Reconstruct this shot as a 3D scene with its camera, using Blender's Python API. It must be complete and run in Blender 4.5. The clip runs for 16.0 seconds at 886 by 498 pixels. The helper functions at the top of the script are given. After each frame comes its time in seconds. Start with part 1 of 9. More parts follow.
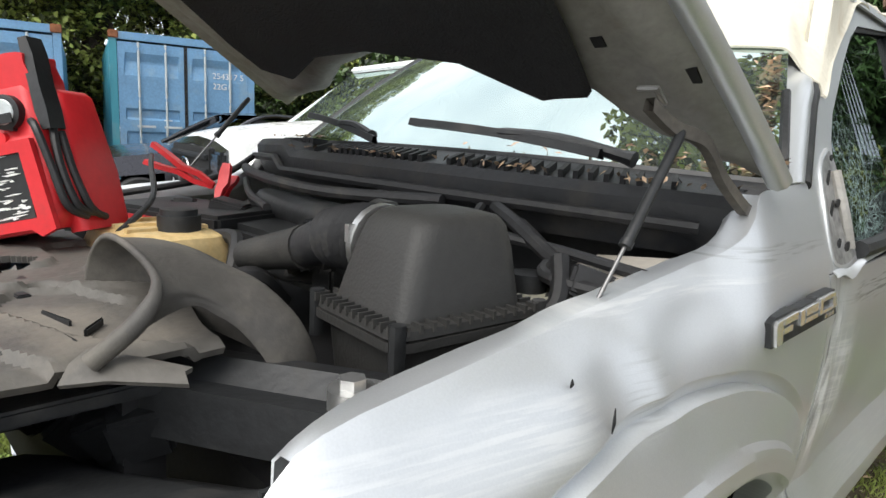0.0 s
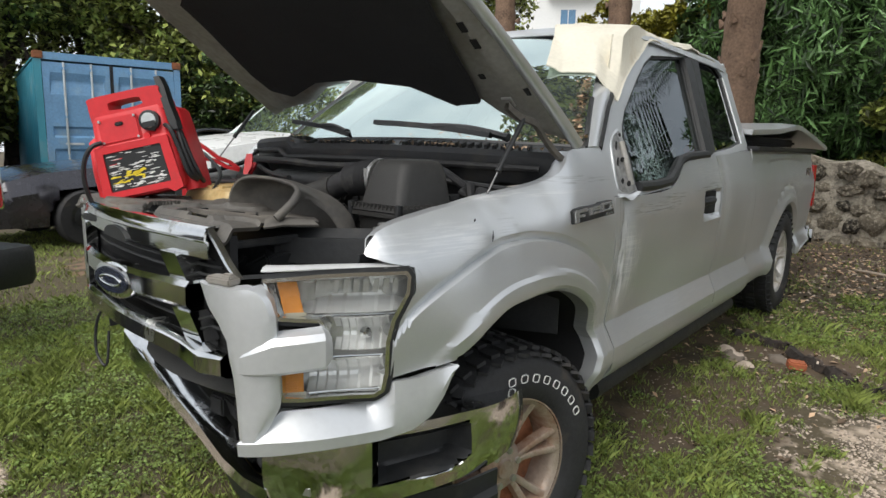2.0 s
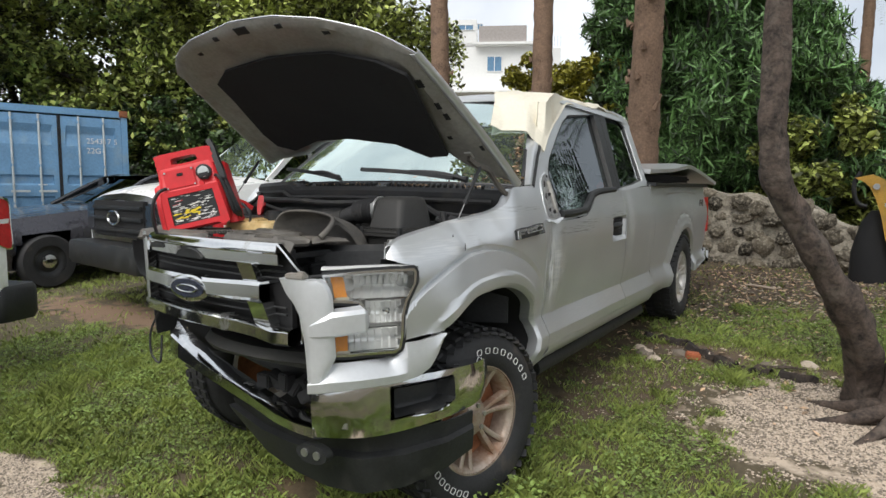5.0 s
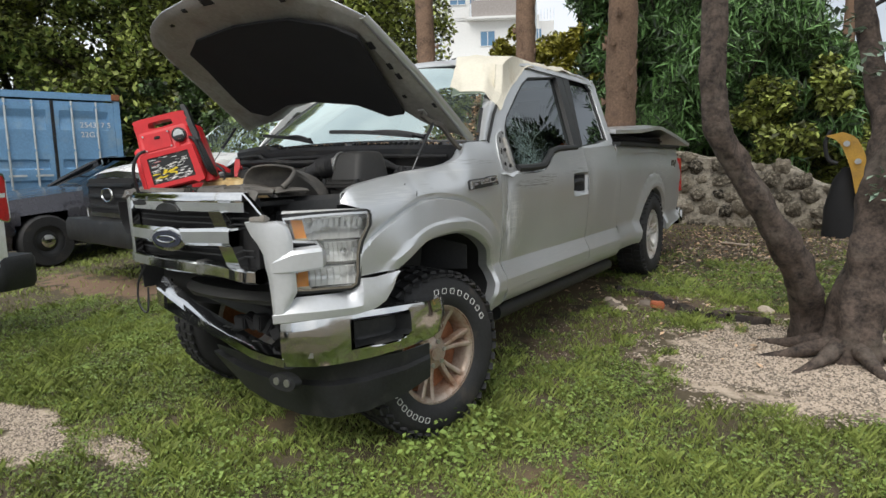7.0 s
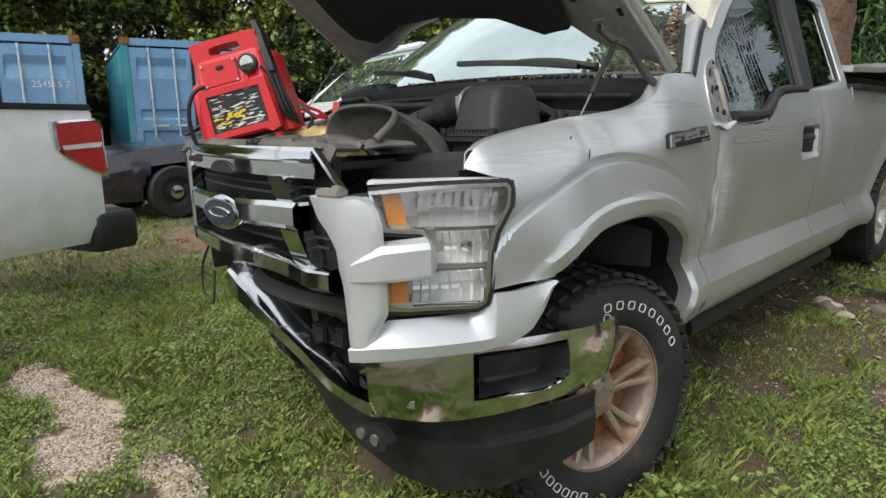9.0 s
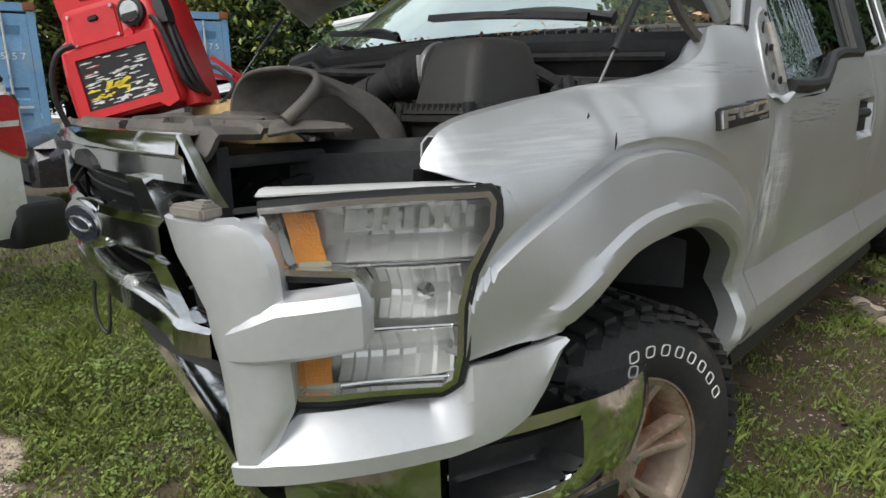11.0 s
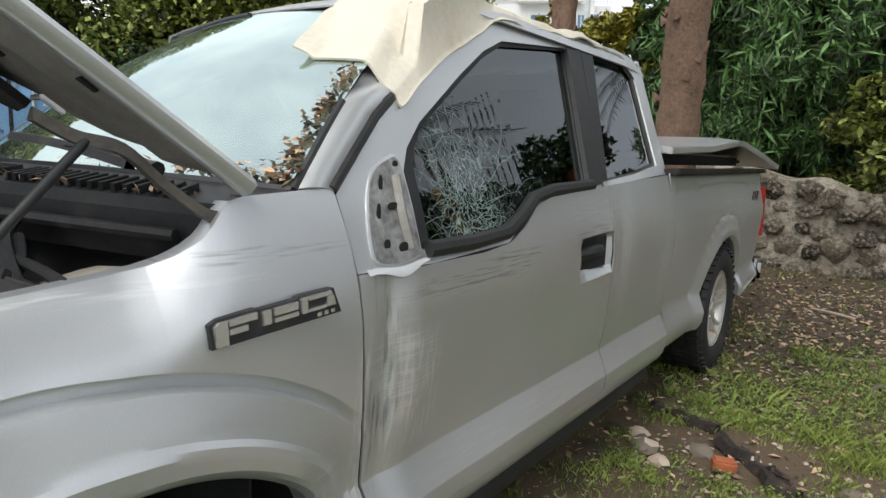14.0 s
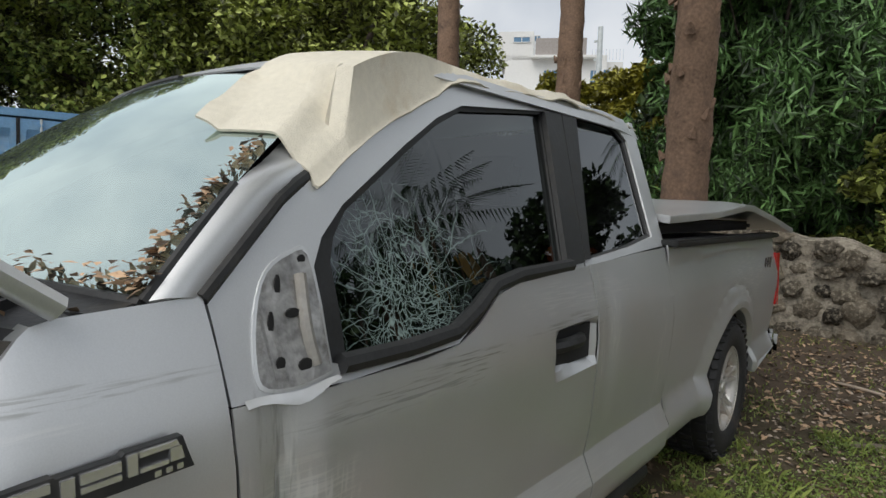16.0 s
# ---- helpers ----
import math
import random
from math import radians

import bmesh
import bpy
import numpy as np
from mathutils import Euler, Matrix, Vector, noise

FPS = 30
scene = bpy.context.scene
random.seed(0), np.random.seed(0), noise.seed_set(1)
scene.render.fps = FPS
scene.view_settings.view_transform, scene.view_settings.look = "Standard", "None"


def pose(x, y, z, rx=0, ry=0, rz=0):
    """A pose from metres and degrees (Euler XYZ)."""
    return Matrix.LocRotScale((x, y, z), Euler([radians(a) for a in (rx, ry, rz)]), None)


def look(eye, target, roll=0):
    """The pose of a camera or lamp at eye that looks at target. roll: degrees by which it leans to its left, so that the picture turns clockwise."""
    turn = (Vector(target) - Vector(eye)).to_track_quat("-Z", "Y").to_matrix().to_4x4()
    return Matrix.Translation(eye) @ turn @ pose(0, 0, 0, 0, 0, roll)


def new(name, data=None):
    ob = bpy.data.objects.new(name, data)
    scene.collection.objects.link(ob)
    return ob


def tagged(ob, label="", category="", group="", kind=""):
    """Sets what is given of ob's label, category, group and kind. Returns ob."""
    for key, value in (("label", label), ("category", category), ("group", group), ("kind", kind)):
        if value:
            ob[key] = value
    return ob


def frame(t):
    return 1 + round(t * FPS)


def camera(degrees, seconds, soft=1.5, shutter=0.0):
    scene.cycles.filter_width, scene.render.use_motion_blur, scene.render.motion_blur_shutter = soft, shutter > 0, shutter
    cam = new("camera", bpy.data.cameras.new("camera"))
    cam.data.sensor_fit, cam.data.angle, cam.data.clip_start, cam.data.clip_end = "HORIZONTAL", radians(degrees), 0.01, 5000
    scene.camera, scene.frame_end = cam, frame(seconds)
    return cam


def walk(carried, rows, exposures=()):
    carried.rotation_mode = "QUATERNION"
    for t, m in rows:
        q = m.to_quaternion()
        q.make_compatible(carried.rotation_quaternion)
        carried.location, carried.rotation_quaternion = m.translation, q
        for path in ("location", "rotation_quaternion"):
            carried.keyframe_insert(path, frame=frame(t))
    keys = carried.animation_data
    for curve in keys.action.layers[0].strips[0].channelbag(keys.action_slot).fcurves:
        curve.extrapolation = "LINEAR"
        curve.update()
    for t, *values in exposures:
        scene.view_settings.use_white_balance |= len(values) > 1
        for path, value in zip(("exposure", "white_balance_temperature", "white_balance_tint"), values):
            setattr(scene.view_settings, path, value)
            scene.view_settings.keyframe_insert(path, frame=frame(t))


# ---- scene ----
cam = camera(70.0, 16.0)
PATH = [
    (0, (1.355, -0.815, 1.466), (-0.089, 0.522, 1.108), 3.0),
    (0.5, (1.492, -1.024, 1.479), (0.057, 0.34, 1.201), 1.7),
    (1, (1.715, -1.185, 1.456), (0.354, 0.237, 1.098), 5.6),
    (1.5, (1.873, -1.355, 1.447), (0.539, 0.109, 1.172), 3.1),
    (2, (1.978, -1.581, 1.396), (0.706, -0.07, 1.079), 1.2),
    (2.5, (2.072, -1.786, 1.374), (0.823, -0.258, 1.053), 1.3),
    (3, (2.218, -1.964, 1.345), (0.999, -0.417, 0.994), 1.2),
    (3.5, (2.246, -2.11, 1.357), (0.958, -0.615, 1.026), 0.5),
    (4, (2.223, -2.216, 1.361), (0.993, -0.664, 1.086), 0.4),
    (4.5, (2.203, -2.291, 1.379), (1.043, -0.678, 1.148), -1.2),
    (4.7, (2.237, -2.295, 1.393), (1.1, -0.663, 1.183), -0.4),
    (6.8, (2.656, -2.411, 1.316), (1.6, -0.719, 1.171), 0.0),
    (7, (2.632, -2.41, 1.277), (1.512, -0.773, 1.021), -1.5),
    (7.5, (2.461, -2.276, 1.24), (1.234, -0.734, 0.896), -0.3),
    (8, (2.247, -2.083, 1.295), (0.923, -0.602, 1.062), -1.1),
    (8.5, (2.104, -1.859, 1.214), (0.749, -0.445, 0.811), -0.7),
    (8.7, (2.047, -1.767, 1.25), (0.629, -0.411, 0.865), -1.0),
    (10.8, (1.552, -1.312, 1.235), (0.136, 0.044, 0.838), -0.8),
    (11, (1.585, -1.216, 1.243), (0.198, 0.15, 0.782), -1.1),
    (11.5, (1.624, -0.965, 1.359), (0.14, 0.277, 0.854), 0.91),
    (12, (1.56, -0.744, 1.404), (0.06, 0.477, 0.894), 2.23),
    (12.5, (1.444, -0.521, 1.476), (-0.011, 0.808, 1.135), 0.9),
    (13, (1.505, -0.43, 1.474), (0.181, 1.04, 1.179), -2.1),
    (13.5, (1.75, -0.36, 1.471), (0.471, 1.156, 1.215), 0.1),
    (14, (1.892, -0.336, 1.486), (0.673, 1.221, 1.185), 1.9),
    (14.5, (1.917, -0.336, 1.456), (0.713, 1.234, 1.164), 1.8),
    (15, (1.923, -0.313, 1.495), (0.705, 1.259, 1.288), 2.1),
    (15.5, (1.894, -0.183, 1.521), (0.689, 1.407, 1.368), 1.2),
    (16, (1.854, 0.008, 1.57), (0.579, 1.543, 1.425), 2.0),
]
walk(cam, [(t, look(eye, target, roll)) for t, eye, target, roll in PATH],
     [(0, 0.45), (0.5, 0.3), (1, 0.05), (1.5, -0.05), (3.5, 0.07), (7, -0.1), (8.5, 0.05), (11, -0.15), (12.5, -0.18), (13.5, 0.05), (15, -0.2), (16, -0.45)])

# ---- sky and light ----
world = bpy.data.worlds.new("overcast_sky")
scene.world = world
world.use_nodes = True
wt = world.node_tree
sky = wt.nodes.new("ShaderNodeTexSky")
sky.sky_type = "NISHITA"
sky.sun_disc = False
sky.sun_elevation = radians(58)
sky.sun_rotation = radians(173)
sky.air_density, sky.dust_density, sky.ozone_density = 1.0, 5.0, 1.0
# cloud deck: evens the sky towards white
cloud_n = wt.nodes.new("ShaderNodeTexNoise")
cloud_n.inputs["Scale"].default_value = 2.2
cloud_n.inputs["Detail"].default_value = 6
cloud_r = wt.nodes.new("ShaderNodeValToRGB")
cloud_r.color_ramp.elements[0].position, cloud_r.color_ramp.elements[0].color = 0.35, (5.6, 6.2, 7.0, 1)
cloud_r.color_ramp.elements[1].position, cloud_r.color_ramp.elements[1].color = 0.65, (10.6, 10.8, 11.0, 1)
cloud_m = wt.nodes.new("ShaderNodeMixRGB")
cloud_m.inputs[0].default_value = 0.85
wt.links.new(cloud_n.outputs["Fac"], cloud_r.inputs[0])
wt.links.new(sky.outputs[0], cloud_m.inputs[1])
wt.links.new(cloud_r.outputs[0], cloud_m.inputs[2])
wt.links.new(cloud_m.outputs[0], wt.nodes["Background"].inputs["Color"])
wt.nodes["Background"].inputs["Strength"].default_value = 0.125
sun = new("sun", bpy.data.lights.new("sun", "SUN"))
sun.data.energy, sun.data.angle, sun.data.color = 2.5, radians(45), (1.0, 0.97, 0.92)
sun.matrix_world = look((1.0, -8.3, 11), (0, 0, 0))


# ---- materials ----
def mat(name, color, rough=0.5, metal=0.0, vary=0.12, scale=6.0, fine=60.0, bump=0.15, bscale=80.0, dirt=None, dirt_amt=0.0,
        dirt_scale=3.0, coat=0.0, spec=0.5, island=0.0, random_ob=0.0, aniso=None):
    """Procedural surface: base colour varied at two scales, optional dirt in patches, bump and roughness variation."""
    m = bpy.data.materials.new(name)
    m.use_nodes = True
    nt = m.node_tree
    nd, lk = nt.nodes, nt.links
    b = nd["Principled BSDF"]
    tc = nd.new("ShaderNodeTexCoord")
    n1 = nd.new("ShaderNodeTexNoise")
    n1.inputs["Scale"].default_value, n1.inputs["Detail"].default_value = scale, 5
    n2 = nd.new("ShaderNodeTexNoise")
    n2.inputs["Scale"].default_value, n2.inputs["Detail"].default_value = fine, 3
    lk.new(tc.outputs["Object"], n1.inputs["Vector"])
    lk.new(tc.outputs["Object"], n2.inputs["Vector"])
    add = nd.new("ShaderNodeMath")
    add.operation = "MULTIPLY_ADD"
    add.inputs[1].default_value = 0.6
    lk.new(n1.outputs["Fac"], add.inputs[0])
    mul = nd.new("ShaderNodeMath")
    mul.operation = "MULTIPLY"
    mul.inputs[1].default_value = 0.4
    lk.new(n2.outputs["Fac"], mul.inputs[0])
    lk.new(mul.outputs[0], add.inputs[2])
    val = add.outputs[0]
    if island or random_ob:
        src = nd.new("ShaderNodeNewGeometry").outputs["Random Per Island"] if island else nd.new("ShaderNodeObjectInfo").outputs["Random"]
        mx = nd.new("ShaderNodeMix")
        mx.inputs[0].default_value = island or random_ob
        lk.new(val, mx.inputs[2])
        lk.new(src, mx.inputs[3])
        val = mx.outputs[0]
    ramp = nd.new("ShaderNodeValToRGB")
    lo = [max(0, c * (1 - vary * 1.6)) for c in color[:3]]
    hi = [min(1, c * (1 + vary * 1.6)) for c in color[:3]]
    ramp.color_ramp.elements[0].position, ramp.color_ramp.elements[0].color = 0.3, (*lo, 1)
    ramp.color_ramp.elements[1].position, ramp.color_ramp.elements[1].color = 0.7, (*hi, 1)
    lk.new(val, ramp.inputs[0])
    col = ramp.outputs[0]
    rg = nd.new("ShaderNodeMath")
    rg.operation = "MULTIPLY_ADD"
    rg.inputs[1].default_value, rg.inputs[2].default_value = 0.25, rough - 0.12
    lk.new(n1.outputs["Fac"], rg.inputs[0])
    rout = rg.outputs[0]
    if dirt is not None:
        n3 = nd.new("ShaderNodeTexNoise")
        n3.inputs["Scale"].default_value, n3.inputs["Detail"].default_value, n3.inputs["Roughness"].default_value = dirt_scale, 8, 0.65
        lk.new(tc.outputs["Object"], n3.inputs["Vector"])
        r3 = nd.new("ShaderNodeValToRGB")
        r3.color_ramp.elements[0].position, r3.color_ramp.elements[0].color = 0.62 - 0.3 * dirt_amt, (0, 0, 0, 1)
        r3.color_ramp.elements[1].position, r3.color_ramp.elements[1].color = 0.85 - 0.3 * dirt_amt, (1, 1, 1, 1)
        lk.new(n3.outputs["Fac"], r3.inputs[0])
        mm = nd.new("ShaderNodeMixRGB")
        mm.inputs[2].default_value = (*dirt, 1)
        lk.new(r3.outputs[0], mm.inputs[0])
        lk.new(col, mm.inputs[1])
        col = mm.outputs[0]
        rm = nd.new("ShaderNodeMix")
        rm.inputs[3].default_value = 0.8
        lk.new(r3.outputs[0], rm.inputs[0])
        lk.new(rout, rm.inputs[2])
        rout = rm.outputs[0]
    lk.new(col, b.inputs["Base Color"])
    lk.new(rout, b.inputs["Roughness"])
    b.inputs["Metallic"].default_value = metal
    b.inputs["Coat Weight"].default_value = coat
    b.inputs["Coat Roughness"].default_value = 0.12
    b.inputs["Specular IOR Level"].default_value = spec
    if bump:
        nb = nd.new("ShaderNodeTexNoise")
        nb.inputs["Scale"].default_value, nb.inputs["Detail"].default_value = bscale, 4
        lk.new(tc.outputs["Object"], nb.inputs["Vector"])
        bp = nd.new("ShaderNodeBump")
        bp.inputs["Strength"].default_value, bp.inputs["Distance"].default_value = bump, 0.01
        lk.new(nb.outputs["Fac"], bp.inputs["Height"])
        lk.new(bp.outputs[0], b.inputs["Normal"])
    return m


def scratch_paint(name, color, metal, rough, scar=(0.86, 0.86, 0.85), amount=0.8, scuff_and_shade=(0.20, 0.20, 0.18)):
    """Metallic car paint with clearcoat, fine flake, long scrapes along the body and chalky scuffs."""
    m = mat(name, color, rough, metal, vary=0.05, scale=2.0, fine=400, bump=0.03, bscale=9, coat=0.35)
    nt = m.node_tree
    nd, lk = nt.nodes, nt.links
    b = nd["Principled BSDF"]
    tc = [n for n in nd if n.type == "TEX_COORD"][0]
    old = b.inputs["Base Color"].links[0].from_socket
    oldr = b.inputs["Roughness"].links[0].from_socket

    def streaks(scl, lo, hi, patches, seed):
        """Long thin marks along the axis with the least scale, inside ragged patches (y, z, half sizes) of the bodywork."""
        mp = nd.new("ShaderNodeMapping")
        mp.inputs["Scale"].default_value = scl
        mp.inputs["Location"].default_value = (seed, 0, 0)
        lk.new(tc.outputs["Object"], mp.inputs["Vector"])
        n = nd.new("ShaderNodeTexNoise")
        n.inputs["Scale"].default_value, n.inputs["Detail"].default_value, n.inputs["Distortion"].default_value = 1.0, 5, 0.12
        lk.new(mp.outputs[0], n.inputs["Vector"])
        r = nd.new("ShaderNodeMapRange")
        r.inputs[1].default_value, r.inputs[2].default_value = lo, hi
        lk.new(n.outputs["Fac"], r.inputs[0])
        rag = nd.new("ShaderNodeTexNoise")
        rag.inputs["Scale"].default_value, rag.inputs["Detail"].default_value = 9, 6
        lk.new(tc.outputs["Object"], rag.inputs["Vector"])
        total = None
        for cy, cz, ry, rz, amt in patches:
            d = nd.new("ShaderNodeVectorMath")
            d.operation = "SUBTRACT"
            d.inputs[1].default_value = (0, cy, cz)
            lk.new(tc.outputs["Object"], d.inputs[0])
            e = nd.new("ShaderNodeVectorMath")
            e.operation = "MULTIPLY"
            e.inputs[1].default_value = (0, 1 / ry, 1 / rz)
            lk.new(d.outputs[0], e.inputs[0])
            ln = nd.new("ShaderNodeVectorMath")
            ln.operation = "LENGTH"
            lk.new(e.outputs[0], ln.inputs[0])
            ad = nd.new("ShaderNodeMath")
            ad.operation = "MULTIPLY_ADD"
            ad.inputs[1].default_value = 1.3
            lk.new(rag.outputs["Fac"], ad.inputs[0])
            lk.new(ln.outputs["Value"], ad.inputs[2])
            q = nd.new("ShaderNodeMapRange")
            q.inputs[1].default_value, q.inputs[2].default_value, q.inputs[3].default_value, q.inputs[4].default_value = 1.25, 1.75, amt, 0.0
            lk.new(ad.outputs[0], q.inputs[0])
            if total is None:
                total = q.outputs[0]
            else:
                mxn = nd.new("ShaderNodeMath")
                mxn.operation = "MAXIMUM"
                lk.new(total, mxn.inputs[0])
                lk.new(q.outputs[0], mxn.inputs[1])
                total = mxn.outputs[0]
        o = nd.new("ShaderNodeMath")
        o.operation = "MULTIPLY"
        lk.new(r.outputs[0], o.inputs[0])
        lk.new(total, o.inputs[1])
        return o.outputs[0]

    col, rg_ = old, oldr
    for colour, scl, lo, hi, patches, seed in (
            (scar, (0, 90, 14), 0.48, 0.62, ((0.72, 0.95, 0.10, 0.16, 0.75), (0.54, 0.92, 0.025, 0.26, 0.8), (0.64, 0.98, 0.02, 0.24, 0.7), (1.93, 1.12, 0.03, 0.22, 0.85), (2.02, 1.18, 0.05, 0.12, 0.5), (0.42, 0.80, 0.06, 0.10, 0.25), (2.5, 0.95, 0.05, 0.3, 0.5)), 0.0),
            (scar, (0, 8, 170), 0.47, 0.60, ((-0.36, 1.17, 0.10, 0.045, 0.5), (-0.50, 1.16, 0.16, 0.04, 0.4), (-0.10, 1.262, 0.40, 0.014, 0.7), (1.4, 0.70, 0.8, 0.05, 0.22), (0.68, 1.0, 0.13, 0.13, 0.6), (0.40, 0.80, 0.09, 0.12, 0.4), (1.8, 1.30, 0.4, 0.05, 0.4), (4.0, 1.2, 0.5, 0.16, 0.6)), 3.0),
            (scuff_and_shade, (0, 6, 140), 0.50, 0.60, ((0.95, 1.17, 0.32, 0.03, 0.8), (1.15, 1.205, 0.2, 0.02, 0.8), (-0.16, 1.17, 0.05, 0.05, 0.35), (0.3, 1.30, 0.22, 0.015, 0.5), (1.75, 1.22, 0.3, 0.03, 0.5)), 7.0),
            # first patch: the door crease's shade, put into the paint colour
            (scuff_and_shade, (0, 60, 7), 0.52, 0.66, ((0.60, 1.0, 0.05, 0.26, 0.9), (2.62, 1.0, 0.03, 0.4, 0.5)), 11.0)):
        f = streaks(scl, lo, hi, patches, seed)
        fa = nd.new("ShaderNodeMath")
        fa.operation = "MULTIPLY"
        fa.inputs[1].default_value = amount
        lk.new(f, fa.inputs[0])
        mx = nd.new("ShaderNodeMixRGB")
        mx.inputs[2].default_value = (*colour, 1)
        lk.new(fa.outputs[0], mx.inputs[0])
        lk.new(col, mx.inputs[1])
        col = mx.outputs[0]
        ra = nd.new("ShaderNodeMath")
        ra.operation = "MULTIPLY_ADD"
        ra.inputs[1].default_value = 0.35
        lk.new(fa.outputs[0], ra.inputs[0])
        lk.new(rg_, ra.inputs[2])
        rg_ = ra.outputs[0]
    lk.new(col, b.inputs["Base Color"])
    lk.new(rg_, b.inputs["Roughness"])
    return m


def pane(name, tint, gloss_rough=0.02, ior=1.5, haze=0.0, haze_col=(0.6, 0.65, 0.65), boost=0.0, gloss=(0.8, 0.8, 0.8)):
    """Thin glass: tinted see-through with a Fresnel reflection, a little diffuse haze."""
    m = bpy.data.materials.new(name)
    m.use_nodes = True
    nt = m.node_tree
    nd, lk = nt.nodes, nt.links
    nd.remove(nd["Principled BSDF"])
    tr = nd.new("ShaderNodeBsdfTransparent")
    tr.inputs[0].default_value = (*tint, 1)
    gl = nd.new("ShaderNodeBsdfGlossy")
    gl.inputs["Roughness"].default_value = gloss_rough
    gl.inputs["Color"].default_value = (*gloss, 1)
    fr = nd.new("ShaderNodeFresnel")
    fr.inputs["IOR"].default_value = ior
    ad = nd.new("ShaderNodeMath")
    ad.inputs[1].default_value = boost
    lk.new(fr.outputs[0], ad.inputs[0])
    mx = nd.new("ShaderNodeMixShader")
    lk.new(ad.outputs[0], mx.inputs[0])
    lk.new(tr.outputs[0], mx.inputs[1])
    lk.new(gl.outputs[0], mx.inputs[2])
    df = nd.new("ShaderNodeBsdfDiffuse")
    df.inputs[0].default_value = (*haze_col, 1)
    tc = nd.new("ShaderNodeTexCoord")
    n = nd.new("ShaderNodeTexNoise")
    n.inputs["Scale"].default_value, n.inputs["Detail"].default_value = 5, 5
    lk.new(tc.outputs["Object"], n.inputs["Vector"])
    hm = nd.new("ShaderNodeMath")
    hm.operation = "MULTIPLY"
    hm.inputs[1].default_value = 2 * haze
    lk.new(n.outputs["Fac"], hm.inputs[0])
    m2 = nd.new("ShaderNodeMixShader")
    lk.new(hm.outputs[0], m2.inputs[0])
    lk.new(mx.outputs[0], m2.inputs[1])
    lk.new(df.outputs[0], m2.inputs[2])
    lk.new(m2.outputs[0], nd["Material Output"].inputs["Surface"])
    return m


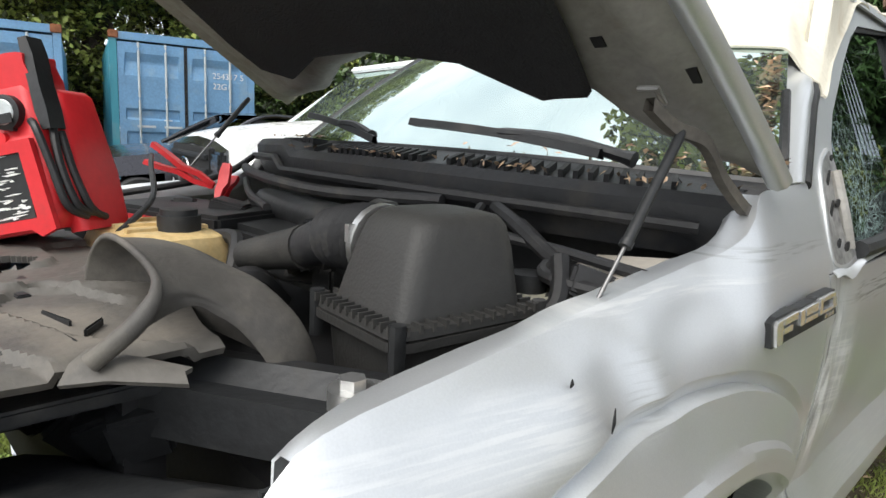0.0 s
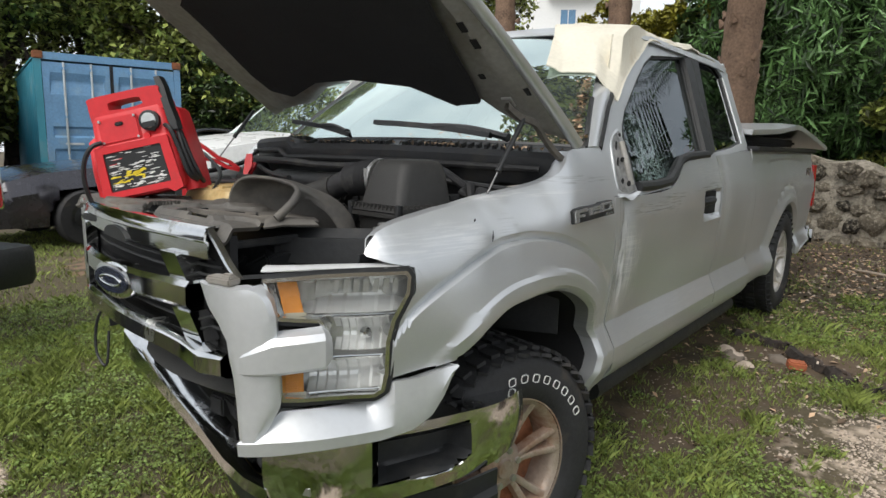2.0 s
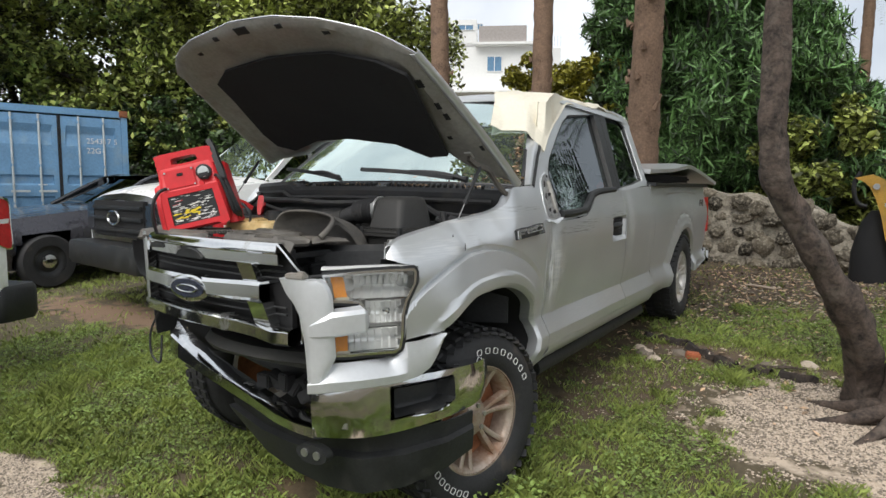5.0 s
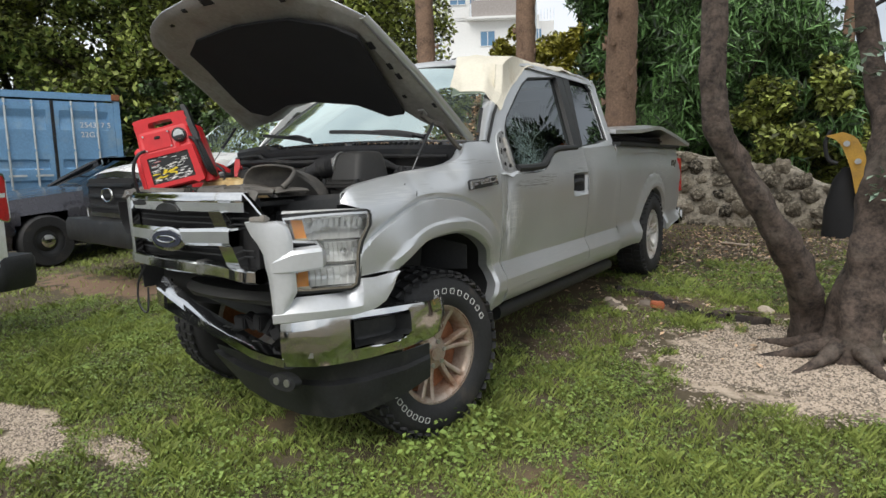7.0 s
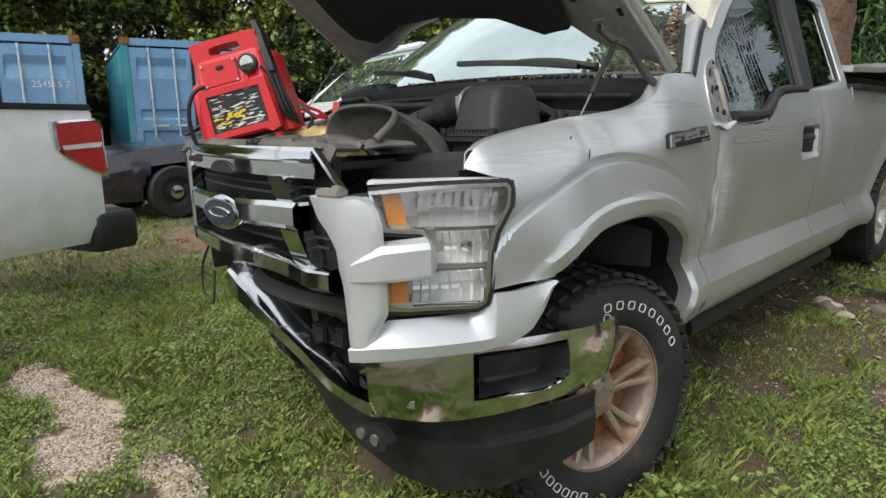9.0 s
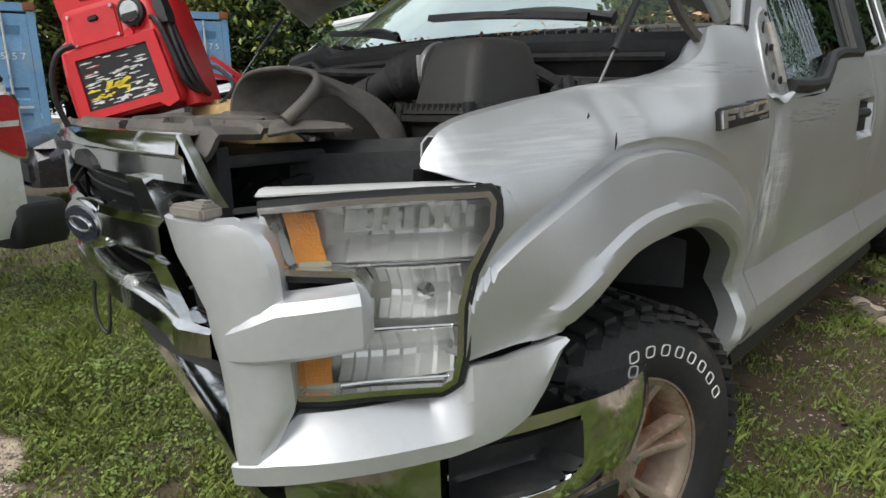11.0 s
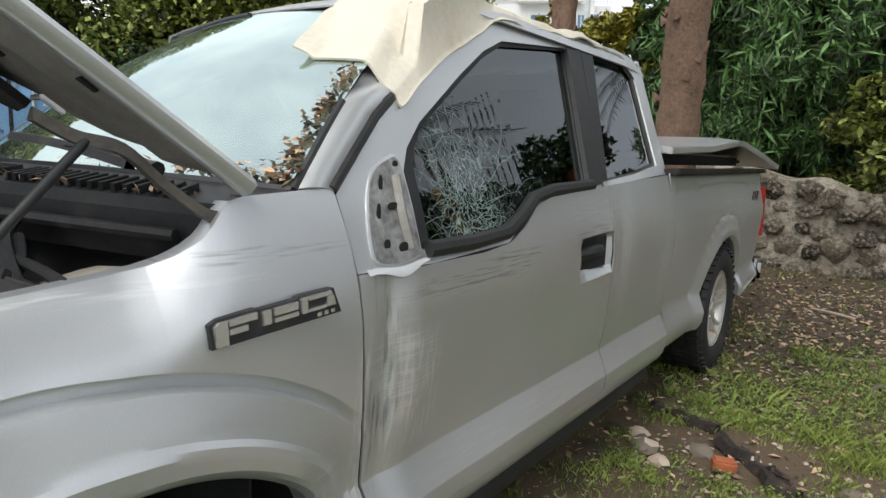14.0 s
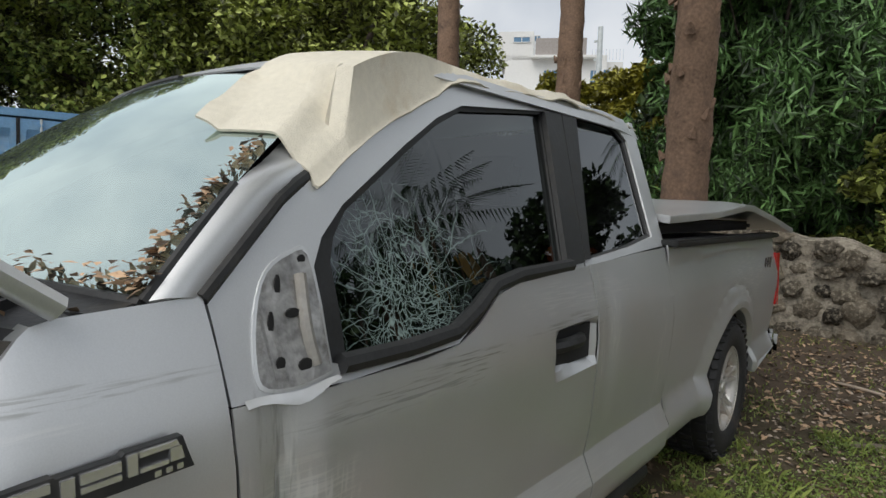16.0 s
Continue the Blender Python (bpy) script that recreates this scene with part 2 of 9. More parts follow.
def crazed(name):
    """Shattered laminated side glass: pale green crack web spreading from the lower front, dark and glossy elsewhere."""
    m = pane(name, (0.07, 0.09, 0.085), 0.012, 1.5, 0.0, boost=0.08, gloss=(0.62, 0.66, 0.68))
    nt = m.node_tree
    nd, lk = nt.nodes, nt.links
    out = nd["Material Output"]
    base = out.inputs["Surface"].links[0].from_socket
    tc = nd.new("ShaderNodeTexCoord")
    sp = nd.new("ShaderNodeSeparateXYZ")
    off = nd.new("ShaderNodeVectorMath")
    off.operation = "SUBTRACT"
    off.inputs[1].default_value = (0.93, 1.02, 1.33)
    lk.new(tc.outputs["Object"], off.inputs[0])
    lk.new(off.outputs[0], sp.inputs[0])
    dist = nd.new("ShaderNodeVectorMath")
    dist.operation = "LENGTH"
    lk.new(off.outputs[0], dist.inputs[0])
    ang = nd.new("ShaderNodeMath")
    ang.operation = "ARCTAN2"
    lk.new(sp.outputs[2], ang.inputs[0])
    lk.new(sp.outputs[1], ang.inputs[1])
    warp = nd.new("ShaderNodeTexNoise")
    warp.inputs["Scale"].default_value, warp.inputs["Detail"].default_value = 5, 4
    lk.new(tc.outputs["Object"], warp.inputs["Vector"])
    flat = nd.new("ShaderNodeVectorMath")
    flat.operation = "MULTIPLY"
    flat.inputs[1].default_value = (0.0, 1.0, 1.15)
    lk.new(off.outputs[0], flat.inputs[0])
    bend = nd.new("ShaderNodeMixRGB")
    bend.inputs[0].default_value = 0.16
    lk.new(flat.outputs[0], bend.inputs[1])
    lk.new(warp.outputs["Color"], bend.inputs[2])
    polar = nd.new("ShaderNodeCombineXYZ")
    lk.new(ang.outputs[0], polar.inputs[0])
    lk.new(dist.outputs["Value"], polar.inputs[1])
    wm = nd.new("ShaderNodeMixRGB")
    wm.inputs[0].default_value = 0.22
    lk.new(polar.outputs[0], wm.inputs[1])
    lk.new(warp.outputs["Color"], wm.inputs[2])
    total = None
    # long spokes, then a web that grows finer towards the blow
    for src, scl, w, reach, amt in ((wm, (3.2, 1.6, 0.0), 0.012, 0.46, 0.45), (bend, (1.0, 13.0, 13.0), 0.018, 0.40, 0.45), (bend, (1.0, 30.0, 30.0), 0.034, 0.32, 0.5), (bend, (1.0, 70.0, 70.0), 0.08, 0.24, 0.5)):
        mp = nd.new("ShaderNodeMapping")
        mp.inputs["Scale"].default_value = scl
        lk.new(src.outputs[0], mp.inputs["Vector"])
        v = nd.new("ShaderNodeTexVoronoi")
        v.feature = "DISTANCE_TO_EDGE"
        v.inputs["Scale"].default_value = 1.0
        lk.new(mp.outputs[0], v.inputs["Vector"])
        r = nd.new("ShaderNodeMapRange")
        r.inputs[1].default_value, r.inputs[2].default_value, r.inputs[3].default_value, r.inputs[4].default_value = 0.0, w, 1.0, 0.0
        lk.new(v.outputs["Distance"], r.inputs[0])
        jit = nd.new("ShaderNodeMath")
        jit.operation = "MULTIPLY_ADD"
        jit.inputs[1].default_value = 0.42
        lk.new(warp.outputs["Fac"], jit.inputs[0])
        lk.new(dist.outputs["Value"], jit.inputs[2])
        f = nd.new("ShaderNodeMapRange")
        f.inputs[1].default_value, f.inputs[2].default_value = reach + 0.21, reach * 0.35 + 0.21
        f.inputs[3].default_value, f.inputs[4].default_value = 0.0, amt
        lk.new(jit.outputs[0], f.inputs[0])
        mu = nd.new("ShaderNodeMath")
        mu.operation = "MULTIPLY"
        lk.new(r.outputs[0], mu.inputs[0])
        lk.new(f.outputs[0], mu.inputs[1])
        if total is None:
            total = mu.outputs[0]
        else:
            mxn = nd.new("ShaderNodeMath")
            mxn.operation = "MAXIMUM"
            lk.new(total, mxn.inputs[0])
            lk.new(mu.outputs[0], mxn.inputs[1])
            total = mxn.outputs[0]
    df = nd.new("ShaderNodeBsdfDiffuse")
    df.inputs[0].default_value = (0.46, 0.62, 0.58, 1)
    m2 = nd.new("ShaderNodeMixShader")
    lk.new(total, m2.inputs[0])
    lk.new(base, m2.inputs[1])
    lk.new(df.outputs[0], m2.inputs[2])
    lk.new(m2.outputs[0], out.inputs["Surface"])
    return m


SILVER = scratch_paint("silver_paint", (0.62, 0.635, 0.645), 0.68, 0.40)
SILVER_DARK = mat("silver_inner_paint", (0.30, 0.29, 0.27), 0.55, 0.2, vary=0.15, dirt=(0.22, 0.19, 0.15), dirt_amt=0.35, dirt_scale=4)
RECESS_SHADE = mat("recess_shaded_metal", (0.36, 0.36, 0.355), 0.4, 0.6, vary=0.4, scale=18, dirt=(0.10, 0.09, 0.08), dirt_amt=0.3, dirt_scale=14)
BEIGE_INNER = mat("primer_flange", (0.52, 0.47, 0.40), 0.6, 0.05, dirt=(0.28, 0.2, 0.13), dirt_amt=0.3, dirt_scale=9)
TRIM_SILVER = mat("bumper_silver", (0.64, 0.655, 0.665), 0.36, 0.5, vary=0.04, bump=0.02, coat=0.3)
CHROME = mat("chrome", (0.70, 0.71, 0.71), 0.09, 1.0, vary=0.05, bump=0.02, bscale=14, dirt=(0.3, 0.27, 0.22), dirt_amt=0.12, dirt_scale=6)
BADGE = mat("badge_chrome", (0.80, 0.81, 0.81), 0.16, 0.8, vary=0.05, bump=0.02)
BLACK = mat("black_plastic", (0.017, 0.018, 0.019), 0.5, 0, vary=0.3, bump=0.1, dirt=(0.06, 0.056, 0.05), dirt_amt=0.25, dirt_scale=7)
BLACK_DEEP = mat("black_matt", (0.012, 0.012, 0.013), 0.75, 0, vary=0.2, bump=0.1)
RUBBER = mat("hose_rubber", (0.016, 0.016, 0.017), 0.6, 0, vary=0.3, dirt=(0.075, 0.07, 0.06), dirt_amt=0.2, dirt_scale=12)
TYRE = mat("tyre_rubber", (0.022, 0.022, 0.023), 0.72, 0, vary=0.25, bump=0.2, bscale=120, dirt=(0.10, 0.08, 0.06), dirt_amt=0.15, dirt_scale=5)
GRIMY = mat("grimy_metal", (0.10, 0.09, 0.078), 0.6, 0.2, vary=0.3, dirt=(0.20, 0.17, 0.13), dirt_amt=0.3, dirt_scale=9)
DUSTY = mat("dusty_grey_plastic", (0.09, 0.083, 0.073), 0.62, 0, vary=0.2, bump=0.12, dirt=(0.21, 0.185, 0.15), dirt_amt=0.42, dirt_scale=4)
AIRBOX = mat("airbox_plastic", (0.024, 0.0235, 0.022), 0.6, 0, vary=0.15, bump=0.15, bscale=200, dirt=(0.062, 0.058, 0.050), dirt_amt=0.33, dirt_scale=5)
DUST_DUCT = mat("dusty_duct_plastic", (0.065, 0.060, 0.054), 0.62, 0, vary=0.18, bump=0.12, bscale=160, dirt=(0.16, 0.145, 0.12), dirt_amt=0.45, dirt_scale=5)
COWL = mat("cowl_plastic", (0.020, 0.021, 0.023), 0.55, 0, vary=0.2, dirt=(0.055, 0.05, 0.043), dirt_amt=0.30, dirt_scale=8)
FELT = mat("hood_felt", (0.012, 0.012, 0.013), 0.95, 0, vary=0.3, bump=0.5, bscale=180)
DARK_STEEL = mat("dull_steel", (0.16, 0.16, 0.16), 0.4, 0.8, vary=0.1)
STEEL = mat("steel", (0.55, 0.55, 0.54), 0.35, 0.9, vary=0.1)
ALLOY = mat("wheel_alloy", (0.62, 0.60, 0.57), 0.42, 0.5, vary=0.08, dirt=(0.42, 0.33, 0.22), dirt_amt=0.3, dirt_scale=6)
RUSTY_ALLOY = mat("rusty_wheel_alloy", (0.48, 0.39, 0.32), 0.42, 0.6, vary=0.15, dirt=(0.30, 0.15, 0.08), dirt_amt=0.5, dirt_scale=7)
# teal haze and boosted gloss stand in for the sky's bright reflection
GLASS_WS = pane("windshield_glass", (0.36, 0.50, 0.47), 0.015, 1.8, 0.05, (0.55, 0.66, 0.63), 0.58, (0.86, 1.0, 0.96))
GLASS_DARK = pane("privacy_glass", (0.06, 0.07, 0.07), 0.012, 1.6, 0.0, boost=0.08, gloss=(0.66, 0.69, 0.71))
GLASS_CRACK = crazed("shattered_glass")
LENS = pane("headlight_lens", (0.96, 0.97, 0.96), 0.05, 1.45, 0.03, (0.75, 0.74, 0.68))
AMBER = mat("amber_reflector", (0.85, 0.30, 0.03), 0.25, 0, vary=0.15, fine=250, bump=0.3, bscale=260, coat=0.6)
REFLECTOR = mat("lamp_reflector", (0.94, 0.95, 0.94), 0.24, 0.4, vary=0.05, bump=0.05, bscale=60)
LAMP_DEPTH = mat("lamp_depth", (0.64, 0.65, 0.65), 0.22, 0.5, vary=0.15, bump=0.05)
RED_LAMP = mat("red_lamp_plastic", (0.55, 0.02, 0.02), 0.2, 0, vary=0.2, bump=0.15, bscale=120, coat=0.7)
RED_BOX = mat("red_plastic", (0.62, 0.022, 0.028), 0.45, 0, vary=0.08, bump=0.06, dirt=(0.35, 0.05, 0.045), dirt_amt=0.15, dirt_scale=6)
AMBER_TANK = mat("aged_reservoir_plastic", (0.62, 0.46, 0.22), 0.5, 0, vary=0.2, scale=14, dirt=(0.45, 0.28, 0.1), dirt_amt=0.4, dirt_scale=16)
MILKY = mat("milky_plastic", (0.50, 0.48, 0.38), 0.45, 0, vary=0.12, dirt=(0.32, 0.27, 0.16), dirt_amt=0.3)
CLOTH = mat("cream_cloth", (0.70, 0.66, 0.55), 0.9, 0, vary=0.07, scale=5, bump=0.35, bscale=240, dirt=(0.50, 0.38, 0.22), dirt_amt=0.2, dirt_scale=2.2)
WHITE_PAINT = mat("white_paint", (0.90, 0.90, 0.89), 0.28, 0, vary=0.03, bump=0.01, coat=0.5)
BLACK_PAINT = mat("black_paint", (0.02, 0.021, 0.024), 0.18, 0, vary=0.2, bump=0.01, coat=0.8)
GREY_PAINT = mat("grey_paint", (0.036, 0.034, 0.042), 0.25, 0.3, vary=0.08, bump=0.01, coat=0.8)
BLUE_STEEL = mat("container_blue", (0.17, 0.34, 0.54), 0.5, 0.05, vary=0.14, scale=1.4, fine=30, bump=0.08, bscale=12, dirt=(0.30, 0.40, 0.46), dirt_amt=0.3, dirt_scale=1.6)
TEAL_STEEL = mat("container_teal", (0.06, 0.30, 0.38), 0.5, 0.05, vary=0.12, scale=1.4, dirt=(0.20, 0.36, 0.40), dirt_amt=0.3, dirt_scale=1.6)
RUST = mat("rust", (0.28, 0.11, 0.05), 0.85, 0.1, vary=0.3, bump=0.5)
GALV = mat("galvanised_rod", (0.58, 0.62, 0.62), 0.5, 0.4, vary=0.12)
STUCCO = mat("white_stucco", (0.78, 0.78, 0.76), 0.9, 0, vary=0.03)
GREY_WALL = mat("grey_parapet", (0.36, 0.33, 0.31), 0.9, 0, vary=0.1)
BLUE_WINDOW = mat("house_window_glass", (0.12, 0.24, 0.38), 0.1, 0, vary=0.1, bump=0)
BARK = mat("bark", (0.062, 0.046, 0.037), 0.9, 0, vary=0.7, scale=14, fine=60, bump=1.0, bscale=30, dirt=(0.15, 0.125, 0.10), dirt_amt=0.3, dirt_scale=5)
PALM_BARK = mat("palm_bark", (0.235, 0.15, 0.10), 0.9, 0, vary=0.4, scale=4, fine=40, bump=0.9, bscale=18, dirt=(0.09, 0.06, 0.045), dirt_amt=0.42, dirt_scale=4)
LEAF_A = mat("tree_leaf", (0.25, 0.285, 0.07), 0.55, 0, vary=0.5, island=0.75, bump=0)
LEAF_DARK = mat("dark_leaf", (0.05, 0.085, 0.024), 0.5, 0, vary=0.5, island=0.75, bump=0)
LEAF_BAMBOO = mat("bamboo_leaf", (0.10, 0.19, 0.06), 0.45, 0, vary=0.5, island=0.75, bump=0)
LEAF_YELLOW = mat("yellow_shrub_leaf", (0.30, 0.28, 0.04), 0.6, 0, vary=0.35, island=0.7, bump=0)
GRASS = mat("grass_blade", (0.225, 0.275, 0.065), 0.6, 0, vary=0.45, scale=0.9, fine=5, island=0.25, bump=0)
WEED = mat("weed_leaf", (0.165, 0.235, 0.052), 0.65, 0, vary=0.4, scale=1.2, fine=6, island=0.28, bump=0)
DRY_LEAF = mat("dry_leaf", (0.36, 0.25, 0.16), 0.8, 0, vary=0.5, island=0.8, bump=0)
PEBBLE = mat("pale_gravel", (0.36, 0.30, 0.24), 0.9, 0, vary=0.35, island=0.8, bump=0.2)
ROCK = mat("coral_rock", (0.13, 0.11, 0.082), 0.95, 0, vary=0.5, scale=14, fine=70, bump=1.0, bscale=35, dirt=(0.44, 0.39, 0.30), dirt_amt=0.40, dirt_scale=30, random_ob=0.35)
MORTAR = mat("pale_mortar", (0.40, 0.355, 0.285), 0.95, 0, vary=0.3, scale=9, fine=50, bump=1.0, bscale=30, dirt=(0.07, 0.062, 0.048), dirt_amt=0.5, dirt_scale=16)
BRICK = mat("brick_red", (0.42, 0.13, 0.06), 0.9, 0, vary=0.2, bump=0.5)
YELLOW_PAINT = mat("digger_yellow", (0.55, 0.31, 0.05), 0.5, 0, vary=0.15, dirt=(0.2, 0.13, 0.06), dirt_amt=0.35)
ORANGE = mat("orange_cloth", (0.75, 0.14, 0.03), 0.8)
SEAT = mat("seat_cloth", (0.05, 0.05, 0.052), 0.9, 0, bump=0.3)
YELLOW = mat("yellow_print", (0.80, 0.62, 0.03), 0.5)
LIME = mat("lime_tag", (0.5, 0.8, 0.05), 0.6)
LETTER_WHITE = mat("white_lettering", (0.78, 0.78, 0.75), 0.6)
NAVY = mat("navy_enamel", (0.010, 0.014, 0.032), 0.2, coat=0.6)
WIRE = mat("wire_black", (0.015, 0.015, 0.016), 0.5)


def ground_material():
    m = mat("lawn_soil", (0.085, 0.068, 0.040), 0.95, 0, vary=0.35, scale=1.1, fine=35, bump=0.6, bscale=40)
    nt = m.node_tree
    nd, lk = nt.nodes, nt.links
    b = nd["Principled BSDF"]
    col = b.inputs["Base Color"].links[0].from_socket
    tc = [n for n in nd if n.type == "TEX_COORD"][0]
    for c, lo, hi, sc in (((0.16, 0.11, 0.065), 0.57, 0.66, 0.9), ((0.42, 0.34, 0.25), 0.68, 0.74, 2.3)):
        n = nd.new("ShaderNodeTexNoise")
        n.inputs["Scale"].default_value, n.inputs["Detail"].default_value, n.inputs["Roughness"].default_value = sc, 9, 0.65
        lk.new(tc.outputs["Object"], n.inputs["Vector"])
        r = nd.new("ShaderNodeMapRange")
        r.inputs[1].default_value, r.inputs[2].default_value = lo, hi
        lk.new(n.outputs["Fac"], r.inputs[0])
        mx = nd.new("ShaderNodeMixRGB")
        mx.inputs[2].default_value = (*c, 1)
        lk.new(r.outputs[0], mx.inputs[0])
        lk.new(col, mx.inputs[1])
        col = mx.outputs[0]
    # bare pale marl: beside the tree and in front of the truck; brown litter behind the truck
    sp = nd.new("ShaderNodeSeparateXYZ")
    lk.new(tc.outputs["Object"], sp.inputs[0])
    nz = nd.new("ShaderNodeTexNoise")
    nz.inputs["Scale"].default_value, nz.inputs["Detail"].default_value = 6.5, 9
    lk.new(tc.outputs["Object"], nz.inputs["Vector"])
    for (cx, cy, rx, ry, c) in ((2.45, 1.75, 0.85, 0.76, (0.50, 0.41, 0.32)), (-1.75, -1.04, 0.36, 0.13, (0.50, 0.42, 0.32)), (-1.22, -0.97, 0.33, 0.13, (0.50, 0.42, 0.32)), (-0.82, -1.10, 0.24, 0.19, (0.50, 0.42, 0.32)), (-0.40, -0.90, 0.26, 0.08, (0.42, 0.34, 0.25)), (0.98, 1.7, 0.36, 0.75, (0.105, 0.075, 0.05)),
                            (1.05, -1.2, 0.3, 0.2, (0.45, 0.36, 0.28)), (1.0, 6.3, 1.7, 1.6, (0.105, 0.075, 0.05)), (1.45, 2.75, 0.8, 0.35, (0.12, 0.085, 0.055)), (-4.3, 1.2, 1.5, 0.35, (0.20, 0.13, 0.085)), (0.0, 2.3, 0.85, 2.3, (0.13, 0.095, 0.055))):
        d = nd.new("ShaderNodeVectorMath")
        d.operation = "SUBTRACT"
        d.inputs[1].default_value = (cx, cy, 0)
        lk.new(tc.outputs["Object"], d.inputs[0])
        s = nd.new("ShaderNodeVectorMath")
        s.operation = "MULTIPLY"
        s.inputs[1].default_value = (1 / rx, 1 / ry, 0)
        lk.new(d.outputs[0], s.inputs[0])
        ln = nd.new("ShaderNodeVectorMath")
        ln.operation = "LENGTH"
        lk.new(s.outputs[0], ln.inputs[0])
        ad = nd.new("ShaderNodeMath")
        ad.operation = "MULTIPLY_ADD"
        ad.inputs[1].default_value = 3.0
        lk.new(nz.outputs["Fac"], ad.inputs[0])
        lk.new(ln.outputs["Value"], ad.inputs[2])
        r = nd.new("ShaderNodeMapRange")
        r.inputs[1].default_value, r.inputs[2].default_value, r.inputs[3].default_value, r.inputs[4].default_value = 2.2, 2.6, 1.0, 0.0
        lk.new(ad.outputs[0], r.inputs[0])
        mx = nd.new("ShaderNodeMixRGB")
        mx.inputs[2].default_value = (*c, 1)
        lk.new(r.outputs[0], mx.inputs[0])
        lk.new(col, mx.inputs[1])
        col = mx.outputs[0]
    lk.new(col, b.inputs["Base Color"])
    return m


SOIL = ground_material()


# ---- mesh helpers ----
def thing(name, label, category, m=None, group="", kind=""):
    ob = new(name)
    ob.empty_display_size = 0.1
    if m is not None:
        ob.matrix_world = m
    return tagged(ob, label, category, group, kind)


def part(name, bm, material, parent=None, label="", smooth=True, bev=0.0, angle=40):
    """Links a bmesh as one mesh object under a thing or a part."""
    if bev:
        es = [e for e in bm.edges if len(e.link_faces) == 2 and e.calc_face_angle(0) > radians(angle)]
        bmesh.ops.bevel(bm, geom=es, offset=bev, segments=2, affect="EDGES", clamp_overlap=True)
    bmesh.ops.recalc_face_normals(bm, faces=bm.faces)
    me = bpy.data.meshes.new(name)
    bm.to_mesh(me)
    bm.free()
    me.materials.append(material)
    if smooth:
        me.shade_smooth()
        me.set_sharp_from_angle(angle=radians(angle))
    ob = new(name, me)
    if parent is not None:
        ob.parent = parent
    if label:
        ob["label"] = label
    return ob


def from_arrays(name, verts, faces, material, parent=None, smooth=False):
    me = bpy.data.meshes.new(name)
    me.from_pydata(verts, [], faces)
    me.materials.append(material)
    if smooth:
        me.shade_smooth()
    ob = new(name, me)
    if parent is not None:
        ob.parent = parent
    return ob


def box(bm, c, s, rot=None):
    r = bmesh.ops.create_cube(bm, size=1.0)
    m = Matrix.Translation(c) @ (rot or Matrix.Identity(4)) @ Matrix.Diagonal((*s, 1))
    bmesh.ops.transform(bm, matrix=m, verts=r["verts"])
    return r["verts"]


def rot(rx=0, ry=0, rz=0):
    return pose(0, 0, 0, rx, ry, rz)


def tube(bm, pts, radii, seg=10, caps=True):
    """A round tube along points; radii: one number or one for each point."""
    pts = [Vector(p) for p in pts]
    if not hasattr(radii, "__len__"):
        radii = [radii] * len(pts)
    rings = []
    t0 = (pts[1] - pts[0]).normalized()
    up = Vector((0, 0, 1)) if abs(t0.z) < 0.9 else Vector((1, 0, 0))
    side = t0.cross(up).normalized()
    for i, p in enumerate(pts):
        t = (pts[min(i + 1, len(pts) - 1)] - pts[max(i - 1, 0)]).normalized()
        side = (side - t * side.dot(t)).normalized()
        other = t.cross(side)
        rings.append([bm.verts.new(p + radii[i] * (math.cos(a) * side + math.sin(a) * other)) for a in (2 * math.pi * k / seg for k in range(seg))])
    for a, b in zip(rings, rings[1:]):
        for k in range(seg):
            bm.faces.new((a[k], a[(k + 1) % seg], b[(k + 1) % seg], b[k]))
    if caps:
        bm.faces.new(rings[0][::-1])
        bm.faces.new(rings[-1])
    return rings


def smooth_path(pts, n=6):
    """Points on a smooth curve through the given ones."""
    pts = [Vector(p) for p in pts]
    out = []
    for i in range(len(pts) - 1):
        p0, p1, p2, p3 = pts[max(i - 1, 0)], pts[i], pts[i + 1], pts[min(i + 2, len(pts) - 1)]
        for k in range(n):
            t = k / n
            out.append(0.5 * ((2 * p1) + (p2 - p0) * t + (2 * p0 - 5 * p1 + 4 * p2 - p3) * t * t + (3 * p1 - p0 - 3 * p2 + p3) * t ** 3))
    return out + [pts[-1]]


def sheet(bm, rows, closed=False):
    """Quads over rows of points."""
    vs = [[bm.verts.new(p) for p in r] for r in rows]
    for a, b in zip(vs, vs[1:]):
        n = len(a)
        for k in range(n if closed else n - 1):
            q = (a[k], a[(k + 1) % n], b[(k + 1) % n], b[k])
            if len({v.co.to_tuple(6) for v in q}) > 2:
                bm.faces.new(q)
    return vs


def thicken(bm, t):
    bmesh.ops.recalc_face_normals(bm, faces=bm.faces)
    bmesh.ops.solidify(bm, geom=bm.faces[:], thickness=t)


def loft(bm, rings):
    vs = sheet(bm, rings, closed=True)
    bm.faces.new(vs[0][::-1])
    bm.faces.new(vs[-1])
    return vs


def prism(bm, outline, d):
    """A flat outline (3D points) pushed along the vector d."""
    a = [bm.verts.new(p) for p in outline]
    b = [bm.verts.new(Vector(p) + Vector(d)) for p in outline]
    n = len(a)
    bm.faces.new(a)
    bm.faces.new(b[::-1])
    for k in range(n):
        bm.faces.new((a[k], b[k], b[(k + 1) % n], a[(k + 1) % n]))


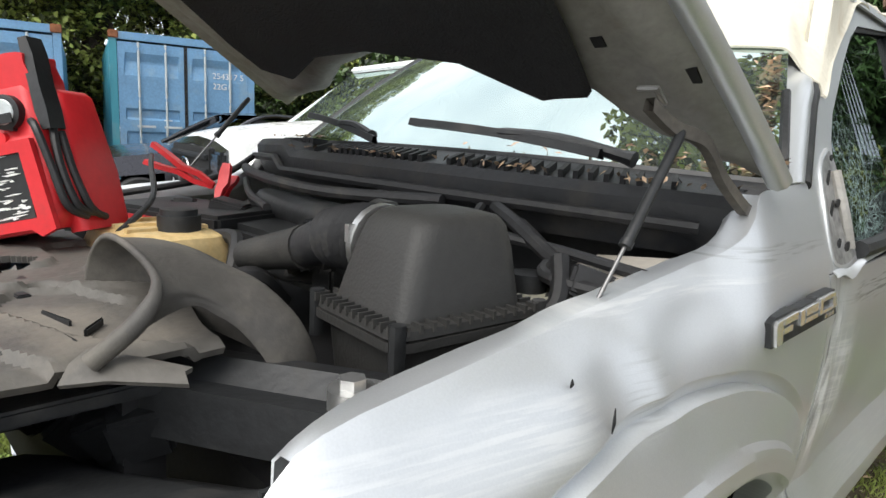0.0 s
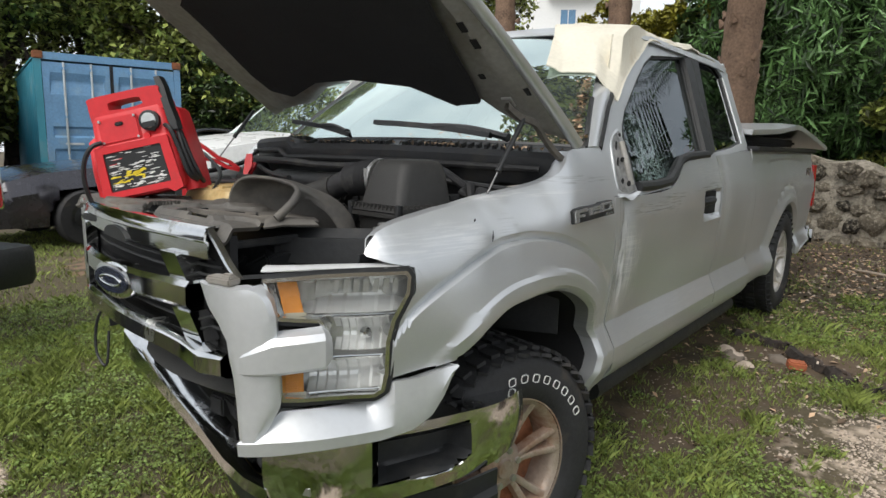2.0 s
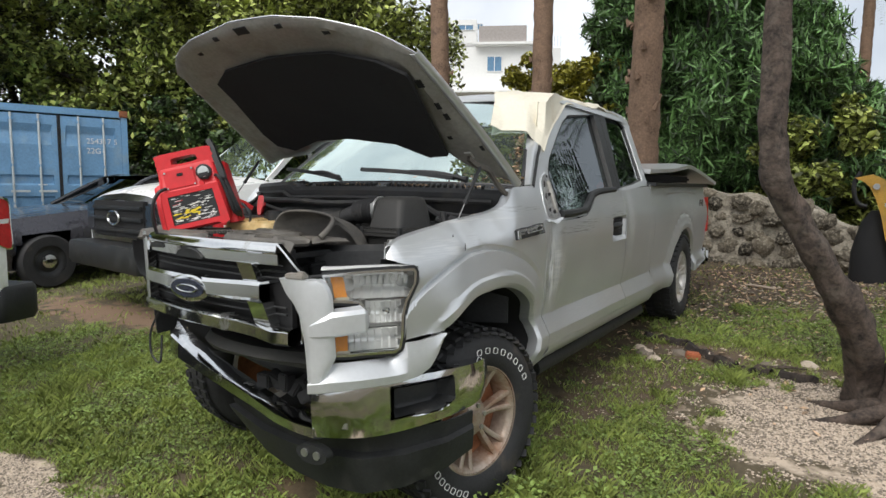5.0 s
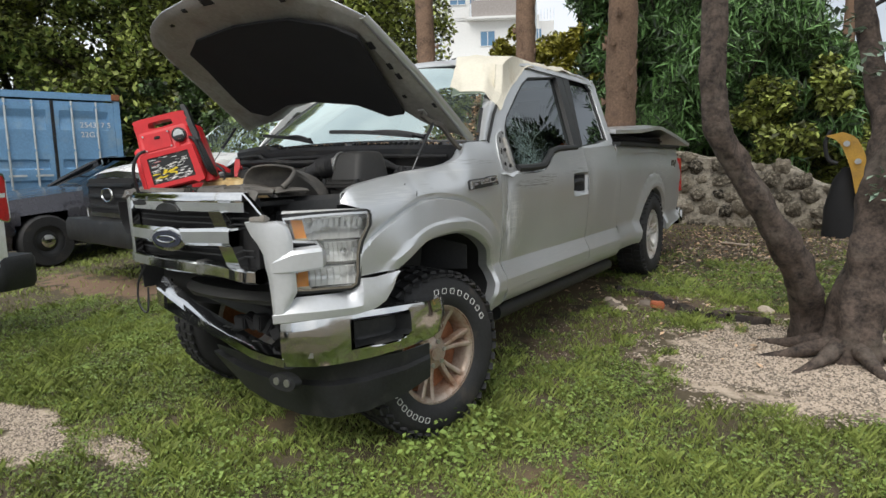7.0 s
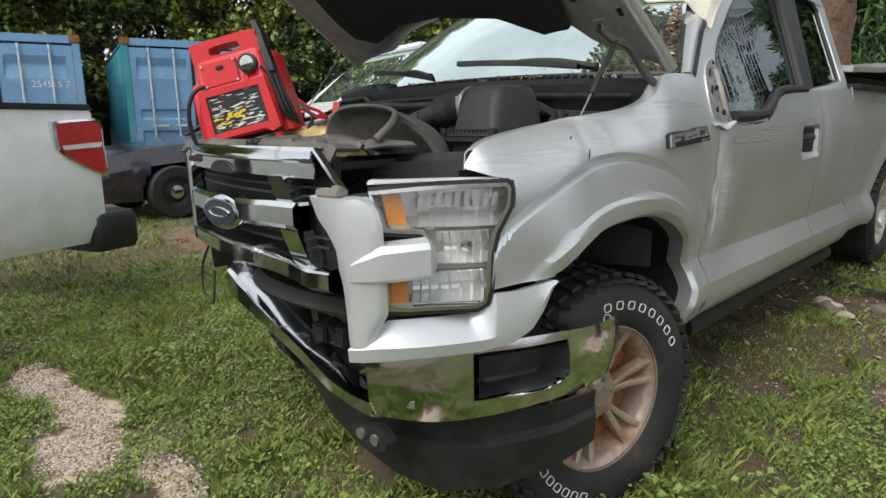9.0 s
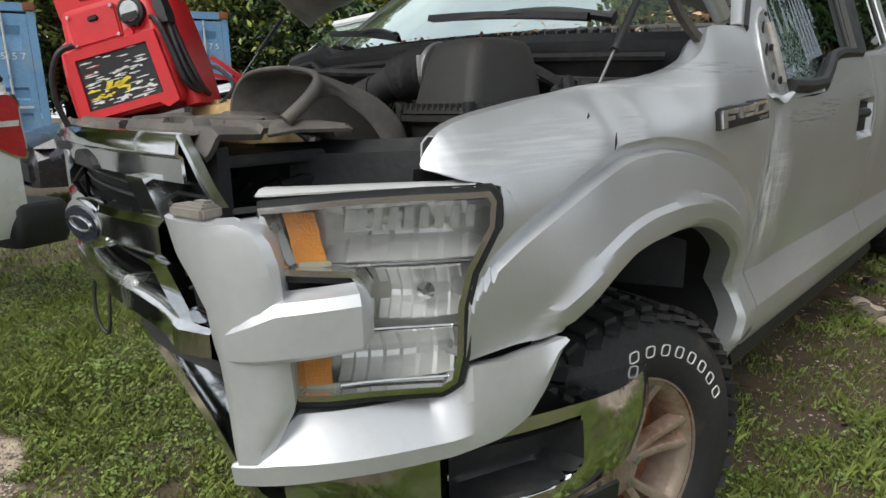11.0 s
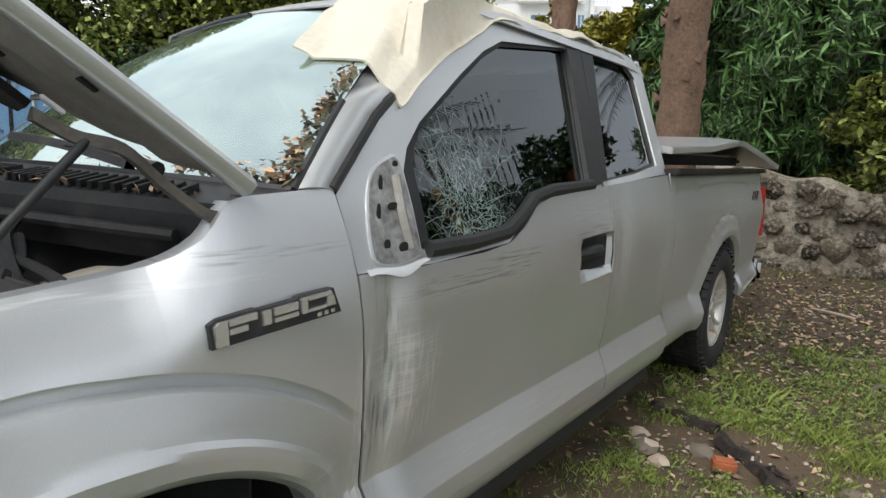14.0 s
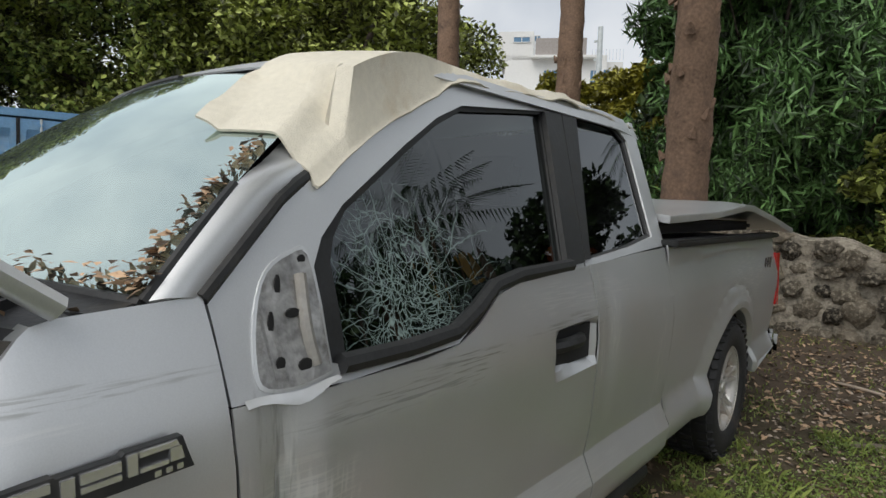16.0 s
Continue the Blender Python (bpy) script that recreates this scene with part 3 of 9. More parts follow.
def band(bm, outer, inner, d):
    """A closed frame between two outlines of equal count, pushed along d."""
    d = Vector(d)
    o0, i0 = [bm.verts.new(p) for p in outer], [bm.verts.new(p) for p in inner]
    o1, i1 = [bm.verts.new(Vector(p) + d) for p in outer], [bm.verts.new(Vector(p) + d) for p in inner]
    n = len(o0)
    for k in range(n):
        j = (k + 1) % n
        for q in ((o0[k], o0[j], i0[j], i0[k]), (o1[k], i1[k], i1[j], o1[j]), (o0[k], o1[k], o1[j], o0[j]), (i0[k], i0[j], i1[j], i1[k])):
            bm.faces.new(q)


def sstep(a, b, x):
    t = min(max((x - a) / (b - a), 0.0), 1.0)
    return t * t * (3 - 2 * t)


def lerp_table(tab, x):
    for (x0, y0), (x1, y1) in zip(tab, tab[1:]):
        if x <= x1:
            return y0 + (y1 - y0) * min(max((x - x0) / (x1 - x0), 0), 1)
    return tab[-1][1]


def ground_z(x, y):
    far = math.hypot(x, y)
    return 0.05 * min(max(y, -4), 6) + 0.018 * noise.noise((x * 0.9, y * 0.9, 0.3)) * min(1, far)


def bumpy_outline(pts, n):
    return smooth_path(list(pts) + [pts[0]], n)[:-1]

# ================= the wrecked pickup =================
YAW = math.degrees(0.03)
truck = thing("pickup_truck", "wrecked silver pickup truck with raised hood and crumpled chrome bumper", "pickup truck", pose(0, 0, 0, 0, 0, YAW))
CX = 0.09


def mx(x):
    return 2 * CX - x


SIDE = [(0.50, 0.955), (0.56, 0.985), (0.60, 1.008), (0.655, 1.014), (0.66, 1.014), (0.752, 0.972), (0.757, 0.972), (0.85, 0.987), (0.95, 0.999), (1.05, 1.008), (1.14, 1.011), (1.22, 1.004), (1.3, 0.983), (1.42, 0.95)]
F_TOP = [(-0.636, 1.152), (-0.625, 1.170), (-0.595, 1.197), (-0.57, 1.207), (-0.53, 1.217), (-0.38, 1.241), (-0.17, 1.265), (0.07, 1.284), (0.12, 1.292), (0.16, 1.306), (0.20, 1.330), (0.225, 1.355), (0.245, 1.380), (0.26, 1.392), (0.29, 1.399), (0.52, 1.41)]


LIP = [(10, 0.375), (18, 0.392), (23, 0.41), (29, 0.45), (37, 0.495), (47, 0.515), (57, 0.523), (66, 0.530), (85, 0.545), (95, 0.553), (105, 0.568), (117, 0.602), (127, 0.616), (136, 0.628), (150, 0.632)]
FLARE = [(20, 0.68), (64, 0.68), (78, 0.688), (86, 0.70), (92, 0.71), (102, 0.737), (111, 0.764), (117, 0.779), (124, 0.795), (131, 0.818), (138, 0.842), (150, 0.86)]


def arch_bulge(y, z, cy, cz, r_lip, r_out):
    r = math.hypot(y - cy, z - cz)
    ang = math.degrees(math.atan2(z - cz, y - cy))
    fade = sstep(40, 60, ang) * (1 - 0.6 * sstep(128, 140, ang)) if cy < 1 else 0.5
    step = -0.017 * min(1.0, max(0.0, (r_out + 0.024 - r) / 0.024))
    if r < r_out:
        step += 0.021 * min(1.0, (r_out - r) / 0.006) + 0.028 * min(1.0, (r_out - r) / max(0.02, r_out - r_lip - 0.06))
    return fade * step + 0.010 * sstep(r_lip + 0.075, r_lip + 0.055, r) - 0.02 * sstep(r_lip + 0.016, r_lip, r)


def fender_x(y, z):
    ang = math.degrees(math.atan2(z - 0.42, y - 0.05))
    x = lerp_table(SIDE, z) + arch_bulge(y, z, 0.05, 0.42, lerp_table(LIP, ang), lerp_table(FLARE, ang))
    zt = lerp_table(F_TOP, y)
    if z > zt - 0.15:
        x -= 0.075 * (1 - 0.8 * sstep(0.08, 0.24, y)) * ((z - zt + 0.15) / 0.15) ** 2
    x -= 0.03 * sstep(-0.30, -0.66, y)
    # crash dents
    x -= 0.010 * math.exp(-((y + 0.215) / 0.045) ** 2 - ((z - 1.205) / 0.05) ** 2)
    x += 0.006 * math.exp(-((y + 0.135) / 0.035) ** 2 - ((z - 1.19) / 0.07) ** 2)
    x += 0.007 * math.exp(-((y + 0.30) / 0.05) ** 2 - ((z - 1.19) / 0.06) ** 2)
    x -= 0.016 * math.exp(-((y - 0.02) / 0.13) ** 2 - ((z - 1.225 - 0.10 * y) / 0.032) ** 2)
    x += 0.008 * math.exp(-((y - 0.16) / 0.06) ** 2 - ((z - 1.22) / 0.05) ** 2)
    x -= 0.006 * math.exp(-((y + 0.45) / 0.09) ** 2 - ((z - 1.15) / 0.05) ** 2)
    x += 0.0015 * noise.noise((y * 5, z * 5, 1.0))
    return x


def ray_polygon(c, ang, poly):
    d = (math.cos(ang), math.sin(ang))
    best = None
    for (x0, y0), (x1, y1) in zip(poly, poly[1:]):
        ex, ey = x1 - x0, y1 - y0
        den = d[0] * ey - d[1] * ex
        if abs(den) < 1e-9:
            continue
        t = ((x0 - c[0]) * ey - (y0 - c[1]) * ex) / den
        u = ((x0 - c[0]) * d[1] - (y0 - c[1]) * d[0]) / den
        if t > 0 and -1e-6 <= u <= 1 + 1e-6 and (best is None or t < best):
            best = t
    return best


def wing(bm, side=1):
    c = (0.05, 0.42)
    poly = [(-0.61, 0.868), (-0.606, 0.931), (-0.60, 0.974), (-0.572, 1.03), (-0.545, 1.06), (-0.54, 1.122), (-0.60, 1.136), (-0.632, 1.146)] + F_TOP[:-1] + [(0.505, 1.41), (0.517, 1.2), (0.55, 0.8), (0.585, 0.52)]
    angs = sorted({math.atan2(z - c[1], y - c[0]) for y, z in poly} | {math.radians(10.7 + 137 * k / 110) for k in range(111)})
    a0, a1 = math.atan2(0.52 - c[1], 0.585 - c[0]), math.atan2(0.868 - c[1], -0.61 - c[0])
    rows = []
    for a in angs:
        if a < a0 - 1e-6 or a > a1 + 1e-6:
            continue
        far = ray_polygon(c, a, poly)
        if far is None:
            continue
        row = []
        near = lerp_table(LIP, math.degrees(a))
        cut = ray_polygon(c, a, [(-0.30, 0.868), (-0.64, 0.862)])
        if cut and cut > near:
            near = cut
        far = max(far, near + 0.001)
        fl = max(near + 0.02, min(lerp_table(FLARE, math.degrees(a)), far - 0.03))
        if far > near + 0.055:
            e1 = min(far - 0.004, fl + 0.024)
            qs = [near + (fl - 0.008 - near) * k / 14 for k in range(15)] + [fl - 0.006, fl - 0.0005] + [fl + 0.0005 + (e1 - fl) * k / 8 for k in range(9)] + [e1 + 0.001 + (far - e1 - 0.001) * k / 9 for k in range(10)]
        else:
            qs = [near + (far - near) * k / 35 for k in range(36)]
        for q in qs:
            y, z = c[0] + q * math.cos(a), c[1] + q * math.sin(a)
            row.append((fender_x(y, z) if side > 0 else mx(fender_x(y, z)), y, z))
        # the lip turns inward
        y, z = c[0] + near * math.cos(a), c[1] + near * math.sin(a)
        x = fender_x(y, z) - 0.05
        rows.append([(x if side > 0 else mx(x), y, z)] + row)
    sheet(bm, rows)
    # tip that reaches over the lamp's outer corner
    rows = []
    for k in range(15):
        y = -0.525 - 0.110 * k / 14
        z0, z1 = lerp_table([(-0.635, 1.148), (-0.60, 1.132), (-0.54, 1.118), (-0.50, 1.09)], y), lerp_table(F_TOP, y)
        rows.append([(fender_x(y, z) if side > 0 else mx(fender_x(y, z)), y, z) for z in (z0 + (max(z1, z0 + 0.002) - z0) * j / 8 for j in range(9))])
    sheet(bm, rows)


bm = bmesh.new()
wing(bm)
thicken(bm, 0.004)
part("front_fender", bm, SILVER, truck, "dented silver fender with long scrapes", angle=22)
bm = bmesh.new()
sheet(bm, [[(mx(fender_x(y, z)), y, z) for z in (0.92, 1.0, 1.1, 1.18, lerp_table(F_TOP, y))] for y in (-0.36, -0.3, -0.2, -0.1, 0.0, 0.1, 0.2, 0.3, 0.4, 0.5)])
thicken(bm, 0.004)
part("front_fender", bm, SILVER, truck, "far fender, torn off at its front", angle=30)
# gutter flange along the top of each fender, under the hood line
for sd in (1, -1):
    bm = bmesh.new()
    rows = []
    for k in range(49):
        y = (-0.60 if sd > 0 else -0.36) + (0.86 if sd > 0 else 0.62) * k / 48
        z = lerp_table(F_TOP, y)
        fxx = fender_x(y, z)
        w = 0.014 + 0.026 * sstep(-0.66, -0.45, y)
        row = [(fxx, y, z), (fxx - w, y, z - 0.001), (fxx - w - 0.012, y, z - 0.012), (fxx - w - 0.014, y, z - 0.05)]
        rows.append([(p[0] if sd > 0 else mx(p[0]), p[1], p[2]) for p in row])
    sheet(bm, rows)
    thicken(bm, 0.003)
    part("fender_flange", bm, SILVER, truck, "silver fold along the fender top", angle=50)

# wheel wells
for cy, cz in ((0.05, 0.42), (3.72, 0.58)):
    for sd in ((1,) if cy < 1 else (1, -1)):
        bm = bmesh.new()
        rows = []
        for k in range(61):
            deg = (10 if cy < 1 else -8) + (134 if cy < 1 else 196) * k / 60
            a = math.radians(deg)
            rad = lerp_table(LIP, deg) + 0.006 if cy < 1 else 0.47
            y, z = cy + rad * math.cos(a), cz + rad * math.sin(a)
            edge = min(fender_x(y, z) - 0.03, 0.985) if cy < 1 else 0.94
            rows.append([((x if sd > 0 else mx(x)), y, z) for x in (edge, 0.8, 0.55)])
        sheet(bm, rows)
        n = len(rows)
        inner = [bm.verts.new(r[-1]) for r in rows]
        bm.faces.new(inner)
        part("wheel_well", bm, BLACK_DEEP, truck, "black wheel well liner")


# doors and cab side
def belt_z(y):
    return lerp_table([(0.50, 1.235), (0.74, 1.228), (1.0, 1.232), (1.13, 1.245), (1.22, 1.28), (1.32, 1.338), (1.42, 1.358), (1.6, 1.368), (2.3, 1.405), (2.62, 1.415)], y)


def seam_f(z):
    return 0.515 + (1.2 - z) * 0.09 if z < 1.2 else 0.515 - (z - 1.2) * 0.03


def door_x(y, z):
    x = lerp_table(SIDE, z) + 0.003 * noise.noise((y * 4, z * 4, 5.0))
    x -= 0.012 * math.exp(-((y - 0.62) / 0.05) ** 2 - ((z - 1.0) / 0.25) ** 2)
    x += 0.010 * math.exp(-((y - 0.70) / 0.05) ** 2 - ((z - 0.98) / 0.22) ** 2)
    x -= 0.010 * math.exp(-((y - 1.98) / 0.05) ** 2 - ((z - 1.1) / 0.25) ** 2)
    x -= 0.008 * math.exp(-((y - 1.25) / 0.3) ** 2 - ((z - 0.95) / 0.15) ** 2)
    # creased strip beside the front seam and wavy rear edge
    x -= 0.007 * math.exp(-((y - 0.615 - 0.012 * math.sin(22 * z)) / 0.012) ** 2 - ((z - 1.0) / 0.16) ** 2)
    x += 0.006 * math.exp(-((y - 0.645 - 0.010 * math.sin(17 * z)) / 0.014) ** 2 - ((z - 0.97) / 0.18) ** 2)
    x += 0.004 * noise.noise((y * 1.7, z * 3.0, 9.0)) + 0.0015 * noise.noise((y * 11, z * 6, 2.0)) * math.exp(-((y - 1.95) / 0.35) ** 2)
    return x


ZR = [0.60, 0.63, 0.655, 0.66, 0.70, 0.752, 0.757, 0.80]


def skin(y0, y1, n, xf, z_low=0.60, front_seam=False, sd=1, handle=None):
    bm = bmesh.new()
    rows = []
    for k in range(n + 1):
        row = []
        for j in range(30):
            low = ZR[j] if j < len(ZR) else None
            v = max(0, j - len(ZR) + 1) / (30 - len(ZR))
            f = k / n
            y = y0 + (y1 - y0) * f
            zt = belt_z(max(y, 0.5))
            z = low or ZR[-1] + (zt - ZR[-1]) * v
            if front_seam:
                ys = seam_f(z) + 0.008
                y = ys + (y1 - ys) * f
                z = low or ZR[-1] + (belt_z(y) - ZR[-1]) * v
            x = xf(y, z)
            if handle:
                hy, hz = handle
                d = max(abs(y - hy) / 0.15, abs(z - hz) / 0.065)
                x -= 0.045 * sstep(1.0, 0.8, d)
            row.append((x if sd > 0 else mx(x), y, z))
        rows.append(row)
    sheet(bm, rows)
    thicken(bm, 0.006)
    return bm


for sd in (1, -1):
    d = part("front_door", skin(0.5, 1.872, 70, door_x, front_seam=True, sd=sd, handle=(1.73, 1.145)), SILVER, truck,
             "scuffed silver front door with no mirror" if sd > 0 else "", angle=9)
    r = part("rear_door", skin(1.880, 2.622, 34, door_x, sd=sd), SILVER, truck, angle=9)
    # handle in its recess
    bm = bmesh.new()
    x0 = 0.985 if sd > 0 else mx(0.985)
    tube(bm, smooth_path([(x0 - 0.02 * sd, 1.60, 1.15), (x0 + 0.012 * sd, 1.66, 1.158), (x0 + 0.014 * sd, 1.74, 1.16), (x0 - 0.01 * sd, 1.80, 1.155)], 4), 0.022, 8)
    part("door_handle", bm, BLACK, d, "black broken door handle")
    # black plate laid in the recess to darken it
    bm = bmesh.new()
    box(bm, (x0 - 0.006 * sd, 1.73, 1.145), (0.004, 0.265, 0.112))
    part("handle_recess", bm, BLACK_DEEP, d)
    # rocker panel
    bm = bmesh.new()
    rows = []
    for k in range(30):
        y = 0.585 + (2.63 - 0.585) * k / 29
        rows.append([((x if sd > 0 else mx(x)), y, z) for x, z in ((1.004, 0.597), (1.0, 0.57), (0.975, 0.53), (0.93, 0.515), (0.80, 0.52))])
    sheet(bm, rows)
    thicken(bm, 0.006)
    part("rocker_panel", bm, SILVER, truck)
    bm = bmesh.new()
    tube(bm, [((0.90 if sd > 0 else mx(0.90)), y, 0.46 + 0.01 * math.sin(9 * y)) for y in (0.62, 1.2, 1.9, 2.6)], 0.045, 10)
    part("frame_rail", bm, BLACK, truck)


def gx(z):
    return 1.525 - 0.42 * z if z > 1.36 else 0.953 + (1.36 - z) * 0.32


def dense(ctrl, n=5):
    out = []
    for a, b in zip(ctrl, ctrl[1:] + ctrl[:1]):
        for k in range(n):
            t = k / n
            out.append((a[0] + (b[0] - a[0]) * t, a[1] + (b[1] - a[1]) * t))
    return out


def on_side(pts, sd=1, off=0.0):
    return [((gx(z) + off) if sd > 0 else mx(gx(z) + off), y, z) for y, z in pts]


DOOR_OUT = [(0.525, 1.235), (0.512, 1.42), (0.60, 1.50), (0.82, 1.625), (1.10, 1.80), (1.30, 1.895), (1.45, 1.932), (2.075, 1.968), (1.868, 1.372), (1.60, 1.366), (1.32, 1.336), (1.13, 1.243), (0.78, 1.228)]
DOOR_IN = [(0.745, 1.265), (0.752, 1.44), (0.79, 1.495), (0.87, 1.56), (1.13, 1.71), (1.30, 1.80), (1.44, 1.853), (1.965, 1.908), (1.772, 1.385), (1.60, 1.382), (1.33, 1.356), (1.13, 1.265), (0.80, 1.25)]
REAR_OUT = [(1.88, 1.375), (2.085, 1.968), (2.50, 1.985), (2.72, 1.972), (2.80, 1.90), (2.66, 1.42), (2.30, 1.402)]
REAR_IN = [(1.90, 1.395), (2.20, 1.925), (2.50, 1.935), (2.61, 1.925), (2.68, 1.87), (2.585, 1.46), (2.30, 1.425)]
for sd in (1, -1):
    for o, i, nm, gm, gl in ((DOOR_OUT, DOOR_IN, "window_frame", GLASS_CRACK if sd > 0 else GLASS_DARK, "shattered greenish side window"), (REAR_OUT, REAR_IN, "rear_window_frame", GLASS_DARK, "dark tinted quarter window")):
        bm = bmesh.new()
        band(bm, on_side(dense(o), sd, 0.0), on_side(dense(i), sd, -0.004), (-0.05 * sd, 0, 0))
        f = part(nm, bm, SILVER, truck, angle=30, bev=0.006)
        shrink = [(a[0] + (b[0] - a[0]) * 1.22, a[1] + (b[1] - a[1]) * 1.22) for a, b in zip(o, i)]
        bm = bmesh.new()
        band(bm, on_side(dense(i), sd, -0.012), on_side(dense(shrink), sd, -0.016), (-0.02 * sd, 0, 0))
        part("window_seal", bm, BLACK, f, "black rubber window seal")
        bm = bmesh.new()
        vs = [bm.verts.new(p) for p in on_side(dense(i), sd, -0.024)]
        bm.faces.new(vs)
        bmesh.ops.triangulate(bm, faces=bm.faces[:])
        g = part("side_window", bm, gm, f, gl if sd > 0 else "", smooth=False)
        g.visible_shadow = False
# lower black sill trim of the front window
bm = bmesh.new()
tube(bm, [(gx(z) + 0.004, y, z) for y, z in ((0.76, 1.262), (0.95, 1.262), (1.12, 1.272), (1.22, 1.31), (1.32, 1.36), (1.45, 1.378), (1.77, 1.388))], 0.021, 8)
part("sill_trim", bm, BLACK, truck, "black rubber sill strip")
# b-pillar appliques
for a, b, c, d in (((1.945, 1.902), (2.078, 1.925), (1.876, 1.392), (1.752, 1.384)), ((2.086, 1.93), (2.205, 1.93), (1.925, 1.40), (1.884, 1.40))):
    bm = bmesh.new()
    prism(bm, [(gx(z) + 0.006, y, z) for y, z in (a, b, c, d)], (-0.02, 0, 0))
    part("pillar_trim", bm, BLACK, truck, "glossy black pillar strip", smooth=False)
# mirror mount left bare: a recess with holes and folds, its depth painted on
mo = bumpy_outline([(0.742, 1.25), (0.742, 1.36), (0.742, 1.47), (0.70, 1.472), (0.635, 1.44), (0.592, 1.37), (0.575, 1.28), (0.59, 1.245), (0.665, 1.238)], 3)
mi = [(0.672 + (y - 0.672) * 0.93, 1.345 + (z - 1.345) * 0.95) for y, z in mo]
bm = bmesh.new()
band(bm, [(gx(z) + 0.002, y, z) for y, z in mo], [(gx(z) + 0.003, y, z) for y, z in mi], (-0.02, 0, 0))
mp = part("mirror_mount", bm, SILVER, truck, "bare metal recess where the mirror was torn off", angle=40)
# flat plate level with the skin; darker mottled metal paints the recess's shade
bm = bmesh.new()
vs = [bm.verts.new((gx(z) + 0.003, y, z)) for y, z in mi]
bm.faces.new(vs)
bmesh.ops.triangulate(bm, faces=bm.faces[:])
part("recess_plate", bm, RECESS_SHADE, mp, smooth=False)
bm = bmesh.new()
tube(bm, smooth_path([(gx(1.28) + 0.004, 0.705, 1.27), (gx(1.34) + 0.006, 0.695, 1.34), (gx(1.42) + 0.004, 0.705, 1.43)], 4), 0.012, 8)
part("recess_fold", bm, SILVER_DARK, mp)
for y, z, a, b in ((0.672, 1.365, 0.016, 0.009), (0.628, 1.285, 0.010, 0.012), (0.622, 1.352, 0.006, 0.022), (0.652, 1.412, 0.006, 0.022), (0.72, 1.456, 0.009, 0.009), (0.68, 1.275, 0.016, 0.012)):
    bm = bmesh.new()
    o = [(gx(z) + 0.002, y + a * math.cos(q), z + b * math.sin(q)) for q in (2 * math.pi * k / 10 for k in range(10))]
    prism(bm, o, (0.003, 0, 0))
    part("mount_hole", bm, BLACK_DEEP, mp, smooth=False)
bm = bmesh.new()
rows = []
for k in range(9):
    t = k / 8
    y = 0.545 + 0.20 * t
    j = 0.012 * math.sin(7 * t + 1) * (0.4 + t)
    rows.append([(gx(1.25) + 0.010, y, 1.240 + j * 0.4), (gx(1.25) + 0.017, y, 1.234 + j * 0.7), (gx(1.25) + 0.022, y, 1.226 + j)])
sheet(bm, rows)
thicken(bm, 0.003)
part("torn_flange", bm, TRIM_SILVER, truck, "torn bright door metal under the mirror mount", angle=60)

# ---- windshield, pillars, roof ----
def ws_point(u, v):
    """u across (left +), v from base to top."""
    s = 2 * u - 1
    xb, yb, zb = CX + 0.835 * s, 0.285 + 0.13 * s * s, 1.425 - 0.02 * s * s
    xt, yt, zt = CX + 0.60 * s, 0.945 + 0.07 * s * s, 1.905 - 0.05 * s * s
    b = 0.03 * math.sin(math.pi * v) * (1 - 0.4 * s * s)
    return Vector((xb + (xt - xb) * v, yb + (yt - yb) * v - b * 0.6, zb + (zt - zb) * v + b))


bm = bmesh.new()
sheet(bm, [[ws_point(u / 24, v / 12) for u in range(25)] for v in range(13)])
ws = part("windshield", bm, GLASS_WS, truck, "tinted windshield with pale haze, reflecting the sky and trees")
ws.visible_shadow = False
for line in ([ws_point(u / 24, 0) for u in range(25)], [ws_point(1, v / 24) for v in range(10)], [ws_point(0, v / 24) for v in range(25)], [ws_point(u / 24, 1) for u in range(13)]):
    bm = bmesh.new()
    tube(bm, line, 0.010, 6)
    part("windshield_seal", bm, BLACK, truck)
bm = bmesh.new()
box(bm, (0, 0, 0), (0.10, 0.05, 0.003))
tag = part("parking_tag", bm, YELLOW, ws, "yellow tag stuck on the windshield", smooth=False)
tag.matrix_local = Matrix.Translation((-0.64, 0.60, 1.55)) @ rot(36, 0, 20)
# dark frit strip inside the lower edge
bm = bmesh.new()
sheet(bm, [[ws_point(u / 24, v) - Vector((0, -0.006, 0.008)) for u in range(25)] for v in (0.0, 0.06)])
part("windshield_band", bm, BLACK_DEEP, truck, smooth=False)
for sd in (1, -1):
    bm = bmesh.new()
    rows = []
    for k in range(17):
        v = k / 16
        a = ws_point(1 if sd > 0 else 0, v) + Vector((0.004 * sd, 0, 0.002))
        yb = lerp_table([(0, 0.502), (0.33, 0.712), (0.66, 1.012), (1, 1.34)], v)
        zb = lerp_table([(0, 1.405), (0.33, 1.575), (0.66, 1.752), (1, 1.918)], v)
        xo = gx(zb) + 0.002
        b = Vector((xo if sd > 0 else mx(xo), yb, zb))
        n = Vector((0.80 * sd, -0.42, 0.42))
        w = (b - a).length
        rows.append([a.lerp(b, f) + n * (w * 0.16 * math.sin(math.pi * f) - 0.05 * sstep(0.38, 0.55, v)) for f in (0, 0.12, 0.3, 0.5, 0.7, 0.88, 1)])
    sheet(bm, rows)
    thicken(bm, 0.006)
    part("front_pillar", bm, SILVER, truck, "smooth silver windshield pillar" if sd > 0 else "", angle=60)
    bm = bmesh.new()
    tube(bm, [r_[-1] + Vector((-0.003 * sd, 0.002, -0.002)) for r_ in rows], 0.014, 8)
    part("pillar_seal", bm, BLACK, truck)


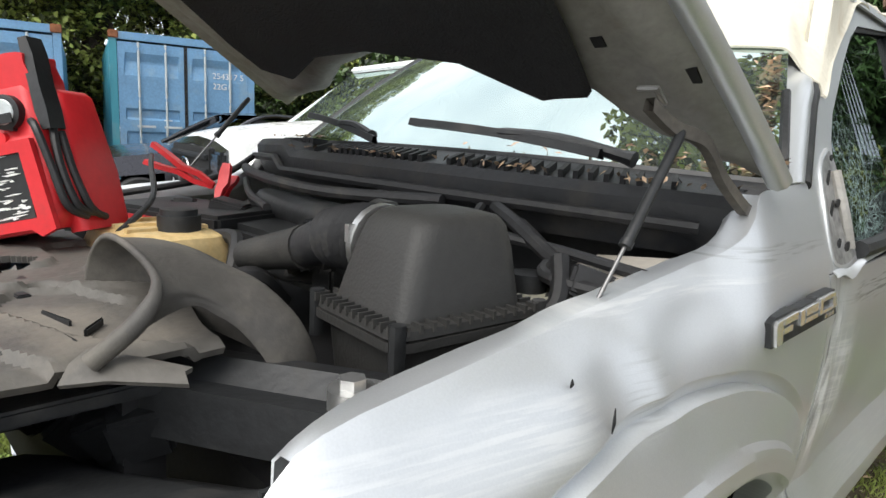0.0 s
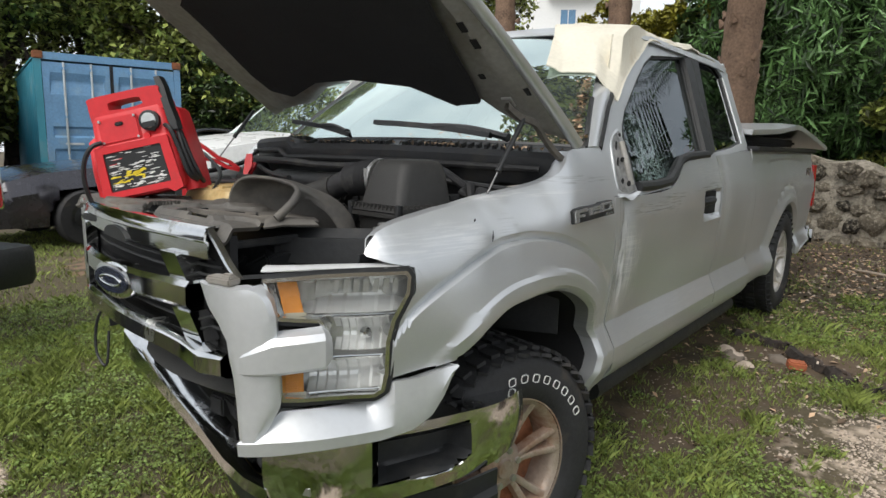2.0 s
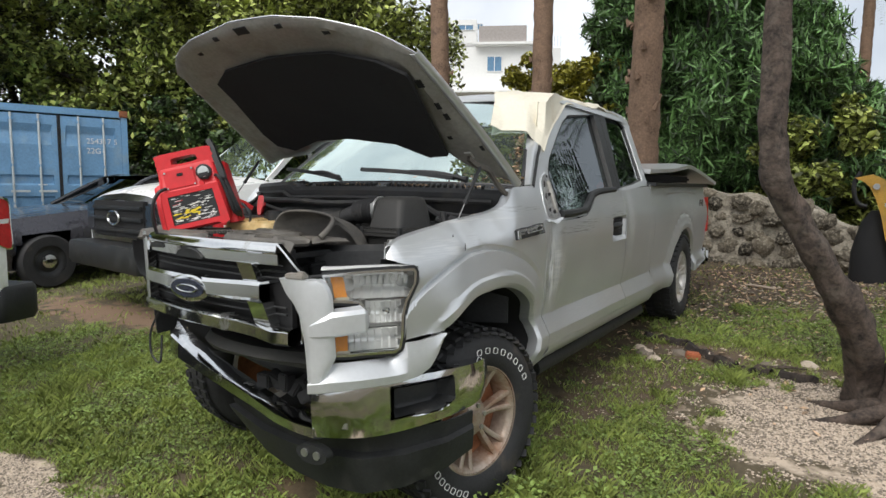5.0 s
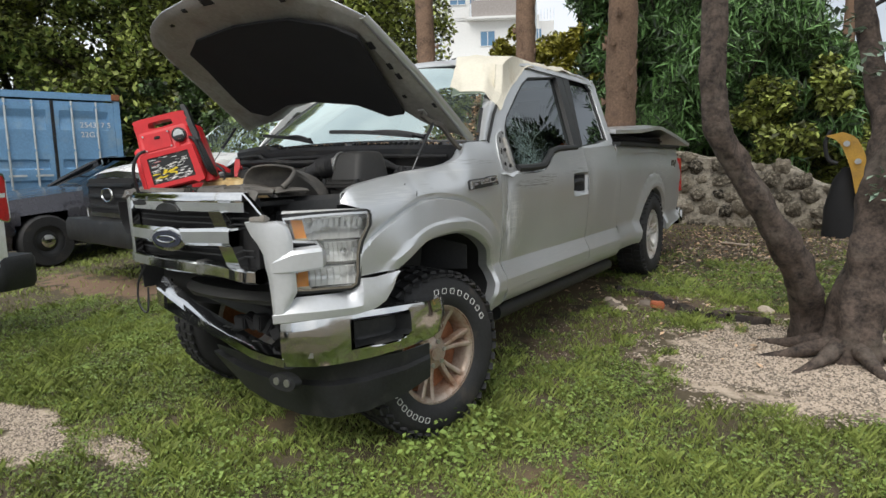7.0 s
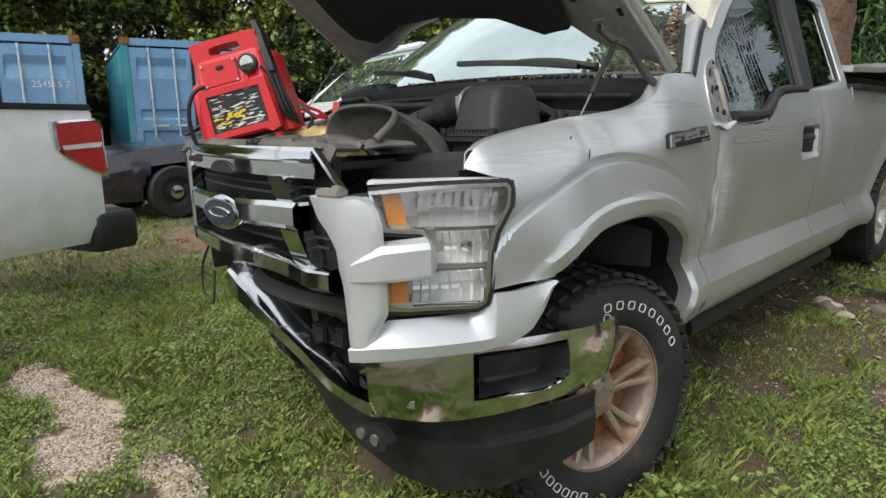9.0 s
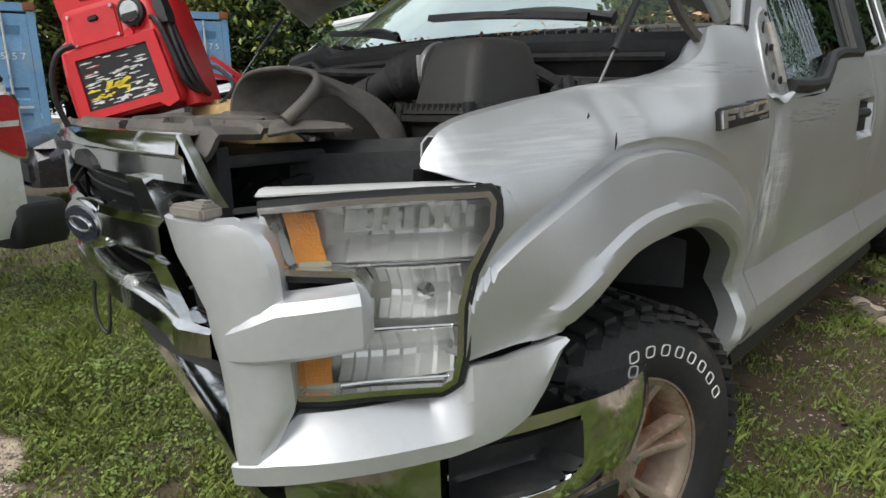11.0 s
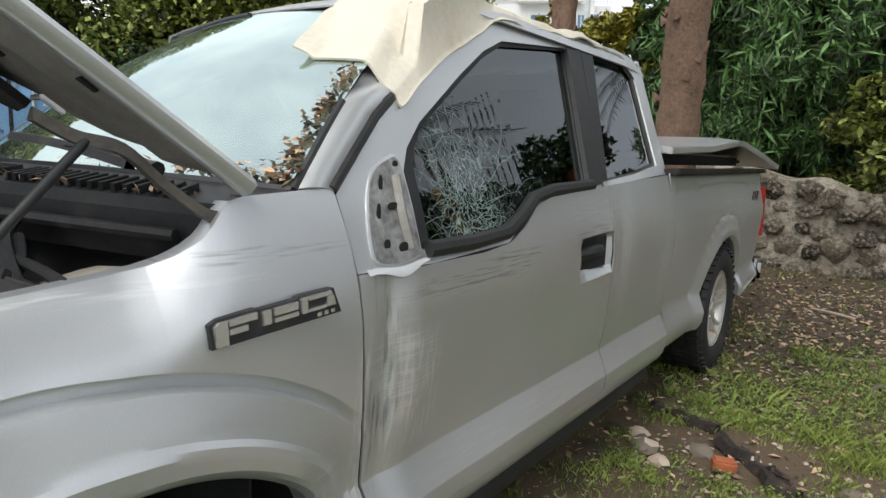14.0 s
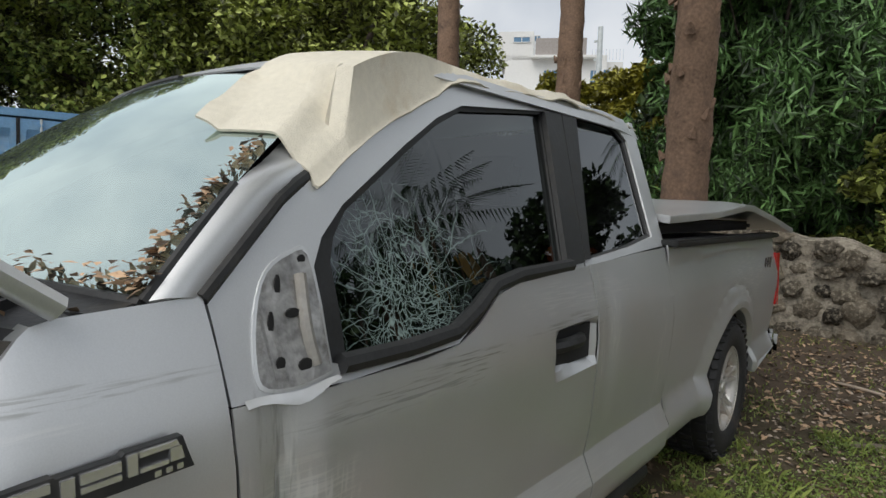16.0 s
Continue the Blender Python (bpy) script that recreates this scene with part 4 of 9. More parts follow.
def roof_z(x, y):
    s = (x - CX) / 0.63
    return 1.995 - 0.045 * s * s - 0.10 * max(0, (1.30 - y) / 0.36) ** 2 * 0.9 - 0.03 * max(0, (y - 2.5) / 0.4) ** 2


bm = bmesh.new()
rows = []
for k in range(29):
    v = k / 28
    row = []
    for j in range(25):
        s = 2 * j / 24 - 1
        y0 = 0.955 + 0.07 * s * s
        y = y0 + (2.84 - y0) * v
        w = lerp_table([(0.95, 0.605), (1.3, 0.63), (2.84, 0.615)], y)
        x = CX + w * s
        row.append((x, y, roof_z(x, y)))
    row = [(row[0][0] - 0.02, row[0][1], row[0][2] - 0.035)] + row + [(row[-1][0] + 0.02, row[-1][1], row[-1][2] - 0.035)]
    rows.append(row)
sheet(bm, rows)
thicken(bm, 0.006)
part("roof", bm, SILVER, truck, "silver cab roof")
# back wall of the cab
bm = bmesh.new()
rows = []
for v in range(9):
    z = 0.62 + (1.93 - 0.62) * v / 8
    y = 2.655 + 0.16 * sstep(1.35, 1.95, z)
    w = (lerp_table(SIDE, z) if z < 1.4 else gx(z)) - CX - 0.01
    rows.append([(CX + w * s, y + 0.02, z) for s in (-1, -0.5, 0, 0.5, 1)])
sheet(bm, rows)
thicken(bm, 0.03)
part("cab_back", bm, SILVER, truck)
for sd in (1, -1):
    bm = bmesh.new()
    rows = []
    for v in range(9):
        z = 1.41 + (1.97 - 1.41) * v / 8
        rows.append([((gx(z) - 0.004) if sd > 0 else mx(gx(z) - 0.004), y, z) for y in (2.655 + (2.79 - 2.655) * v / 8, 2.69 + (2.83 - 2.69) * v / 8)])
    sheet(bm, rows)
    thicken(bm, 0.02)
    part("rear_pillar", bm, SILVER, truck)
# interior
bm = bmesh.new()
box(bm, (CX, 1.65, 0.62), (1.72, 2.0, 0.04))
part("cab_floor", bm, BLACK_DEEP, truck)
bm = bmesh.new()
sheet(bm, [[(CX + 0.8 * s, y, z) for s in (-1, -0.5, 0, 0.5, 1)] for y, z in ((0.33, 1.395), (0.55, 1.375), (0.78, 1.33), (0.86, 1.27), (0.84, 1.1), (0.74, 0.75))])
thicken(bm, 0.02)
part("dashboard", bm, BLACK, truck, "dark dashboard")
for xs in (0.52, -0.34):
    bm = bmesh.new()
    box(bm, (xs, 1.55, 0.98), (0.50, 0.50, 0.16))
    box(bm, (xs, 1.84, 1.28), (0.48, 0.14, 0.58), rot(-14, 0, 0))
    box(bm, (xs, 1.93, 1.66), (0.26, 0.10, 0.18), rot(-10, 0, 0))
    part("seat", bm, SEAT, truck, "dark cloth seat", bev=0.04)
bm = bmesh.new()
box(bm, (CX, 2.5, 1.2), (1.4, 0.16, 0.6), rot(-10, 0, 0))
box(bm, (CX, 2.3, 0.95), (1.4, 0.45, 0.15))
part("rear_bench", bm, SEAT, truck, bev=0.03)
bm = bmesh.new()
tube(bm, [(0.52 + 0.19 * math.cos(a), 0.98 + 0.07 * math.sin(a), 1.30 + 0.18 * math.sin(a)) for a in (2 * math.pi * k / 28 for k in range(29))], 0.016, 8, caps=False)
tube(bm, [(0.52, 0.78, 1.22), (0.52, 0.98, 1.30)], 0.03, 8)
box(bm, (0.52, 0.97, 1.30), (0.36, 0.03, 0.05))
part("steering_wheel", bm, BLACK, truck)
bm = bmesh.new()
tube(bm, smooth_path([(0.82, 2.22, 1.36), (0.80, 2.1, 1.40), (0.80, 2.0, 1.35), (0.82, 1.93, 1.42)], 5), [0.03 + 0.02 * math.sin(k) for k in range(16)], 7)
part("orange_strap", bm, ORANGE, truck, "orange strap inside the cab")

# ---- cargo bed ----
BR = 0.50


def bed_x(y, z):
    x = lerp_table(SIDE, z) - 0.012 + arch_bulge(y, z, 3.72, 0.56, 0.47, 0.61) + 0.003 * noise.noise((y * 4, z * 4, 9))
    if z > 1.36:
        x += 0.012
    return x


for sd in (1, -1):
    c, r = (3.72, 0.56), 0.47
    poly = [(4.20, 0.60), (4.80, 0.66), (4.83, 0.95), (4.80, 1.30), (4.80, 1.425), (2.66, 1.425), (2.648, 1.1), (2.66, 0.56), (3.2, 0.56)]
    bm = bmesh.new()
    angs = sorted({math.atan2(z - c[1], y - c[0]) % (2 * math.pi) for y, z in poly} | {math.radians(6 + 173 * k / 80) for k in range(81)})
    rows = []
    for a in angs:
        if not math.radians(4.5) <= a <= math.radians(180.1):
            continue
        far = ray_polygon(c, a, poly)
        if far is None:
            continue
        row = []
        for k in range(24):
            q = r + (far - r) * k / 23
            y, z = c[0] + q * math.cos(a), c[1] + q * math.sin(a)
            row.append((bed_x(y, z) if sd > 0 else mx(bed_x(y, z)), y, z))
        p = row[0]
        rows.append([(p[0] - 0.05 * sd, p[1], p[2])] + row)
    sheet(bm, rows)
    thicken(bm, 0.006)
    part("bed_side", bm, SILVER, truck, "silver bed side with scraped flare" if sd > 0 else "", angle=30)
    bm = bmesh.new()
    prism(bm, [((x if sd > 0 else mx(x)), y, z) for x, y, z in ((0.99, 4.775, 1.31), (1.0, 4.83, 1.31), (1.005, 4.86, 0.95), (1.0, 4.80, 0.95))], (-0.10 * sd, 0.0, 0))
    part("tail_light", bm, RED_LAMP, truck, "red tail light", bev=0.008)
    bm = bmesh.new()
    box(bm, ((0.94 if sd > 0 else mx(0.94)), 3.73, 1.43), (0.11, 2.14, 0.03))
    part("bed_rail", bm, BLACK, truck, "black bed rail cap", bev=0.008)
bm = bmesh.new()
box(bm, (CX, 3.73, 0.86), (1.66, 2.1, 0.04))
box(bm, (CX, 2.69, 1.13), (1.66, 0.03, 0.55))
part("bed_floor", bm, BLACK, truck)
bm = bmesh.new()
box(bm, (CX, 4.81, 1.13), (1.62, 0.06, 0.58))
part("tailgate", bm, SILVER, truck, bev=0.015)
bm = bmesh.new()
box(bm, (CX, 4.92, 0.68), (1.86, 0.2, 0.18))
part("rear_bumper", bm, CHROME, truck, bev=0.03)
# two slanting marks left of a decal near the tail
bm = bmesh.new()
for k in range(3):
    prism(bm, [(bed_x(4.5, 1.25) + 0.006, 4.42 + 0.07 * k, 1.22), (bed_x(4.5, 1.25) + 0.006, 4.46 + 0.07 * k, 1.22), (bed_x(4.5, 1.25) + 0.006, 4.49 + 0.07 * k, 1.29), (bed_x(4.5, 1.25) + 0.006, 4.45 + 0.07 * k, 1.29)], (-0.004, 0, 0))
part("decal", bm, GREY_PAINT, truck, "dark grey decal bars", smooth=False)


# ---- hood ----
HA = math.radians(36)


def hood_p(x, s, off=0.0):
    return Vector((x, 0.28 - s * math.cos(HA) + off * math.sin(HA), 1.43 + s * math.sin(HA) + off * math.cos(HA)))


S0 = [(0, 0.0), (0.10, 0.07), (0.17, 0.10), (0.24, 0.12), (0.36, 0.23), (0.5, 0.285), (0.62, 0.295), (0.76, 0.275), (0.86, 0.20), (0.90, 0.09), (1.0, -0.02)]
S1 = [(0, 0.86), (0.06, 0.955), (0.14, 1.01), (0.23, 1.05), (0.46, 1.093), (0.65, 1.085), (0.8, 1.04), (0.92, 0.93), (1.0, 0.80)]


def hood_xs(u, s):
    l, r = 0.957 - 0.06 * s - 0.09 * s * s, -0.735 + 0.22 * s
    return r + (l - r) * u


def hood_lift(u, s):
    """The far hinge is sprung: that rear corner stands proud."""
    return -0.028 + 0.14 * (1 - u) ** 1.3 * (1 - min(max(s, 0), 1))


def hood_grid(off, inset=0.0, crown=0.05, nu=44, ns=26, us=None, sfun=None):
    rows = []
    for i in range(nu + 1):
        u = i / nu
        if us:
            u = us[0] + (us[1] - us[0]) * u
        a, b = lerp_table(S0, u) + inset, lerp_table(S1, u) - inset
        if sfun:
            a, b = sfun(u, a, b)
        row = []
        for k in range(ns + 1):
            s = a + (b - a) * k / ns
            w = 1 - (2 * u - 1) ** 2
            o = off + crown * w * (0.4 + 0.6 * min(1, s)) - 0.06 * sstep(0.80, 1.10, s) ** 2 + hood_lift(u, s)
            row.append(hood_p(hood_xs(u, s), s, o))
        rows.append(row)
    return rows


bm = bmesh.new()
sheet(bm, hood_grid(0.03))
thicken(bm, 0.004)
hood_part = part("hood", bm, SILVER, truck, "raised silver hood with dark felt lining")
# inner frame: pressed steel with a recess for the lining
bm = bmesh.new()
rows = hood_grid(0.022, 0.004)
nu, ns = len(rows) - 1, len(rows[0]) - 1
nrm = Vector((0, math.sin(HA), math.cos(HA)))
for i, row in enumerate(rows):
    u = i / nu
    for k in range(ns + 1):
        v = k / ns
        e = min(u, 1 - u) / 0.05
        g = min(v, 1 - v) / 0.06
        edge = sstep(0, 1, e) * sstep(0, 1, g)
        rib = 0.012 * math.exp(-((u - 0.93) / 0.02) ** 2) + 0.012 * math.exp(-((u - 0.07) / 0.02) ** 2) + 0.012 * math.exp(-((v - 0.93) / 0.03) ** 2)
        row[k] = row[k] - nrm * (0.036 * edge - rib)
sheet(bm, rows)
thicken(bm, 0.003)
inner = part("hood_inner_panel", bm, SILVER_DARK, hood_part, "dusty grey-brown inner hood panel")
inner_rows = rows
bm = bmesh.new()
rows = []
for i in range(41):
    f = i / 40
    row = []
    for k in range(25):
        top = lerp_table([(0, 0.80), (0.1, 0.86), (0.4, 0.895), (0.75, 0.885), (0.92, 0.83), (1, 0.76)], f)
        low = lerp_table([(0, 0.30), (0.08, 0.245), (0.3, 0.335), (0.5, 0.35), (0.75, 0.32), (0.9, 0.235), (1, 0.26)], f)
        q = low + (top - low) * k / 24
        xl, xr = lerp_table([(0.2, -0.34), (0.4, -0.36), (0.65, -0.30), (0.9, -0.27)], q), lerp_table([(0.2, 0.73), (0.4, 0.762), (0.6, 0.785), (0.75, 0.81), (0.9, 0.74)], q)
        x = xl + (xr - xl) * f
        l, r = hood_xs(1, q), hood_xs(0, q)
        u = (x - r) / (l - r)
        w = 1 - (2 * u - 1) ** 2
        sag = 0.004 * noise.noise((x * 6, q * 6, 2.0)) - 0.006 * sstep(0.08, 0.0, min(f, 1 - f))
        row.append(hood_p(x, q, -0.030 + sag + 0.05 * w * (0.4 + 0.6 * min(1, q)) - 0.06 * sstep(0.80, 1.10, q) ** 2 + hood_lift(u, q)))
    rows.append(row)
sheet(bm, rows)
thicken(bm, 0.014)
part("hood_lining", bm, FELT, hood_part, "black felt hood lining")
# slots and holes in the inner panel
for u, v, w, l in ((0.985, 0.30, 0.02, 0.03), (0.955, 0.53, 0.022, 0.035), (0.955, 0.62, 0.022, 0.035), (0.955, 0.75, 0.03, 0.04), (0.03, 0.75, 0.03, 0.03), (0.5, 0.955, 0.07, 0.035), (0.36, 0.955, 0.03, 0.02), (0.66, 0.955, 0.03, 0.02), (0.22, 0.93, 0.03, 0.02), (0.80, 0.93, 0.03, 0.02), (0.92, 0.30, 0.02, 0.02)):
    p = inner_rows[round(u * nu)][round(v * ns)] - nrm * 0.003
    bm = bmesh.new()
    box(bm, p, (w, l, 0.004), rot(-36, 0, 0))
    part("panel_hole", bm, BLACK_DEEP, inner, smooth=False)
# the skin folds down over the inner panel along the near edge
bm = bmesh.new()
rows = []
for k in range(31):
    q = -0.015 + 0.83 * k / 30
    x, o = hood_xs(1, q), hood_lift(1, q)
    rows.append([hood_p(x - 0.012, q, o + 0.006), hood_p(x + 0.004, q, o + 0.002), hood_p(x + 0.018, q, o + 0.010), hood_p(x + 0.022, q, o + 0.026), hood_p(x + 0.008, q, o + 0.038)])
sheet(bm, rows)
thicken(bm, 0.003)
part("hood_edge", bm, SILVER, hood_part, "silver folded hood edge", angle=60)
# latch striker bracket on the hood by the strut
bm = bmesh.new()
box(bm, hood_p(0.858, 0.29, -0.068), (0.036, 0.008, 0.008), rot(-36, 0, 0))
box(bm, hood_p(0.872, 0.272, -0.068), (0.008, 0.036, 0.008), rot(-36, 0, 0))
part("hood_bracket", bm, STEEL, hood_part, bev=0.002)
for sd in (1, -1):
    if sd > 0:
        lo, mid, hi = Vector((0.900, -0.185, 1.215)), Vector((0.904, -0.09, 1.337)), Vector((0.893, 0.054, 1.487))
    else:
        lo, mid, hi = Vector((-0.58, -0.09, 1.30)), Vector((-0.59, 0.03, 1.43)), Vector((-0.595, 0.135, 1.545))
    bm = bmesh.new()
    tube(bm, [mid - (hi - mid) * 0.03, mid, hi - (hi - mid) * 0.06, hi], [0.0078, 0.0078, 0.0078, 0.006], 12)
    st = part("hood_strut", bm, BLACK, truck, "black gas strut with bright rod")
    bm = bmesh.new()
    tube(bm, [lo, mid], 0.003, 8)
    tube(bm, [lo - Vector((0, 0, 0.012)), lo + Vector((0, 0, 0.014))], 0.011, 8)
    part("strut_rod", bm, DARK_STEEL, st, "bright steel strut rod")
    bm = bmesh.new()
    tube(bm, [mid - (mid - lo) * 0.06, mid + (mid - lo) * 0.01], 0.0095, 10)
    part("strut_collar", bm, BLACK, st)
    # hinge arm
    if sd < 0:
        continue
    x = 0.93
    bm = bmesh.new()
    pts = smooth_path([(x + 0.005, 0.245, 1.365), (x + 0.005, 0.215, 1.375), (x - 0.01, 0.16, 1.42), (x - 0.02, 0.10, 1.475), (x - 0.040, 0.04, 1.492), (x - 0.055, -0.01, 1.522)], 5)
    sheet(bm, [[p + Vector((0.003, 0, 0.010)), p + Vector((-0.012, 0.003, 0.008)), p + Vector((-0.012, -0.003, -0.009)), p + Vector((0.003, 0, -0.010))] for p in pts], closed=True)
    part("hood_hinge", bm, GRIMY, truck, "grimy brown-grey hinge arm", bev=0.003)

# ---- cowl, firewall, wipers ----
def cowl_front(x):
    s = (x - CX) / 0.85
    return 0.055 + 0.19 * s * s, 1.372 + 0.02 * (1 - s * s) + (0.03 if x < -0.3 else 0)


bm = bmesh.new()
rows = []
for k in range(35):
    x = -0.70 + 1.62 * k / 34
    s = (x - CX) / 0.835
    yf, zf = cowl_front(x)
    yb, zb = 0.30 + 0.13 * s * s, 1.432 - 0.02 * s * s
    rows.append([(x, yf + 0.03, zf - 0.10), (x, yf + 0.004, zf - 0.05), (x, yf, zf - 0.008), (x, yf + 0.02, zf + 0.012), (x, yf + 0.06, zf + 0.004), (x, yb - 0.07, zb - 0.02), (x, yb - 0.02, zb - 0.006), (x, yb + 0.01, zb - 0.012)])
sheet(bm, rows)
thicken(bm, 0.004)
cowl = part("cowl_panel", bm, COWL, truck, "dusty black plastic cowl under the windshield", angle=35)
slat_me = None
for k in range(46):
    x = -0.58 + 1.36 * k / 45
    if 0.21 < x < 0.27 or -0.25 < x < -0.2:
        continue
    s = (x - CX) / 0.835
    yf, zf = cowl_front(x)
    yb, zb = 0.30 + 0.13 * s * s, 1.432 - 0.02 * s * s
    y0, y1 = yf + 0.075, yb - 0.075
    if slat_me is None:
        bm = bmesh.new()
        box(bm, (0, 0, 0), (0.010, 1.0, 0.016))
        slat_me = part("cowl_slat", bm, BLACK_DEEP, cowl, smooth=False)
        first = slat_me
        ob = first
    else:
        ob = new("cowl_slat", first.data)
        ob.parent = cowl
    ob.matrix_local = Matrix.Translation((x, (y0 + y1) / 2, (zf + zb) / 2 + 0.001)) @ rot(math.degrees(math.atan2(zb - zf - 0.02, y1 - y0)) * 0.6, 0, 24) @ Matrix.Diagonal((1, max(0.04, y1 - y0), 1, 1))
bm = bmesh.new()
rows = []
for k in range(20):
    x = -0.72 + 1.62 * k / 19
    yf, zf = cowl_front(x)
    rows.append([(x, yf + 0.03, zf - 0.05), (x, yf + 0.09, zf - 0.12), (x, yf + 0.11, zf - 0.25), (x, yf + 0.10, 0.75)])
sheet(bm, rows)
thicken(bm, 0.01)
part("firewall", bm, BLACK, truck, "grimy dark firewall")
# weather strip along the cowl front
bm = bmesh.new()
tube(bm, [(x, cowl_front(x)[0] - 0.012, cowl_front(x)[1] - 0.045) for x in [-0.68 + 1.55 * k / 24 for k in range(25)]], 0.012, 7)
part("weather_strip", bm, RUBBER, truck)
for piv, tip, mid in (((0.70, 0.27, 1.435), (0.10, 0.275, 1.487), (0.36, 0.25, 1.475)), ((-0.10, 0.25, 1.45), (-0.52, 0.36, 1.50), (-0.33, 0.30, 1.48))):
    bm = bmesh.new()
    tube(bm, smooth_path([piv, (Vector(piv) + Vector(mid)) / 2 + Vector((0, 0, 0.012)), mid], 5), [0.017] + [0.013] * 9 + [0.009], 8)
    w = part("wiper_arm", bm, BLACK, truck, "black wiper arm")
    bm = bmesh.new()
    d = (Vector(tip) - Vector(piv)).normalized()
    a, b = Vector(mid) + d * 0.30, Vector(mid) - d * 0.28
    pts = [a + (b - a) * t + Vector((0, 0, -0.012 + 0.008 * math.sin(math.pi * t))) for t in (0, 0.2, 0.4, 0.5, 0.6, 0.8, 1)]
    sheet(bm, [[p + Vector((0, 0.012, -0.008)), p + Vector((0, -0.012, -0.004)), p + Vector((0, -0.006, 0.014)), p + Vector((0, 0.004, 0.014))] for p in pts], closed=True)
    part("wiper_blade", bm, BLACK, w, bev=0.002)

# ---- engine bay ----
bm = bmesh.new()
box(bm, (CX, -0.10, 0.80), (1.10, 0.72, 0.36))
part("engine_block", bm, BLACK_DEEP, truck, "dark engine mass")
for sd in (1, -1):
    bm = bmesh.new()
    sheet(bm, [[((x if sd > 0 else mx(x)), y, z) for y in (-0.60, -0.3, 0.0, 0.2)] for x, z in ((0.855, 1.14), (0.845, 1.05), (0.80, 0.98), (0.72, 0.95), (0.68, 0.7))])
    thicken(bm, 0.006)
    part("inner_wing", bm, BLACK, truck)
# suspension tower
bm = bmesh.new()
loft(bm, [[(0.72 + r * math.cos(a), 0.05 + r * math.sin(a), z) for a in (2 * math.pi * k / 20 for k in range(20))] for r, z in ((0.19, 1.0), (0.17, 1.14), (0.13, 1.17), (0.05, 1.175))])
part("strut_tower", bm, BEIGE_INNER, truck, "dusty beige suspension tower")
bm = bmesh.new()
sheet(bm, [[(0.865, y, z), (0.72, y + 0.02, z - 0.02), (0.66, y + 0.03, z - 0.06)] for y, z in ((-0.02, 1.255), (0.04, 1.272), (0.09, 1.282), (0.12, 1.285))])
thicken(bm, 0.004)
part("apron_panel", bm, BEIGE_INNER, truck, "cream metal apron with rust stains")


def rrect(cx, cy, z, hx, hy, r, n=4, sk=(0, 0)):
    out = []
    for qx, qy, a0 in ((1, 1, 0), (-1, 1, 90), (-1, -1, 180), (1, -1, 270)):
        for k in range(n + 1):
            a = math.radians(a0 + 90 * k / n)
            out.append(Vector((cx + sk[0] + qx * (hx - r) + r * math.cos(a), cy + sk[1] + qy * (hy - r) + r * math.sin(a), z)))
    return out


# air filter box: ribbed tray and tall cover


air_m = pose(0.686, -0.247, 0.010, 0, 0, -5) @ Matrix.Diagonal((0.87, 1.07, 1, 1))


def place(bm, m):
    bmesh.ops.transform(bm, matrix=m, verts=bm.verts)


bm = bmesh.new()
loft(bm, [rrect(0, 0, 1.06, 0.10, 0.10, 0.03), rrect(0, 0, 1.19, 0.110, 0.110, 0.03), rrect(0, 0, 1.191, 0.124, 0.124, 0.03), rrect(0, 0, 1.203, 0.124, 0.124, 0.03)])
place(bm, air_m)
tray = part("air_box_tray", bm, AIRBOX, truck, "ribbed grey-black air filter tray")
bm = bmesh.new()
loft(bm, [rrect(0, 0, 1.206, 0.122, 0.122, 0.03), rrect(0, 0, 1.217, 0.120, 0.120, 0.03), rrect(-0.003, 0.002, 1.220, 0.102, 0.102, 0.025), rrect(-0.006, 0.006, 1.250, 0.099, 0.097, 0.028), rrect(-0.012, 0.014, 1.300, 0.092, 0.088, 0.03), rrect(-0.016, 0.020, 1.332, 0.085, 0.079, 0.032), rrect(-0.018, 0.022, 1.344, 0.076, 0.070, 0.034), rrect(-0.019, 0.022, 1.349, 0.058, 0.052, 0.03)])
place(bm, air_m)
cover = part("air_box_cover", bm, AIRBOX, truck, "scuffed dark grey air filter cover", angle=60)
bm = bmesh.new()
box(bm, (0, 0, 0), (0.0045, 0.022, 0.012))
rib = part("tray_rib", bm, AIRBOX, cover, smooth=False)
rib_me, first_rib = rib.data, rib
ribs = []
for k in range(12):
    t = -0.105 + 0.21 * k / 11
    ribs += [((t, -0.113, 1.219), 0), ((t, 0.113, 1.219), 0), ((-0.113, t, 1.219), 90), ((0.113, t, 1.219), 90)]
for k, (p, a) in enumerate(ribs):
    ob = first_rib if k == 0 else new("tray_rib", rib_me)
    ob.parent = cover
    ob.matrix_local = air_m @ Matrix.Translation(p) @ rot(0, 0, a)
for p in ((0.116, -0.116), (-0.116, -0.116), (0.116, 0.116), (-0.09, 0.116)):
    bm = bmesh.new()
    tube(bm, [(p[0], p[1], 1.16), (p[0], p[1], 1.228)], 0.011, 8)
    place(bm, air_m)
    part("clip", bm, BLACK, cover)
